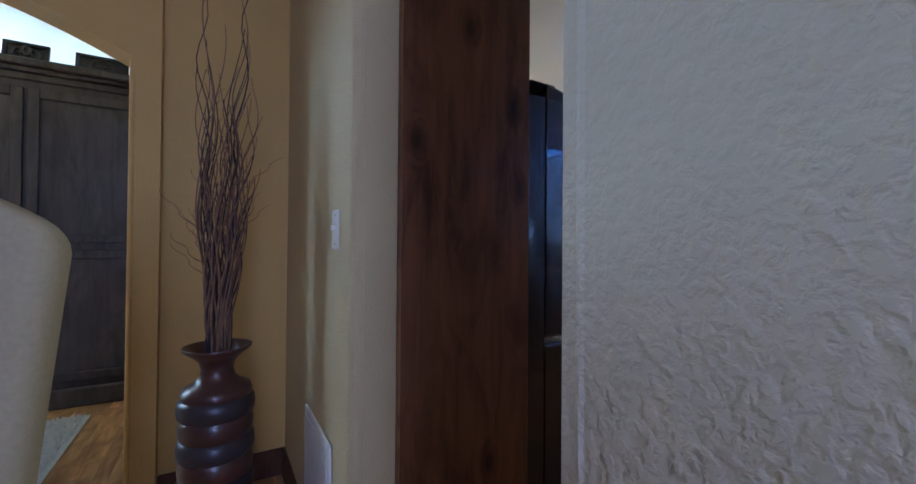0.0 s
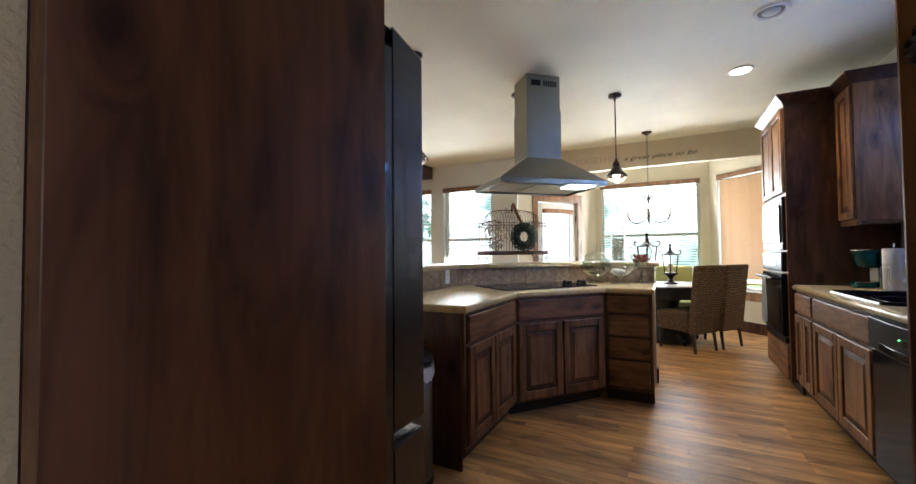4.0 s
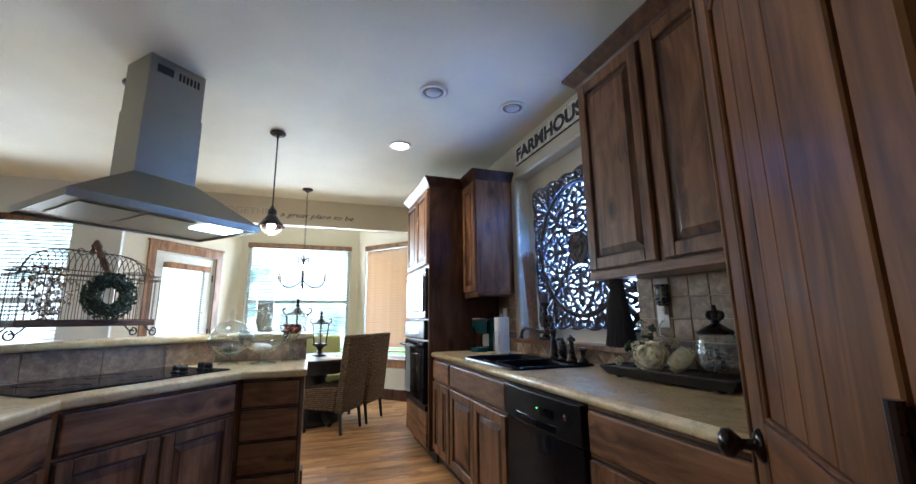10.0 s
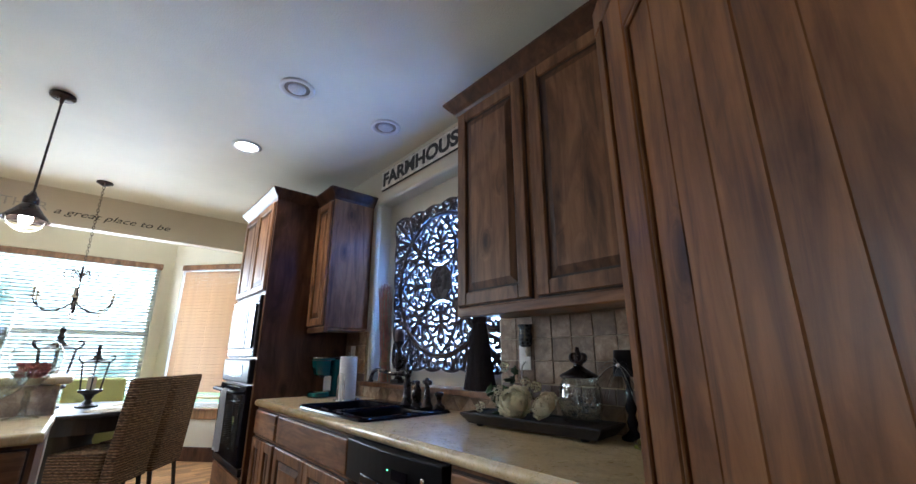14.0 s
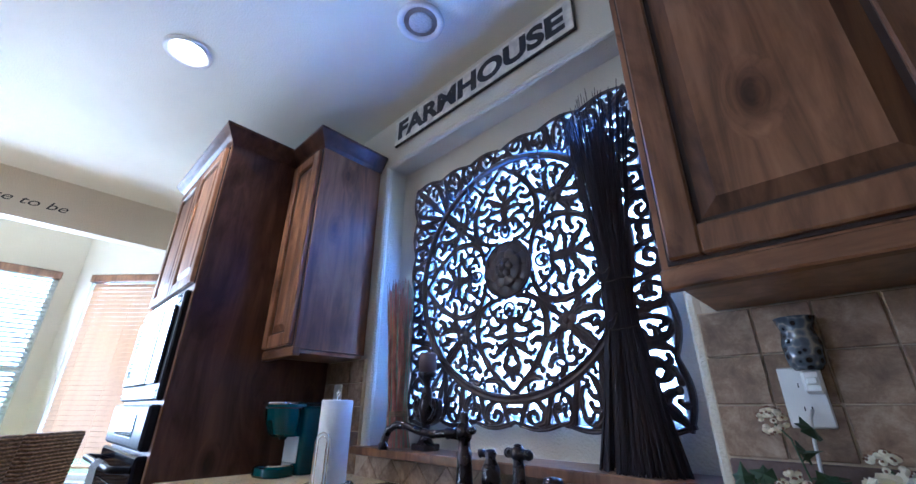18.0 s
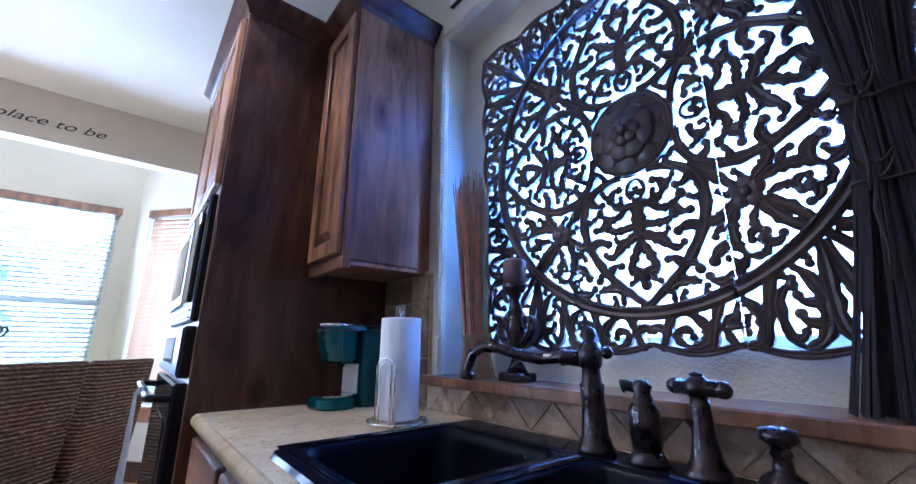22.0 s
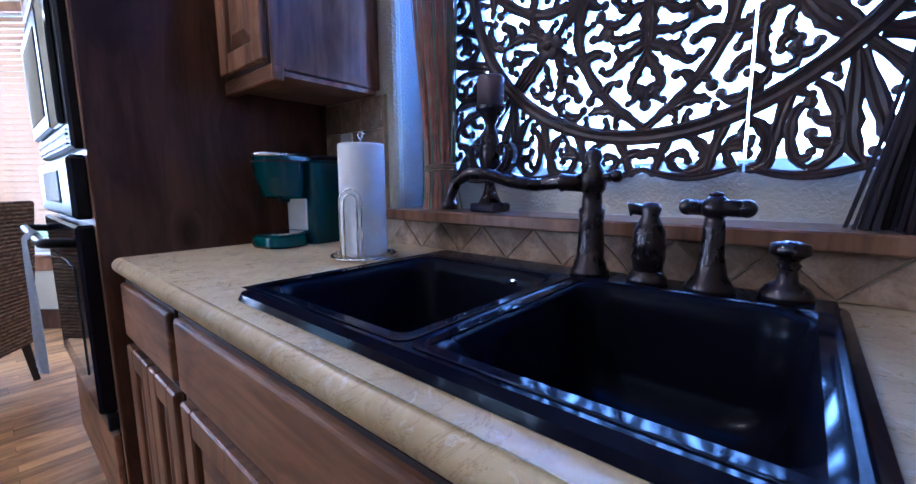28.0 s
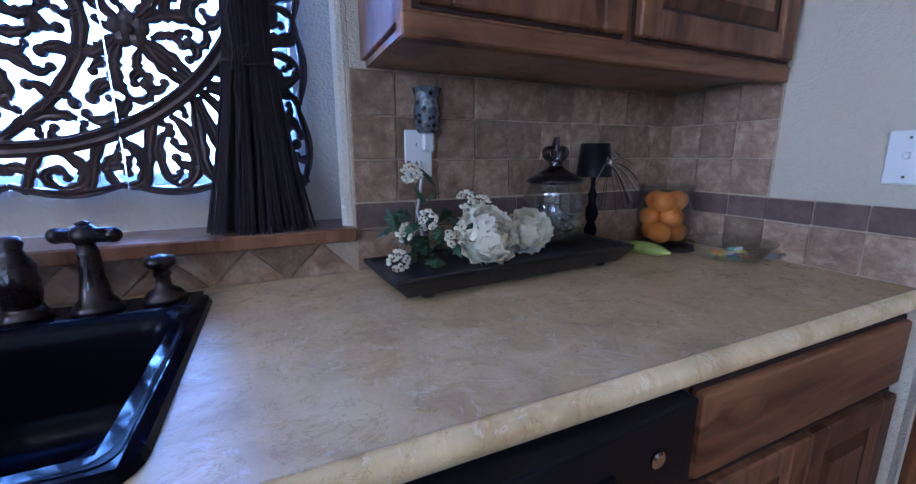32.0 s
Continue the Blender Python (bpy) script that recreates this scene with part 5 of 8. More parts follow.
part("lever", own, BRONZE, fa, smooth=True)

sp = thing("side_sprayer", pose(3.358, FY + 0.004, DECK), "oil-rubbed bronze side sprayer standing in its collar", "sprayer")
part("collar", lathe([(0.033, 0), (0.035, 0.006), (0.028, 0.016), (0.026, 0.022)], 20), BRONZE, sp, smooth=True)
part("body", lathe([(0.024, 0.02), (0.028, 0.045), (0.027, 0.06), (0.029, 0.064), (0.026, 0.072), (0.027, 0.09), (0.020, 0.105), (0.014, 0.118), (0.018, 0.130), (0.012, 0.140), (0, 0.142)], 20), BRONZE, sp, smooth=True)
own = tube([(0, 0, 0.125), (0.026, 0.006, 0.130), (0.034, 0.008, 0.128)], 0.011, 10, taper=[0.010, 0.010, 0.013])
part("nozzle", own, BRONZE, sp, smooth=True)

hn = thing("faucet_handle", pose(3.262, FY + 0.002, DECK), "oil-rubbed bronze cross handle on a flared post", "faucet handle")
part("post", lathe([(0.036, 0), (0.037, 0.006), (0.030, 0.016), (0.024, 0.026), (0.018, 0.06), (0.016, 0.105), (0.014, 0.12)], 20), BRONZE, hn, smooth=True)
own = tube([(-0.042, 0.012, 0.135), (0.042, -0.012, 0.135)], 0.010, 12, taper=[0.013, 0.013])
ball(0.021, (0, 0, 0.135), own, 14, 10)
for s in (-1, 1):
    ball(0.014, (s * 0.042, -s * 0.012, 0.135), own, 12, 8)
lathe([(0.010, 0), (0.012, 0.004), (0, 0.008)], 12, own, Matrix.Translation((0, 0, 0.153)))
part("cross", own, BRONZE, hn, smooth=True)

sd = thing("soap_dispenser", pose(3.165, FY - 0.01, DECK), "short oil-rubbed bronze soap dispenser", "soap dispenser")
part("pump", lathe([(0.034, 0), (0.035, 0.008), (0.026, 0.020), (0.014, 0.028), (0.012, 0.045), (0.016, 0.052), (0.012, 0.058), (0.018, 0.064), (0.026, 0.070), (0.024, 0.084), (0.010, 0.088), (0, 0.089)], 20), BRONZE, sd, smooth=True)

# wooden ledge
solid("window_ledge", box(WX0 - 0.005, -1.055, 0.998, WX1 + 0.03, -0.872, 1.03, 0.004), TRIM_WOOD, "stained wooden window ledge above the backsplash", "window ledge")


# ---- carved lattice ----
def ribbon(bm, pts, widths, y0=0.0, depth=0.020, crown=0.007):
    """A carved strip in the xz plane, arched in section."""
    n = len(pts)
    rows = []
    for i in range(n):
        a, b = Vector(pts[max(i - 1, 0)]), Vector(pts[min(i + 1, n - 1)])
        d = (b - a)
        d = d / d.length if d.length > 1e-9 else Vector((1, 0))
        nx, nz = -d.y, d.x
        w = widths[i] / 2
        x, z = pts[i]
        rows.append([bm.verts.new((x + nx * s * w, y, z + nz * s * w)) for s, y in ((-1, y0), (-1, y0 + depth * 0.75), (-0.45, y0 + depth), (0, y0 + depth - crown * 0.4), (0.45, y0 + depth), (1, y0 + depth * 0.75), (1, y0))])
    for a, b in zip(rows, rows[1:]):
        for k in range(7):
            bm.faces.new((a[k], a[(k + 1) % 7], b[(k + 1) % 7], b[k]))
    bm.faces.new(rows[0])
    bm.faces.new(list(reversed(rows[-1])))


def swell(n, w, tip=0.3):
    return [w * (tip + (1 - tip) * math.sin(math.pi * i / (n - 1)) ** 0.7) for i in range(n)]


def turned(pts, a, cx=0, cz=0, flip=False):
    c, s = math.cos(a), math.sin(a)
    return [(cx + (x if not flip else -x) * c - z * s, cz + (x if not flip else -x) * s + z * c) for x, z in pts]


def bez(p0, p1, p2, p3, n=9):
    return [tuple((1 - t) ** 3 * a + 3 * t * (1 - t) ** 2 * b + 3 * t * t * (1 - t) * c + t ** 3 * d for a, b, c, d in zip(p0, p1, p2, p3)) for t in [i / n for i in range(n + 1)]]


def lobed(n, w, tip=0.42):
    """Widths of a carved leaf with a notched edge."""
    return [w * (tip + (1 - tip) * math.sin(math.pi * i / (n - 1)) ** 0.7) * (1 + 0.22 * math.cos(i * 2.5)) for i in range(n)]


def berry(bm, x, z, r):
    ball(r, (x, 0.010, z), bm, 9, 6, (1, 0.85, 1))


def samples(pts, widths):
    """Points along a stroke with the half width there, as rows of x, z, r."""
    out = []
    for i in range(len(pts) - 1):
        n = max(1, int(math.hypot(pts[i + 1][0] - pts[i][0], pts[i + 1][1] - pts[i][1]) / 0.006))
        for k in range(n):
            f = k / n
            out.append([pts[i][0] + (pts[i + 1][0] - pts[i][0]) * f, pts[i][1] + (pts[i + 1][1] - pts[i][1]) * f, 0.5 * (widths[i] + (widths[i + 1] - widths[i]) * f)])
    return out


def grow(strokes, images, inside, least, seed, most=80):
    """Fills the gaps of one sector with curling leaves, each sprung from the nearest carved edge.
    strokes: (points, widths, berry); images: all the placings of the sector that lie near it."""
    rnd = random.Random(seed)
    cells = np.array(inside)
    def spread(rows):
        rows = np.array(rows)
        return np.concatenate([np.c_[rows[:, :2] @ m.T, rows[:, 2]] for m in images])
    done = np.concatenate([spread(samples(p, w)) for p, w, _ in strokes])
    gap = np.full(len(cells), 9.0)
    near = np.zeros((len(cells), 3))
    def update(new_rows):
        d = np.hypot(cells[:, None, 0] - new_rows[None, :, 0], cells[:, None, 1] - new_rows[None, :, 1]) - new_rows[None, :, 2]
        k = d.argmin(1)
        v = d[np.arange(len(cells)), k]
        better = v < gap
        gap[better] = v[better]
        near[better] = new_rows[k[better]]
    for part_rows in np.array_split(done, max(1, len(done) // 400)):
        update(part_rows)
    added = []
    for _ in range(most):
        k = int(gap.argmax())
        if gap[k] < least:
            break
        e, root, r = cells[k], near[k][:2], gap[k]
        d = e - root
        ln = float(np.hypot(*d)) + 1e-9
        d = d / ln
        side = np.array([-d[1], d[0]]) * (1 if rnd.random() < 0.5 else -1)
        end = e + d * r * 0.30 + side * r * 0.18
        p0 = root - d * 0.004
        pts = bez(tuple(p0), tuple(root + d * ln * 0.35 - side * r * 0.55), tuple(e - side * r * 0.60), tuple(end), 8)
        w = min(0.030, 0.012 + 0.55 * r)
        widths = [w * q for q in (0.75, 0.85, 1.0, 1.05, 1.0, 0.85, 0.68, 0.5, 0.36)]
        bead = min(0.015, 0.006 + 0.28 * r)
        stroke = [(pts, widths, bead)]
        if r > 0.026:
            tip = tuple(np.array(pts[5]) + side * r * 0.52 + d * r * 0.16)
            stroke.append(([pts[3], tuple((np.array(pts[3]) + np.array(tip)) / 2 + d * 0.1 * r), tip], [w * 0.7, w * 0.6, w * 0.24], 0.0))
        for st in stroke:
            added.append(st)
            update(spread(samples(st[0], st[1])))
            if st[2]:
                update(spread([[st[0][-1][0], st[0][-1][1], st[2]]]))
    return added


def lattice_mesh(half):
    bm = bmesh.new()
    circle = lambda r, n=96: [(r * math.cos(2 * math.pi * i / n), r * math.sin(2 * math.pi * i / n)) for i in range(n + 1)]
    big = half * 0.835
    c = half
    ribbon(bm, circle(big), [0.036] * 97, depth=0.026)
    ribbon(bm, circle(big - 0.009), [0.008] * 97, depth=0.029)
    ribbon(bm, circle(0.108, 48), [0.026] * 49)
    ev = lambda pts, w, bead=0.0: (pts, [q * (1 + 0.14 * math.cos(i * 2.1)) for i, q in enumerate(swell(len(pts), w, 0.62))], bead)
    lf = lambda pts, w, bead=0.0: (pts, lobed(len(pts), w * 1.18), bead)
    # one eighth of the rosette field: half a heart with its palmette, half a flower spine between two hearts
    base = [ev(bez((0.036, 0.118), (0.218, 0.118), (0.205, 0.335), (0.0, 0.472), 24), 0.030),
            ev(bez((0.0, 0.136), (0.031, 0.138), (0.031, 0.192), (0.0, 0.192), 10), 0.013),
            lf(bez((0.0, 0.198), (0.030, 0.216), (0.062, 0.208), (0.074, 0.176), 11), 0.022, 0.015),
            lf(bez((0.028, 0.212), (0.060, 0.240), (0.092, 0.238), (0.110, 0.206), 11), 0.021, 0.015),
            lf(bez((0.0, 0.192), (0.006, 0.225), (0.006, 0.262), (0.0, 0.305), 10), 0.028),
            lf(bez((0.0, 0.262), (0.035, 0.262), (0.072, 0.280), (0.090, 0.252), 10), 0.021, 0.016),
            lf(bez((0.0, 0.288), (0.028, 0.292), (0.056, 0.312), (0.080, 0.338), 10), 0.027),
            lf(bez((0.0, 0.300), (0.010, 0.335), (0.032, 0.352), (0.036, 0.392), 9), 0.024),
            lf(bez((0.016, 0.456), (0.060, 0.420), (0.100, 0.410), (0.132, 0.428), 12), 0.024),
            lf(bez((0.076, 0.412), (0.088, 0.378), (0.124, 0.366), (0.130, 0.396), 10), 0.018, 0.014)]
    rot = lambda a: np.array([[math.cos(a), -math.sin(a)], [math.sin(a), math.cos(a)]])
    mirror = np.array([[-1.0, 0.0], [0.0, 1.0]])
    def spun(pts, a):
        return [tuple(rot(a) @ np.array(p)) for p in pts]
    half_step = -math.pi / 4
    for pts, w, bead in (lf(bez((0.0, 0.205), (0.003, 0.240), (0.003, 0.280), (0.0, 0.322), 8), 0.022),
                         lf(bez((0.0, 0.368), (-0.012, 0.400), (-0.018, 0.440), (-0.006, big), 9), 0.024),
                         lf(bez((-0.020, 0.338), (-0.060, 0.330), (-0.090, 0.350), (-0.098, 0.300), 11), 0.024),
                         lf(bez((-0.026, 0.350), (-0.072, 0.352), (-0.104, 0.385), (-0.108, 0.425), 12), 0.026),
                         lf(bez((-0.108, 0.425), (-0.106, 0.456), (-0.070, 0.460), (-0.064, 0.432), 9), 0.018, 0.015),
                         lf(bez((-0.014, 0.380), (-0.042, 0.385), (-0.058, 0.402), (-0.050, 0.424), 9), 0.018, 0.012),
                         lf(bez((-0.108, 0.425), (-0.130, 0.440), (-0.150, 0.440), (-0.176, 0.425), 9), 0.022)):
        base.append((spun(pts, half_step), w, bead))
    ring_arc = lambda r: [(r * math.sin(a), r * math.cos(a)) for a in [-0.15 + 1.10 * i / 20 for i in range(21)]]
    bounds = [(ring_arc(big), [0.036] * 21, 0), (ring_arc(0.108), [0.026] * 21, 0)]
    bloom = spun([(0.0, 0.345)], half_step)[0]
    bounds.append(([(bloom[0] - 0.001, bloom[1]), bloom], [0.074, 0.074], 0))
    images = [np.eye(2), mirror, rot(-math.pi / 2) @ mirror]
    cells = []
    for i in range(120):
        for j in range(120):
            x, z = 0.0035 + 0.005 * i, 0.08 + 0.005 * j
            r, a = math.hypot(x, z), math.atan2(x, z)
            if 0.128 < r < big - 0.02 and a < math.pi / 4 - 0.008:
                cells.append((x, z))
    field = base + grow(base + bounds, images, cells, 0.0104, 5, 200)
    for k in range(4):
        for m in (rot(math.pi / 2 * k), rot(math.pi / 2 * k) @ mirror):
            for pts, w, bead in field:
                q = [tuple(m @ np.array(p)) for p in pts]
                ribbon(bm, q, w)
                if bead:
                    berry(bm, *q[-1], bead)
        # five-petalled flower on the diagonal
        fx, fz = rot(math.pi / 2 * k) @ np.array(bloom)
        for p in range(5):
            a = 2 * math.pi * p / 5 + 0.3
            ball(0.019, (fx + 0.021 * math.cos(a), 0.014, fz + 0.021 * math.sin(a)), bm, 10, 7, (1, 0.62, 1))
        ball(0.012, (fx, 0.026, fz), bm, 10, 7, (1, 0.7, 1))
    # one eighth of the border: a vine of curls along the side and fanned leaves into the corner
    near_ring = lambda zc: math.sqrt(max(0, big ** 2 - (zc * c) ** 2)) + 0.010
    ax = big * 0.715
    edge = [lf(bez((ax, ax), (c * 0.80, c * 0.79), (c * 0.88, c * 0.88), (c * 0.965, c * 0.965), 10), 0.030),
            lf(bez((ax + 0.02, ax), (c * 0.84, c * 0.66), (c * 0.94, c * 0.68), (c * 0.960, c * 0.77), 10), 0.026, 0.013),
            lf(bez((ax + 0.01, ax - 0.01), (c * 0.80, c * 0.60), (c * 0.90, c * 0.57), (c * 0.960, c * 0.63), 10), 0.026, 0.013)]
    for zc in (0.47, 0.30, 0.12):
        rr = near_ring(zc)
        edge.append(lf(bez((rr, (zc + 0.03) * c), (rr + 0.02, (zc + 0.11) * c), (c * 0.97, (zc + 0.13) * c), (c * 0.970, (zc + 0.03) * c), 11), 0.025))
        edge.append(lf(bez((c * 0.970, (zc + 0.03) * c), (c * 0.960, (zc - 0.03) * c), (rr + 0.034, (zc - 0.04) * c), (rr + 0.036, (zc + 0.02) * c), 9), 0.018, 0.013))
        edge.append(lf(bez((rr, zc * c), (rr + 0.010, (zc - 0.06) * c), (c * 0.95, (zc - 0.06) * c), (c * 0.975, (zc - 0.08) * c), 9), 0.021, 0.010))
    rim = [(c * (0.958 + 0.036 * abs(math.sin(9.4 * t))), c * (0.985 * t)) for t in [i / 44 for i in range(45)]]
    edge.append((rim, [0.013 + 0.005 * abs(math.sin(9.4 * i / 44)) for i in range(45)], 0))
    ring_side = [(big * math.cos(a), big * math.sin(a)) for a in [-0.1 + 1.0 * i / 20 for i in range(21)]]
    swap = np.array([[0.0, 1.0], [1.0, 0.0]])
    cells = []
    for i in range(60):
        for j in range(120):
            x, z = c * 0.55 + 0.0045 * i, 0.002 + 0.0045 * j
            if z < x < c * 0.955 and math.hypot(x, z) > big + 0.02:
                cells.append((x, z))
    edge = edge + grow(edge + [(ring_side, [0.036] * 21, 0)], [np.eye(2), np.array([[1.0, 0.0], [0.0, -1.0]]), swap], cells, 0.0100, 9, 160)
    for k in range(4):
        for m in (rot(math.pi / 2 * k), rot(math.pi / 2 * k) @ swap):
            for pts, w, bead in edge:
                q = [tuple(m @ np.array(p)) for p in pts]
                ribbon(bm, q, w)
                if bead:
                    berry(bm, *q[-1], bead)
    return bm


LC, LH = Vector((3.452, -1.038, 1.704)), 0.588
lat = thing("carved_screen", pose(LC.x, LC.y, LC.z, -1.0), "dark carved wooden mandala screen in three pierced panels", "carved screen")
whole = lattice_mesh(LH)
src = bpy.data.meshes.new("lattice_source")
whole.to_mesh(src)
whole.free()
third = 2 * LH / 3
for k in range(3):
    bm = bmesh.new()
    bm.from_mesh(src)
    lo, hi = -LH + k * third + (0.003 if k else -0.02), -LH + (k + 1) * third - (0.003 if k < 2 else -0.02)
    bmesh.ops.bisect_plane(bm, geom=bm.verts[:] + bm.edges[:] + bm.faces[:], plane_co=(lo, 0, 0), plane_no=(-1, 0, 0), clear_outer=True)
    bmesh.ops.bisect_plane(bm, geom=bm.verts[:] + bm.edges[:] + bm.faces[:], plane_co=(hi, 0, 0), plane_no=(1, 0, 0), clear_outer=True)
    part("panel", bm, LATTICE_WOOD, lat)
bpy.data.meshes.remove(src)
own = bmesh.new()
for n, r1, y0, rise, ph in ((9, 0.126, 0.014, 0.012, 0.0), (8, 0.085, 0.028, 0.011, 0.35), (6, 0.046, 0.040, 0.010, 0.1)):
    rings = []
    for i in range(9):
        t = i / 8
        row = []
        for k in range(n * 10):
            a = 2 * math.pi * k / (n * 10)
            lobe = abs(math.cos(n * (a + ph) / 2))
            r = r1 * t * (0.86 + 0.14 * lobe ** 0.5)
            y = y0 + rise * math.sin(math.pi * min(1, 0.2 + 0.75 * t)) * (0.45 + 0.55 * lobe ** 0.5) + 0.0012 * math.sin(n * 5 * a) * t - 0.010 * max(0, t - 0.86) / 0.14
            row.append(own.verts.new((r * math.cos(a), y, r * math.sin(a))))
        rings.append(row)
    rings.append([own.verts.new((v.co.x * 0.98, y0 - 0.012, v.co.z * 0.98)) for v in rings[-1]])
    for ra, rb in zip(rings[1:], rings[2:]):
        for k in range(len(ra)):
            own.faces.new((ra[k], rb[k], rb[(k + 1) % len(ra)], ra[(k + 1) % len(ra)]))
    own.faces.new(list(reversed(rings[1])))
lathe([(0.018, 0), (0.016, 0.008), (0.008, 0.014), (0, 0.015)], 14, own, pose(0, 0.046, 0, -90))
bmesh.ops.recalc_face_normals(own, faces=own.faces[:])
part("rosette", own, LATTICE_WOOD, lat, "carved flower rosette")

# ---- backsplash tiles ----
def tile_mesh(name, w, h, t=0.008, seed=0):
    bm = box(0.0015, 0, 0.0015, w - 0.0015, t, h - 0.0015, 0.0022)
    rnd = random.Random(seed)
    for p in bm.verts:
        p.co.x += rnd.uniform(-0.0008, 0.0008)
        p.co.z += rnd.uniform(-0.0008, 0.0008)
    me = bpy.data.meshes.new(name)
    bm.to_mesh(me)
    bm.free()
    return me


def tile_field(parent, m, cols, z0, rows, w, h, mats, seed):
    """Rows of tumbled tiles; local x along the wall, y out of it."""
    rnd = random.Random(seed)
    meshes = []
    for s in range(4):
        me = tile_mesh("tile", w, h, seed=s)
        me.materials.append(mats)
        meshes.append(me)
    for r in range(rows):
        for c in range(cols):
            t = new("tile", rnd.choice(meshes))
            t.parent = parent
            t.matrix_basis = m @ Matrix.Translation((c * w, rnd.uniform(-0.0008, 0.0012), z0 + r * h))


splash = tagged(obj("wall_backsplash", box(1.70, -0.921, CT1, 2.785, -0.905, 1.40), GROUT), "tan grout bed of the tumbled stone backsplash", "backsplash", kind="structure")
T = 0.1035
M = pose(1.7045, -0.9065, 0)
tile_field(splash, M, 10, 1.087, 3, 0.1078, T, TILE, 1)
tile_field(splash, M, 7, 1.022, 1, 0.154, 0.063, BAND_TILE, 2)
tile_field(splash, M, 10, CT1 + 0.001, 1, 0.1078, 0.105, TILE, 3)
end = tagged(obj("wall_backsplash_end", box(1.699, -0.905, CT1, 1.705, -0.575, 1.40), GROUT), "tan grout bed at the counter end", "backsplash", kind="structure")
box_low = obj("splash_low", box(1.699, -0.575, CT1, 1.705, -0.245, 1.085), GROUT, end)
M = pose(1.704, -0.245, 0, 0, 0, -90)
tile_field(end, M, 6, 1.022, 1, 0.109, 0.063, BAND_TILE, 5)
tile_field(end, M, 6, CT1 + 0.001, 1, 0.109, 0.105, TILE, 6)
M = pose(1.704, -0.575, 0, 0, 0, -90)
tile_field(end, M, 3, 1.087, 3, 0.1085, T, TILE, 7)
left = tagged(obj("wall_backsplash_left", box(WX1 + 0.022, -0.921, CT1, 4.562, -0.905, 1.40), GROUT), "tan grout bed beside the oven tower", "backsplash", kind="structure")
M = pose(WX1 + 0.024, -0.9065, 0)
tile_field(left, M, 3, 1.087, 3, 0.112, T, TILE, 8)
tile_field(left, M, 3, 1.022, 1, 0.112, 0.063, BAND_TILE, 9)
tile_field(left, M, 3, CT1 + 0.001, 1, 0.112, 0.105, TILE, 10)
low = tagged(obj("wall_backsplash_low", box(2.785, -0.921, CT1, WX1 + 0.022, -0.905, 0.998), GROUT), "tan grout bed under the window ledge", "backsplash", kind="structure")
# diamond-cut row under the ledge
Z0, Z1, step = CT1 + 0.001, 0.996, 0.158
tri_up = prism([(0.0025, 0.001), (step - 0.0025, 0.001), (step / 2, Z1 - Z0 - 0.001)], 0, 0.006, 0.0018, seg=1)
tri_up.transform(Matrix(((1, 0, 0, 0), (0, 0, 1, 0), (0, 1, 0, 0), (0, 0, 0, 1))))
bmesh.ops.recalc_face_normals(tri_up, faces=tri_up.faces[:])
up_me = bpy.data.meshes.new("tile")
tri_up.to_mesh(up_me)
tri_up.free()
up_me.materials.append(TILE)
dn = bmesh.new()
dn.from_mesh(up_me)
dn.transform(Matrix(((1, 0, 0, 0), (0, 1, 0, 0), (0, 0, -1, Z1 - Z0), (0, 0, 0, 1))))
bmesh.ops.reverse_faces(dn, faces=dn.faces[:])
dn_me = bpy.data.meshes.new("tile")
dn.to_mesh(dn_me)
dn.free()
dn_me.materials.append(TILE)
for k in range(9):
    for me, off in ((up_me, 0), (dn_me, step / 2)):
        if 2.787 + k * step + off + step > WX1 + 0.03:
            continue
        t = new("tile", me)
        t.parent = low
        t.location = (2.787 + k * step + off, -0.906, Z0)

# peninsula backsplash tiles along the knee wall
pen = tagged(obj("wall_peninsula_splash", prism(offset_line(0.0) + list(reversed(offset_line(0.0095))), CT1, 1.066), GROUT), "tan grout bed behind the cooktop", "backsplash", kind="structure")
line = offset_line(0.0)
for (a, b), s in zip(zip(line, line[1:]), (11, 12, 13)):
    d = Vector((b[0] - a[0], b[1] - a[1]))
    n = max(1, int(d.length / 0.3))
    w = d.length / n
    M = pose(b[0], b[1], 0, 0, 0, math.degrees(math.atan2(-d.y, -d.x)))
    tile_field(pen, M, n, CT1 + 0.002, 1, w, 0.147, TILE, s)

# ---- lamps and ceiling fixtures ----
CAN_BAFFLE = plain("can_baffle", (0.24, 0.215, 0.18), 0.6)
FROSTED = plain("frosted_bulb", (0.55, 0.57, 0.58), 0.3, vary=0.25, scale=160)


def downlight(x, y, lit):
    d = thing("recessed_light", pose(x, y, CEIL), "lit round recessed downlight" if lit else "unlit round recessed downlight with a white trim", "downlight", "ceiling downlights")
    part("trim", lathe([(0.104, -0.001), (0.104, -0.007), (0.094, -0.014), (0.080, -0.010), (0.074, -0.002)], 36, close=False), WHITE_PAINT, d, smooth=True)
    part("baffle", lathe([(0.074, -0.002), (0.070, -0.0016), (0.0, -0.001)], 36, close=False), CAN_GLOW if lit else CAN_BAFFLE, d)
    if not lit:
        part("lamp", lathe([(0.052, -0.002), (0.052, -0.007), (0.046, -0.012), (0.03, -0.016), (0, -0.018)], 28), FROSTED, d, "frosted reflector bulb", smooth=True)
    return d


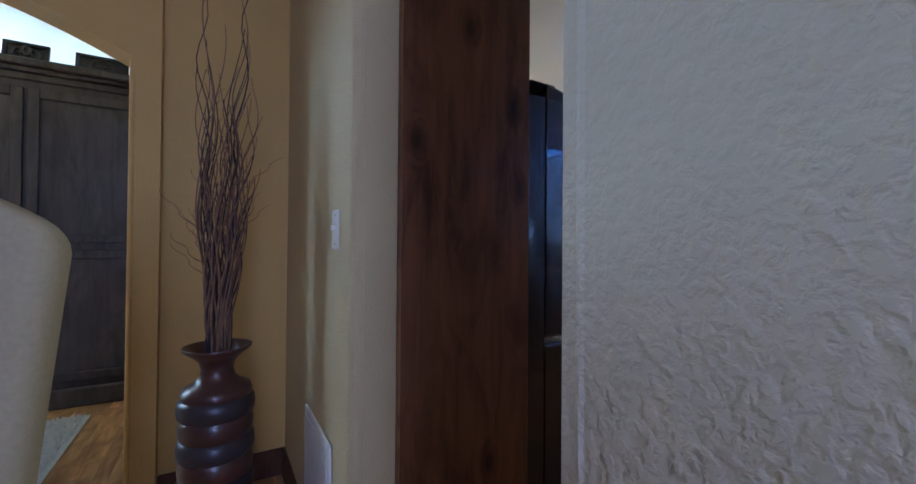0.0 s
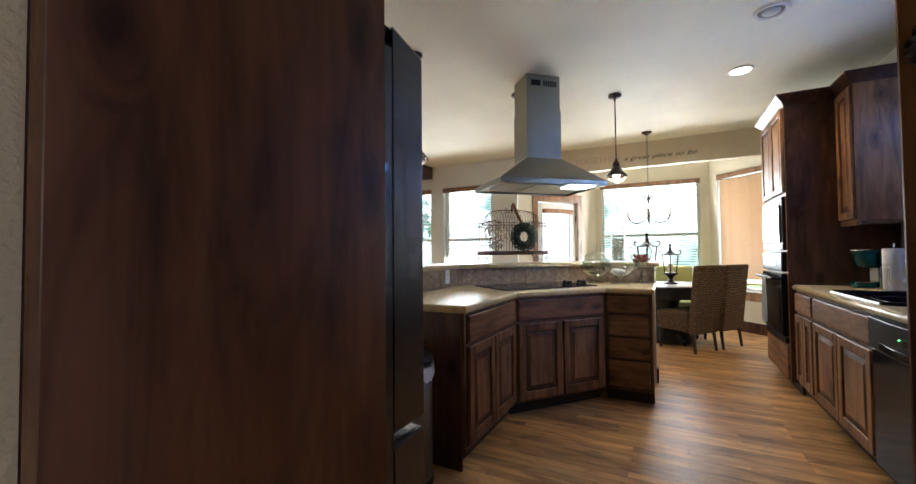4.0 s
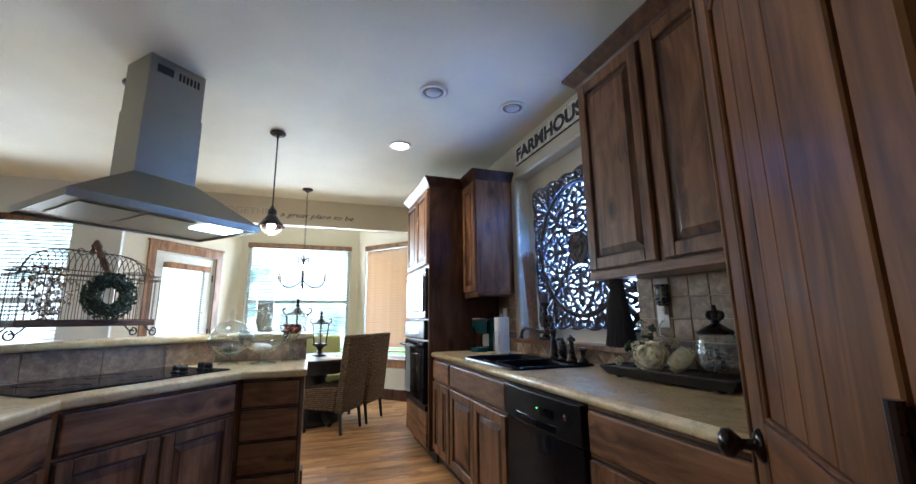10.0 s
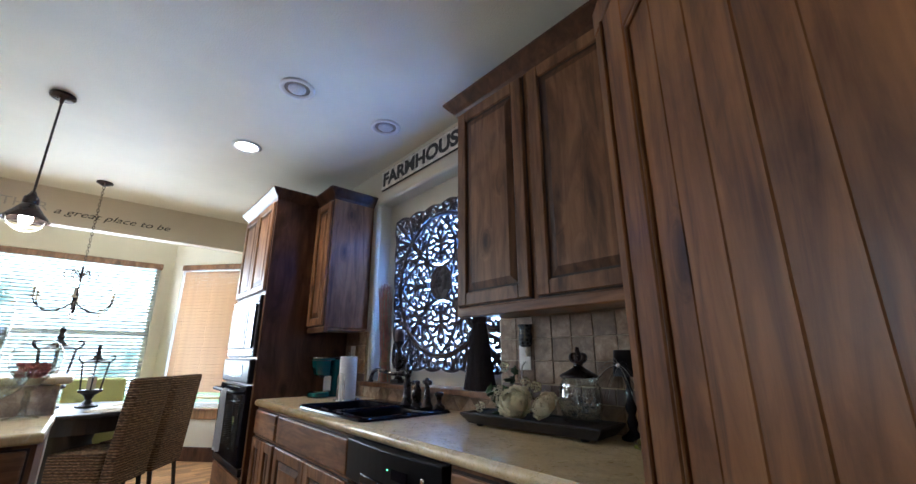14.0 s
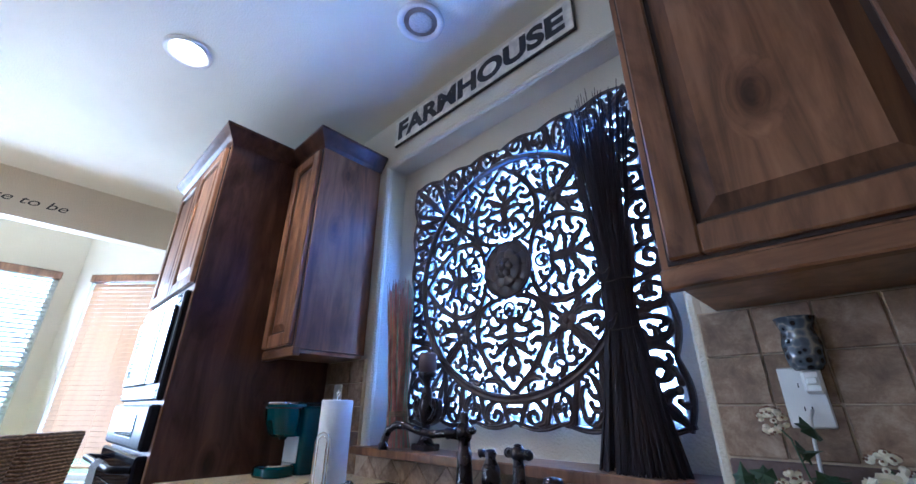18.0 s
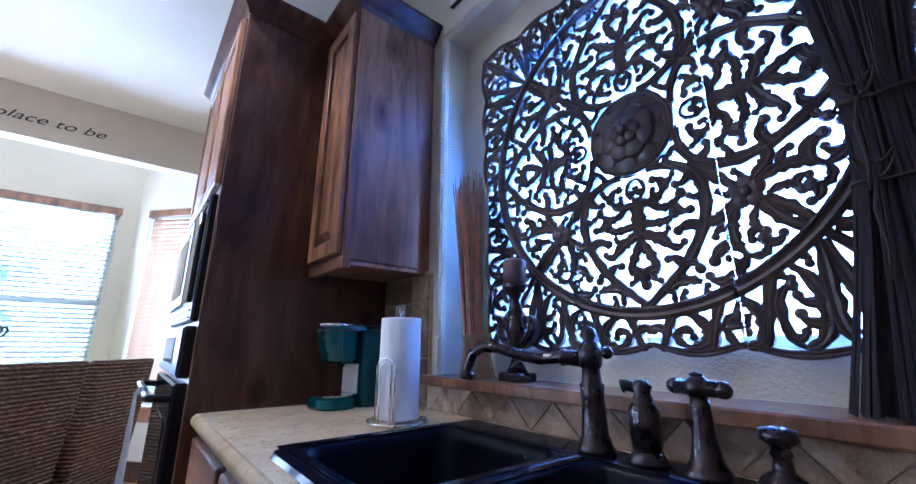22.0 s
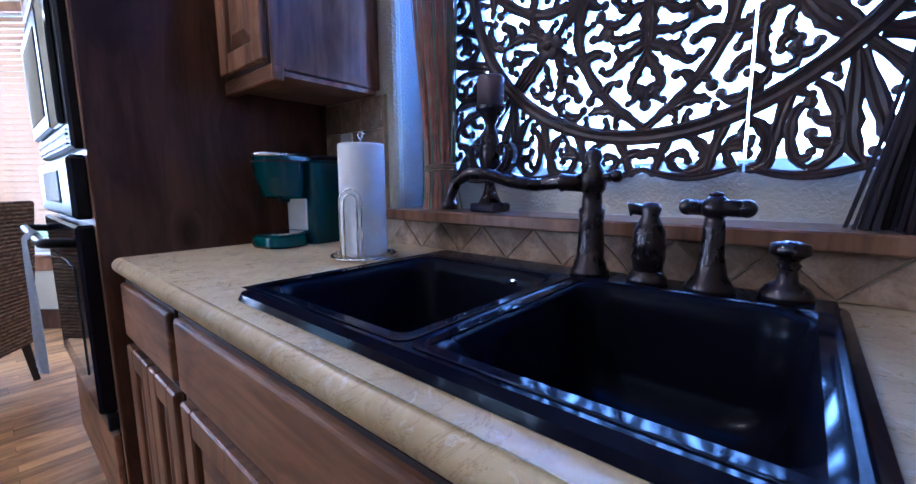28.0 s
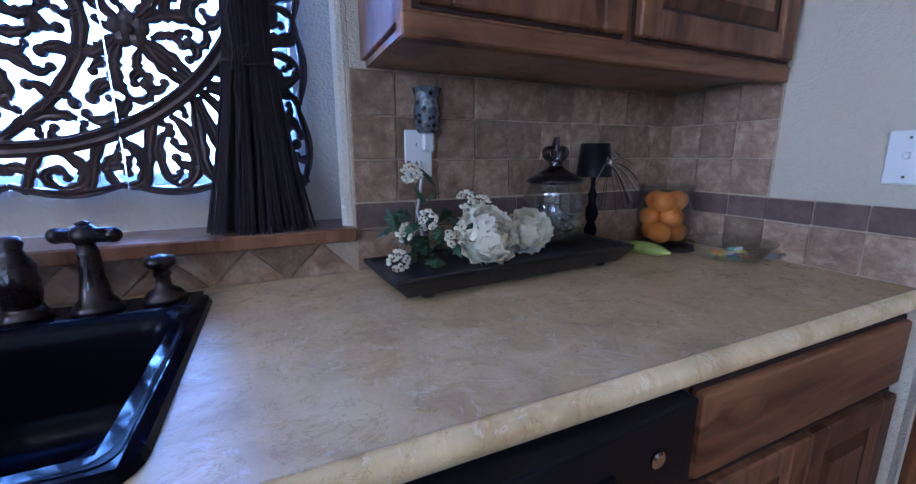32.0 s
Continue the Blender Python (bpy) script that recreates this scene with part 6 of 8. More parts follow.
for x, y, lit in ((3.52, 0.05, False), (3.54, -0.58, False), (4.48, 0.09, True)):
    downlight(x, y, lit)
spot("downlight_beam", (4.48, 0.09, CEIL - 0.03), 9, WARM, 120)


def pendant(x, y, rim):
    p = thing("pendant_lamp", pose(x, y, 0), "dark bronze pendant lamp with a caged bulb, lit", "pendant lamp", "bar pendant lamps")
    part("canopy", lathe([(0.062, CEIL - 0.001), (0.064, CEIL - 0.015), (0.055, CEIL - 0.024), (0.012, CEIL - 0.028), (0.009, CEIL - 0.06)], 24), BRONZE, p, smooth=True)
    part("rod", tube([(0, 0, rim + 0.15), (0, 0, CEIL - 0.03)], 0.006, 8), BRONZE, p)
    part("socket_cap", lathe([(0.030, rim + 0.085), (0.036, rim + 0.10), (0.034, rim + 0.135), (0.020, rim + 0.15), (0.010, rim + 0.175), (0.0, rim + 0.176)], 20), BRONZE, p, smooth=True)
    part("shade", lathe([(0.105, rim), (0.103, rim + 0.004), (0.070, rim + 0.045), (0.042, rim + 0.085), (0.030, rim + 0.098), (0.028, rim + 0.092), (0.066, rim + 0.040), (0.099, rim)], 32, close=False), BRONZE, p, "flared metal shade", smooth=True)
    part("bulb", lathe([(0.012, rim + 0.07), (0.024, rim + 0.045), (0.032, rim + 0.012), (0.026, rim - 0.016), (0.0, rim - 0.028)], 18), BULB_GLOW, p, "glowing bulb", smooth=True)
    for k in range(4):
        a = math.pi * k / 2 + 0.4
        pts = [(0.082 * math.cos(t) * math.cos(a), 0.082 * math.cos(t) * math.sin(a), rim + 0.004 - 0.072 * math.sin(t)) for t in [math.pi / 2 * i / 8 for i in range(9)]]
        part("cage_bar", tube(pts, 0.0028, 6), WHITE_PAINT, p, smooth=True)
    part("cage_ring", tube([(0.074 * math.cos(2 * math.pi * i / 24), 0.074 * math.sin(2 * math.pi * i / 24), rim - 0.026) for i in range(25)], 0.0028, 6), WHITE_PAINT, p)
    bulb("pendant_light", (x, y, rim - 0.05), 0.9, WARM, 0.03)
    return p


pendant(4.54, 1.125, 1.955)
pendant(2.888, 2.422, 1.945)
pendant(4.05, 1.975, 1.955)


def chandelier(x, y):
    c = thing("chandelier", pose(x, y, 0), "wrought iron chandelier with crystal drops, hanging on a chain", "chandelier")
    part("canopy", lathe([(0.062, CEIL - 0.001), (0.064, CEIL - 0.012), (0.03, CEIL - 0.030), (0.008, CEIL - 0.045)], 24), BRONZE, c, smooth=True)
    zt = 1.98
    own = bmesh.new()
    n = int((CEIL - 0.04 - zt) / 0.028)
    for k in range(n):
        z = CEIL - 0.055 - k * 0.028
        flat = k % 2
        pts = [((0.009 * math.cos(t) if flat else 0), (0 if flat else 0.009 * math.cos(t)), z + 0.019 * math.sin(t)) for t in [2 * math.pi * i / 10 for i in range(11)]]
        tube(pts, 0.0022, 5, own, caps=False)
    part("chain", own, IRON, c)
    part("stem", lathe([(0.006, 1.56), (0.016, 1.59), (0.008, 1.64), (0.018, 1.72), (0.007, 1.80), (0.012, 1.90), (0.005, 1.98)], 12), IRON, c, smooth=True)
    for k in range(6):
        a = 2 * math.pi * k / 6
        prof = bez((0.01, 1.66), (0.11, 1.54), (0.26, 1.56), (0.285, 1.67), 12)
        part("arm", tube([(r * math.cos(a), r * math.sin(a), z) for r, z in prof], 0.005, 6), IRON, c, smooth=True)
        part("candle_sleeve", lathe([(0.020, 1.67), (0.022, 1.68), (0.009, 1.685), (0.009, 1.75), (0, 1.75)], 10, m=Matrix.Translation((0.285 * math.cos(a), 0.285 * math.sin(a), 0))), CREAM_CANDLE, c)
        part("candle_bulb", lathe([(0.006, 1.75), (0.012, 1.77), (0.008, 1.795), (0, 1.81)], 10, m=Matrix.Translation((0.285 * math.cos(a), 0.285 * math.sin(a), 0))), BULB_GLOW, c, smooth=True)
        sc = bez((0.012, 1.88), (0.07, 1.98), (0.14, 1.92), (0.10, 1.86), 10)
        part("scroll", tube([(r * math.cos(a + 0.5), r * math.sin(a + 0.5), z) for r, z in sc], 0.004, 6), IRON, c, smooth=True)
        for r, z in ((0.15, 1.555), (0.265, 1.575), (0.205, 1.55), (0.10, 1.80)):
            part("crystal_drop", lathe([(0, -0.030), (0.008, -0.016), (0.006, -0.004), (0.0, 0.002)], 6, m=Matrix.Translation((r * math.cos(a), r * math.sin(a), z - 0.005))), CRYSTAL, c)
    part("crystal_ball", ball(0.026, (0, 0, 1.54), None, 10, 8), CRYSTAL, c)
    return c


chandelier(6.08, 0.90)
bulb("chandelier_light", (6.08, 0.90, 1.90), 2, WARM, 0.12)

# ---- lettering ----
def words(name, text, m, size, mat, depth=0.001, width=None, shear=0.0, parent=None, bold=0.0):
    """Built-in font, turned into a mesh; local x along the line, z up, y out of the wall."""
    cu = bpy.data.curves.new(name, "FONT")
    cu.body, cu.size, cu.extrude, cu.shear = text, size, depth, shear
    cu.align_x, cu.offset = "LEFT", bold
    tmp = bpy.data.objects.new(name, cu)
    scene.collection.objects.link(tmp)
    dg = bpy.context.evaluated_depsgraph_get()
    me = bpy.data.meshes.new_from_object(tmp.evaluated_get(dg))
    bpy.data.objects.remove(tmp)
    me.transform(Matrix.Rotation(radians(90), 4, "X"))
    if width:
        xs = [v.co.x for v in me.vertices]
        me.transform(Matrix.Diagonal((width / (max(xs) - min(xs)), 1, 1, 1)) @ Matrix.Translation((-min(xs), 0, 0)))
    me.materials.clear()
    me.materials.append(mat)
    ob = new(name, me)
    ob.matrix_world = m
    ob.parent = parent
    return ob


sign = thing("farmhouse_sign", pose(4.115, -0.918, 2.56, 0, 0, 180), "weathered white wooden sign lettered FARMHOUSE in black", "sign")
part("board", box(0, -0.022, 0, 1.13, 0.0, 0.165, 0.004), plain("distressed_white", (0.66, 0.63, 0.56), 0.7, vary=0.35, scale=16, relief=0.3), sign)
part("edge", box(-0.004, -0.018, -0.004, 1.134, -0.001, 0.169, 0.003), BLACK_WOOD, sign, "worn dark edges")
words("lettering", "FARMHOUSE", pose(0.035, -0.0235, 0.028), 0.155, INK, 0.001, 1.06, parent=sign, bold=0.0065)
mt = words("wall_motto", "TOGETHER", pose(FX - 0.003, 1.93, 2.535, 0, 0, -90), 0.115, GREY_INK, 0.0006, 0.66)
tagged(mt, "pale grey painted capitals reading TOGETHER", "lettering")
mt = words("wall_motto", "a great place to be", pose(FX - 0.003, 1.225, 2.525, 0, 0, -90), 0.085, INK, 0.0006, 0.92, 0.35)
tagged(mt, "black script lettering reading a great place to be", "lettering")

# ---- entry: crosses, board, vase ----
def flat_shape(outline, depth, bevel=0.004):
    """A plate cut to an outline in xz, its face towards +y."""
    bm = bmesh.new()
    vs = [bm.verts.new((x, 0, z)) for x, z in outline]
    f = bm.faces.new(vs)
    r = bmesh.ops.extrude_face_region(bm, geom=[f])
    top = [v for v in r["geom"] if isinstance(v, bmesh.types.BMVert)]
    for v in top:
        v.co.y += depth
    bmesh.ops.recalc_face_normals(bm, faces=bm.faces[:])
    edges = [e for e in bm.edges if all(v.co.y > depth * 0.9 for v in e.verts)]
    bmesh.ops.bevel(bm, geom=edges, offset=bevel, segments=2, affect="EDGES")
    return bm


def petal_arm(length, width, neck):
    pts = []
    for i in range(13):
        t = i / 12
        w = neck + (width - neck) * math.sin(math.pi * min(1, t * 1.02)) ** 1.1 * (0.55 + 0.45 * t)
        pts.append((w / 2, t * length))
    return pts + [(-x, z) for x, z in reversed(pts)]


WALLY = 0.316


def ornate_cross(x, z_top, z_bot, span, z_arm, label):
    """A cast cross with a fluted shaft and fine scrolled ends, hung flat on the wall."""
    c = thing("wall_cross", pose(x, WALLY, 0), label, "cross", "wall crosses")
    n = 12
    out = [(0.0145 + 0.005 * math.cos(2 * math.pi * i / n), z_bot + 0.085 + (z_top - z_bot - 0.15) * i / n) for i in range(n + 1)]
    part("shaft", flat_shape(out + [(-a, b) for a, b in reversed(out)], 0.018, 0.005), PEWTER, c)
    part("rib", box(-0.005, 0.016, z_bot + 0.10, 0.005, 0.024, z_top - 0.08, 0.002), PEWTER, c)
    part("crossbar", box(-span / 2 + 0.055, 0.0035, z_arm - 0.014, span / 2 - 0.055, 0.0185, z_arm + 0.014, 0.005), PEWTER, c)
    part("bar_rib", box(-span / 2 + 0.06, 0.0165, z_arm - 0.005, span / 2 - 0.06, 0.0235, z_arm + 0.005, 0.002), PEWTER, c)

    def tip(cx, cz, a, s, nm):
        for flip in (1, -1):
            for p0, w, bead in ((bez((0.0, -0.012), (0.028, -0.020), (0.046, -0.004), (0.036, 0.014), 10), 0.012, 0.007),
                                (bez((0.036, 0.014), (0.026, 0.022), (0.016, 0.014), (0.022, 0.004), 8), 0.008, 0.005),
                                (bez((0.004, 0.004), (0.030, 0.022), (0.050, 0.040), (0.038, 0.064), 10), 0.012, 0.006),
                                (bez((0.038, 0.064), (0.028, 0.072), (0.018, 0.060), (0.026, 0.050), 8), 0.008, 0.005),
                                (bez((0.002, 0.034), (0.022, 0.052), (0.032, 0.082), (0.016, 0.100), 10), 0.011, 0.005),
                                (bez((0.0, 0.010), (0.009, 0.050), (0.008, 0.086), (0.0, 0.118), 10), 0.010, 0.006)):
                q = [(px * flip * s, pz * s) for px, pz in p0]
                bm = bmesh.new()
                ribbon(bm, turned(q, a, cx, cz), swell(len(q), w * s, 0.5), 0.003, 0.016 + w * 0.4, 0.006)
                bmesh.ops.recalc_face_normals(bm, faces=bm.faces[:])
                e_ = turned([q[-1]], a, cx, cz)[0]
                ball(bead * s, (e_[0], 0.017, e_[1]), bm, 9, 6)
                part(nm, bm, PEWTER, c, "scrolled leaf")
        back = [(0.017 * s * math.cos(t) * (1.0 + 0.35 * math.sin(t)), (0.035 + 0.062 * math.sin(t)) * s) for t in [2 * math.pi * i / 20 for i in range(20)]]
        part("boss", flat_shape(turned(back, a, cx, cz), 0.009, 0.003), PEWTER, c)

    tip(0, z_top - 0.085, 0, 0.74, "top_end")
    tip(0, z_bot + 0.125, math.pi, 1.08, "foot_end")
    tip(span / 2 - 0.072, z_arm, -math.pi / 2, 0.70, "arm_end")
    tip(-span / 2 + 0.072, z_arm, math.pi / 2, 0.70, "arm_end")
    return c


ornate_cross(0.985, 1.672, 1.247, 0.335, 1.515, "dark pewter wall cross with scrolled leaf ends")


def petal_cross(x, z, top, foot, arm):
    c = thing("wall_cross", pose(x, WALLY, z), "dark embossed metal wall cross with petal-shaped arms", "cross", "wall crosses")
    for nm, a, l, w in (("top_arm", 0, top, 0.084), ("side_arm", math.pi / 2, arm, 0.080), ("side_arm", -math.pi / 2, arm, 0.080), ("foot_arm", math.pi, foot, 0.116)):
        bm = flat_shape(turned(petal_arm(l, w, 0.030), a), 0.010, 0.004)
        limb = part(nm, bm, PEWTER, c)
        edge = petal_arm(l * 0.95, w * 0.86, 0.018)
        rel = bmesh.new()
        ribbon(rel, turned([(x0, z0 + l * 0.02) for x0, z0 in edge], a), [0.0038] * len(edge), 0.007, 0.0065, 0.001)
        part("rim", rel, PEWTER, limb)
        for s in (1, -1):
            for t0, t1, k in ((0.22, 0.48, 0.50), (0.46, 0.72, 0.58), (0.68, 0.88, 0.42)):
                hw = w * k * 0.62
                q = bez((0.003 * s, l * t0), (hw * s, l * t0), (hw * s, l * t1), (0.010 * s, l * (t1 - 0.03)), 9)
                rel = bmesh.new()
                ribbon(rel, turned(q, a), swell(len(q), 0.0034, 0.6), 0.007, 0.0055, 0.001)
                e_ = turned([q[-1]], a)[0]
                ball(0.0042, (e_[0], 0.011, e_[1]), rel, 8, 5)
                part("embossed_scroll", rel, PEWTER, limb)
        bm = ball(0.010, (0, 0, 0), None, 10, 8)
        bm.transform(Matrix.Translation((-math.sin(a) * (l + 0.006), 0.009, math.cos(a) * (l + 0.006))))
        part("finial", bm, PEWTER, c)
        for sd in (-1, 1):
            part("finial", ball(0.0075, (-math.sin(a) * (l - 0.003) + math.cos(a) * 0.012 * sd, 0.009, math.cos(a) * (l - 0.003) + math.sin(a) * 0.012 * sd), None, 8, 6), PEWTER, c)
    for k in range(8):
        a = 2 * math.pi * k / 8
        part("rosette_petal", ball(0.009, (0.016 * math.cos(a), 0.013, 0.016 * math.sin(a)), None, 8, 6, (1, 0.6, 1)), PEWTER, c)
    part("rosette_eye", ball(0.009, (0, 0.015, 0), None, 10, 8), PEWTER, c)
    return c


petal_cross(0.604, 1.470, 0.092, 0.176, 0.112)


def plate_cross(x, z_bot):
    c = thing("wall_cross", pose(x, WALLY, z_bot), "tall bronze wall cross with a beaded rim and scrolled foot", "cross", "wall crosses")
    part("plate", box(-0.035, 0.004, 0.10, 0.035, 0.016, 0.55, 0.004), plain("worn_bronze", (0.075, 0.055, 0.042), 0.4, 0.6, vary=0.5, scale=24), c)
    part("cross_plate", box(-0.16, 0.0045, 0.36, 0.16, 0.0155, 0.43, 0.004), PEWTER, c)
    for s in (-1, 1):
        own = tube([(s * 0.040, 0.014, 0.10), (s * 0.043, 0.016, 0.35)], 0.008, 8)
        for k in range(4):
            ball(0.014, (s * 0.043, 0.018, 0.12 + 0.075 * k), own, 8, 6, (1, 0.8, 1.5))
        part("bead_rim", own, PEWTER, c, smooth=True)
    for s in (1, -1):
        for p0, w in ((bez((0, 0.105), (0.040, 0.10), (0.046, 0.064), (0.018, 0.060)), 0.016), (bez((0.0, 0.072), (0.028, 0.062), (0.052, 0.036), (0.040, 0.012)), 0.018), (bez((0.040, 0.012), (0.028, 0.002), (0.012, 0.010), (0.0, 0.028)), 0.014), (bez((0, 0.10), (0.010, 0.08), (0.010, 0.045), (0, 0.018)), 0.015)):
            bm = bmesh.new()
            ribbon(bm, [(x0 * s, z0) for x0, z0 in p0], swell(len(p0), w, 0.5), 0.003, 0.022, 0.008)
            bmesh.ops.recalc_face_normals(bm, faces=bm.faces[:])
            part("foot_scroll", bm, PEWTER, c)
    return c


plate_cross(0.788, 1.548)
ornate_cross(1.005, 2.30, 1.872, 0.30, 2.16, "small dark pewter wall cross hung high")

bd = thing("memo_board", pose(0.947, WALLY, 0), "black framed magnet board with children's drawings clipped on", "memo board")
BW, BZ0, BZ1 = -0.50, 0.62, 1.243
for nm, b in (("frame_stile", (-0.035, 0.003, BZ0, 0, 0.045, BZ1)), ("frame_stile", (BW, 0.003, BZ0, BW + 0.035, 0.045, BZ1)), ("frame_rail", (BW + 0.035, 0.003, BZ1 - 0.035, -0.035, 0.0445, BZ1)), ("frame_rail", (BW + 0.035, 0.003, BZ0, -0.035, 0.0445, BZ0 + 0.035))):
    part(nm, box(*b, 0.004), BLACK_WOOD, bd)
part("board", box(BW + 0.03, 0.003, BZ0 + 0.03, -0.03, 0.010, BZ1 - 0.03), BLACK_SATIN, bd)


def sheet(x0, x1, z0, z1, strokes, label):
    bm = bmesh.new()
    n = 8
    rows = []
    for i in range(n + 1):
        rows.append([bm.verts.new((x0 + (x1 - x0) * j / n, 0.0165 + 0.004 * math.sin(j * 0.9 + i * 0.3), z1 - (z1 - z0) * i / n)) for j in range(n + 1)])
    for a, b in zip(rows, rows[1:]):
        for j in range(n):
            bm.faces.new((a[j], a[j + 1], b[j + 1], b[j]))
    d = solid("drawing", bm, PAPER, label, "drawing", "children's drawings")
    d.matrix_world = pose(0.947, WALLY, 0)
    for pts, w, mat in strokes:
        own = bmesh.new()
        ribbon(own, pts, [w] * len(pts), 0.0209, 0.0006, 0.0)
        part("crayon_stroke", own, mat, d)
    return d


st1 = [(bez((-0.07, 1.08 - 0.055 * k), (-0.13, 1.075 - 0.055 * k), (-0.22, 1.05 - 0.055 * k), (-0.28, 1.0 - 0.055 * k)), 0.0016, RED_INK) for k in range(6)]
st1.append((bez((-0.048, 1.11), (-0.055, 1.08), (-0.05, 1.02), (-0.055, 0.9)), 0.016, BLUE_INK))
sheet(-0.33, -0.036, 0.70, 1.128, st1, "white paper drawing with curved red crayon lines")
st2 = []
for k in range(10):
    a = 2 * math.pi * k / 10
    c0 = (-0.40, 0.98)
    st2.append(([(c0[0] + 0.04 * math.cos(a), c0[1] + 0.04 * math.sin(a)), (c0[0] + 0.058 * math.cos(a), c0[1] + 0.12 * math.sin(a))], 0.010, (BLUE_INK, YELLOW_INK, GREEN_INK)[k % 3]))
st2.append(([(-0.432, 0.98), (-0.368, 0.985)], 0.075, RED_INK))
sheet(-0.462, -0.342, 0.78, 1.118, st2, "bright child's drawing of a red flower with blue and green rays")
for x, z, mt in ((-0.185, 1.128, AVOCADO), (-0.405, 1.13, TRIM_WOOD)):
    cl = thing("magnet_clip", pose(0.947 + x, WALLY + 0.022, z), "small square magnet clip holding a drawing", "magnet", "magnet clips")
    part("plate", box(-0.016, 0, -0.018, 0.016, 0.010, 0.018, 0.004), mt, cl)
    part("stud", lathe([(0.005, 0.010), (0.005, 0.014), (0, 0.015)], 10, m=pose(0, 0, 0, -90)), CHROME, cl)


def light_switch(m, label, single=True):
    s = thing("light_switch", m, label, "light switch", "wall plates")
    part("plate", box(-0.036, -0.006, -0.058, 0.036, 0, 0.058, 0.003), WHITE_PLASTIC, s)
    part("toggle", box(-0.005, -0.018, -0.004, 0.005, -0.005, 0.012, 0.002), WHITE_PLASTIC, s)
    for z in (-0.042, 0.042):
        part("screw", lathe([(0.003, 0), (0.003, 0.001), (0, 0.0015)], 8, m=pose(0, -0.006, z, 90)), CHROME, s)
    return s


light_switch(pose(0.2545, 1.305, 1.172, 0, 0, -90), "white toggle light switch on the beige wall end")
light_switch(pose(1.7005, -0.315, 1.193, 0, 0, 90), "white dimmer switch plate beside the counter")


def outlet(m, label, double=False, upright=True):
    o = thing("power_outlet", m, label, "power outlet", "wall plates")
    w, h = (0.036, 0.058) if upright else (0.058, 0.036)
    part("plate", box(-w, -0.006, -h, w, 0, h, 0.003), WHITE_PLASTIC, o)
    for s in (-1, 1):
        q = (0, s * 0.022) if upright else (s * 0.022, 0)
        part("socket", lathe([(0.016, 0), (0.016, 0.0015), (0, 0.002)], 16, m=pose(q[0], -0.006, q[1], 90)), WHITE_PLASTIC, o)
        for d in (-0.006, 0.006):
            part("slot", box(q[0] + d - 0.001, -0.0085, q[1] - 0.004, q[0] + d + 0.001, -0.0076, q[1] + 0.004), BLACK_SATIN, o)
    return o


outlet(pose(2.62, -0.898, 1.205, 0, 0, 180), "white wall outlet with a plugged-in wax warmer")
outlet(pose(4.42, -0.898, 1.232, 0, 0, 180), "white wall outlet behind the paper towels")
outlet(pose(2.50, 2.353, 1.000), "white outlet set sideways in the peninsula backsplash", upright=False)
outlet(pose(3.26, 2.353, 1.005), "beige outlet in the peninsula backsplash")
def pierced_glaze():
    """Blue-grey glazed ceramic pierced with dark round holes and pale spots."""
    m, t, b = material("blue_grey_glaze", 0.22)
    mp = coords(t)
    v = node(t, "ShaderNodeTexVoronoi", Scale=62.0, Randomness=0.75)
    t.links.new(mp.outputs[0], v.inputs["Vector"])
    r = ramp(t, v.outputs["Distance"], ((0.30, (0.012, 0.011, 0.012)), (0.38, (0.075, 0.085, 0.095)), (0.60, (0.10, 0.115, 0.13)), (0.80, (0.30, 0.27, 0.22))))
    t.links.new(r.outputs[0], b.inputs["Base Color"])
    bump(t, b, v.outputs["Distance"], 0.7, 0.004)
    return m


wm = thing("wax_warmer", pose(2.60, -0.880, 1.285), "blue-grey pierced ceramic plug-in wax warmer", "wax warmer")
part("cup", lathe([(0.022, -0.03), (0.030, -0.02), (0.034, 0.02), (0.028, 0.05), (0.036, 0.075), (0.033, 0.075), (0.024, 0.05)], 20), pierced_glaze(), wm, smooth=True)
part("plug", box(-0.016, -0.016, -0.075, 0.016, 0.012, -0.03, 0.005), WHITE_PLASTIC, wm)
part("rocker", box(-0.008, 0.012, -0.058, 0.008, 0.017, -0.045, 0.001), WHITE_PLASTIC, wm)
solid("lamp_cord", tube([(2.615, -0.885, 1.18), (2.62, -0.868, 1.165), (2.625, -0.87, 1.12), (2.63, -0.885, 1.06), (2.62, -0.87, 0.985), (2.60, -0.85, 0.93)], 0.0035, 6), WHITE_PLASTIC, "white lamp cord hanging from the outlet", "cord", smooth=True)

vent = thing("floor_vent", pose(0.2548, 1.52, 0.36, 0, 0, -90), "white louvred return-air grille low on the wall", "vent")
part("frame", box(-0.19, -0.010, -0.17, 0.19, 0.0, 0.17, 0.004), WHITE_PLASTIC, vent)
for k in range(22):
    part("slat", box(-0.165, -0.014, -0.148 + 0.0135 * k, 0.165, -0.008, -0.141 + 0.0135 * k), WHITE_PLASTIC, vent)

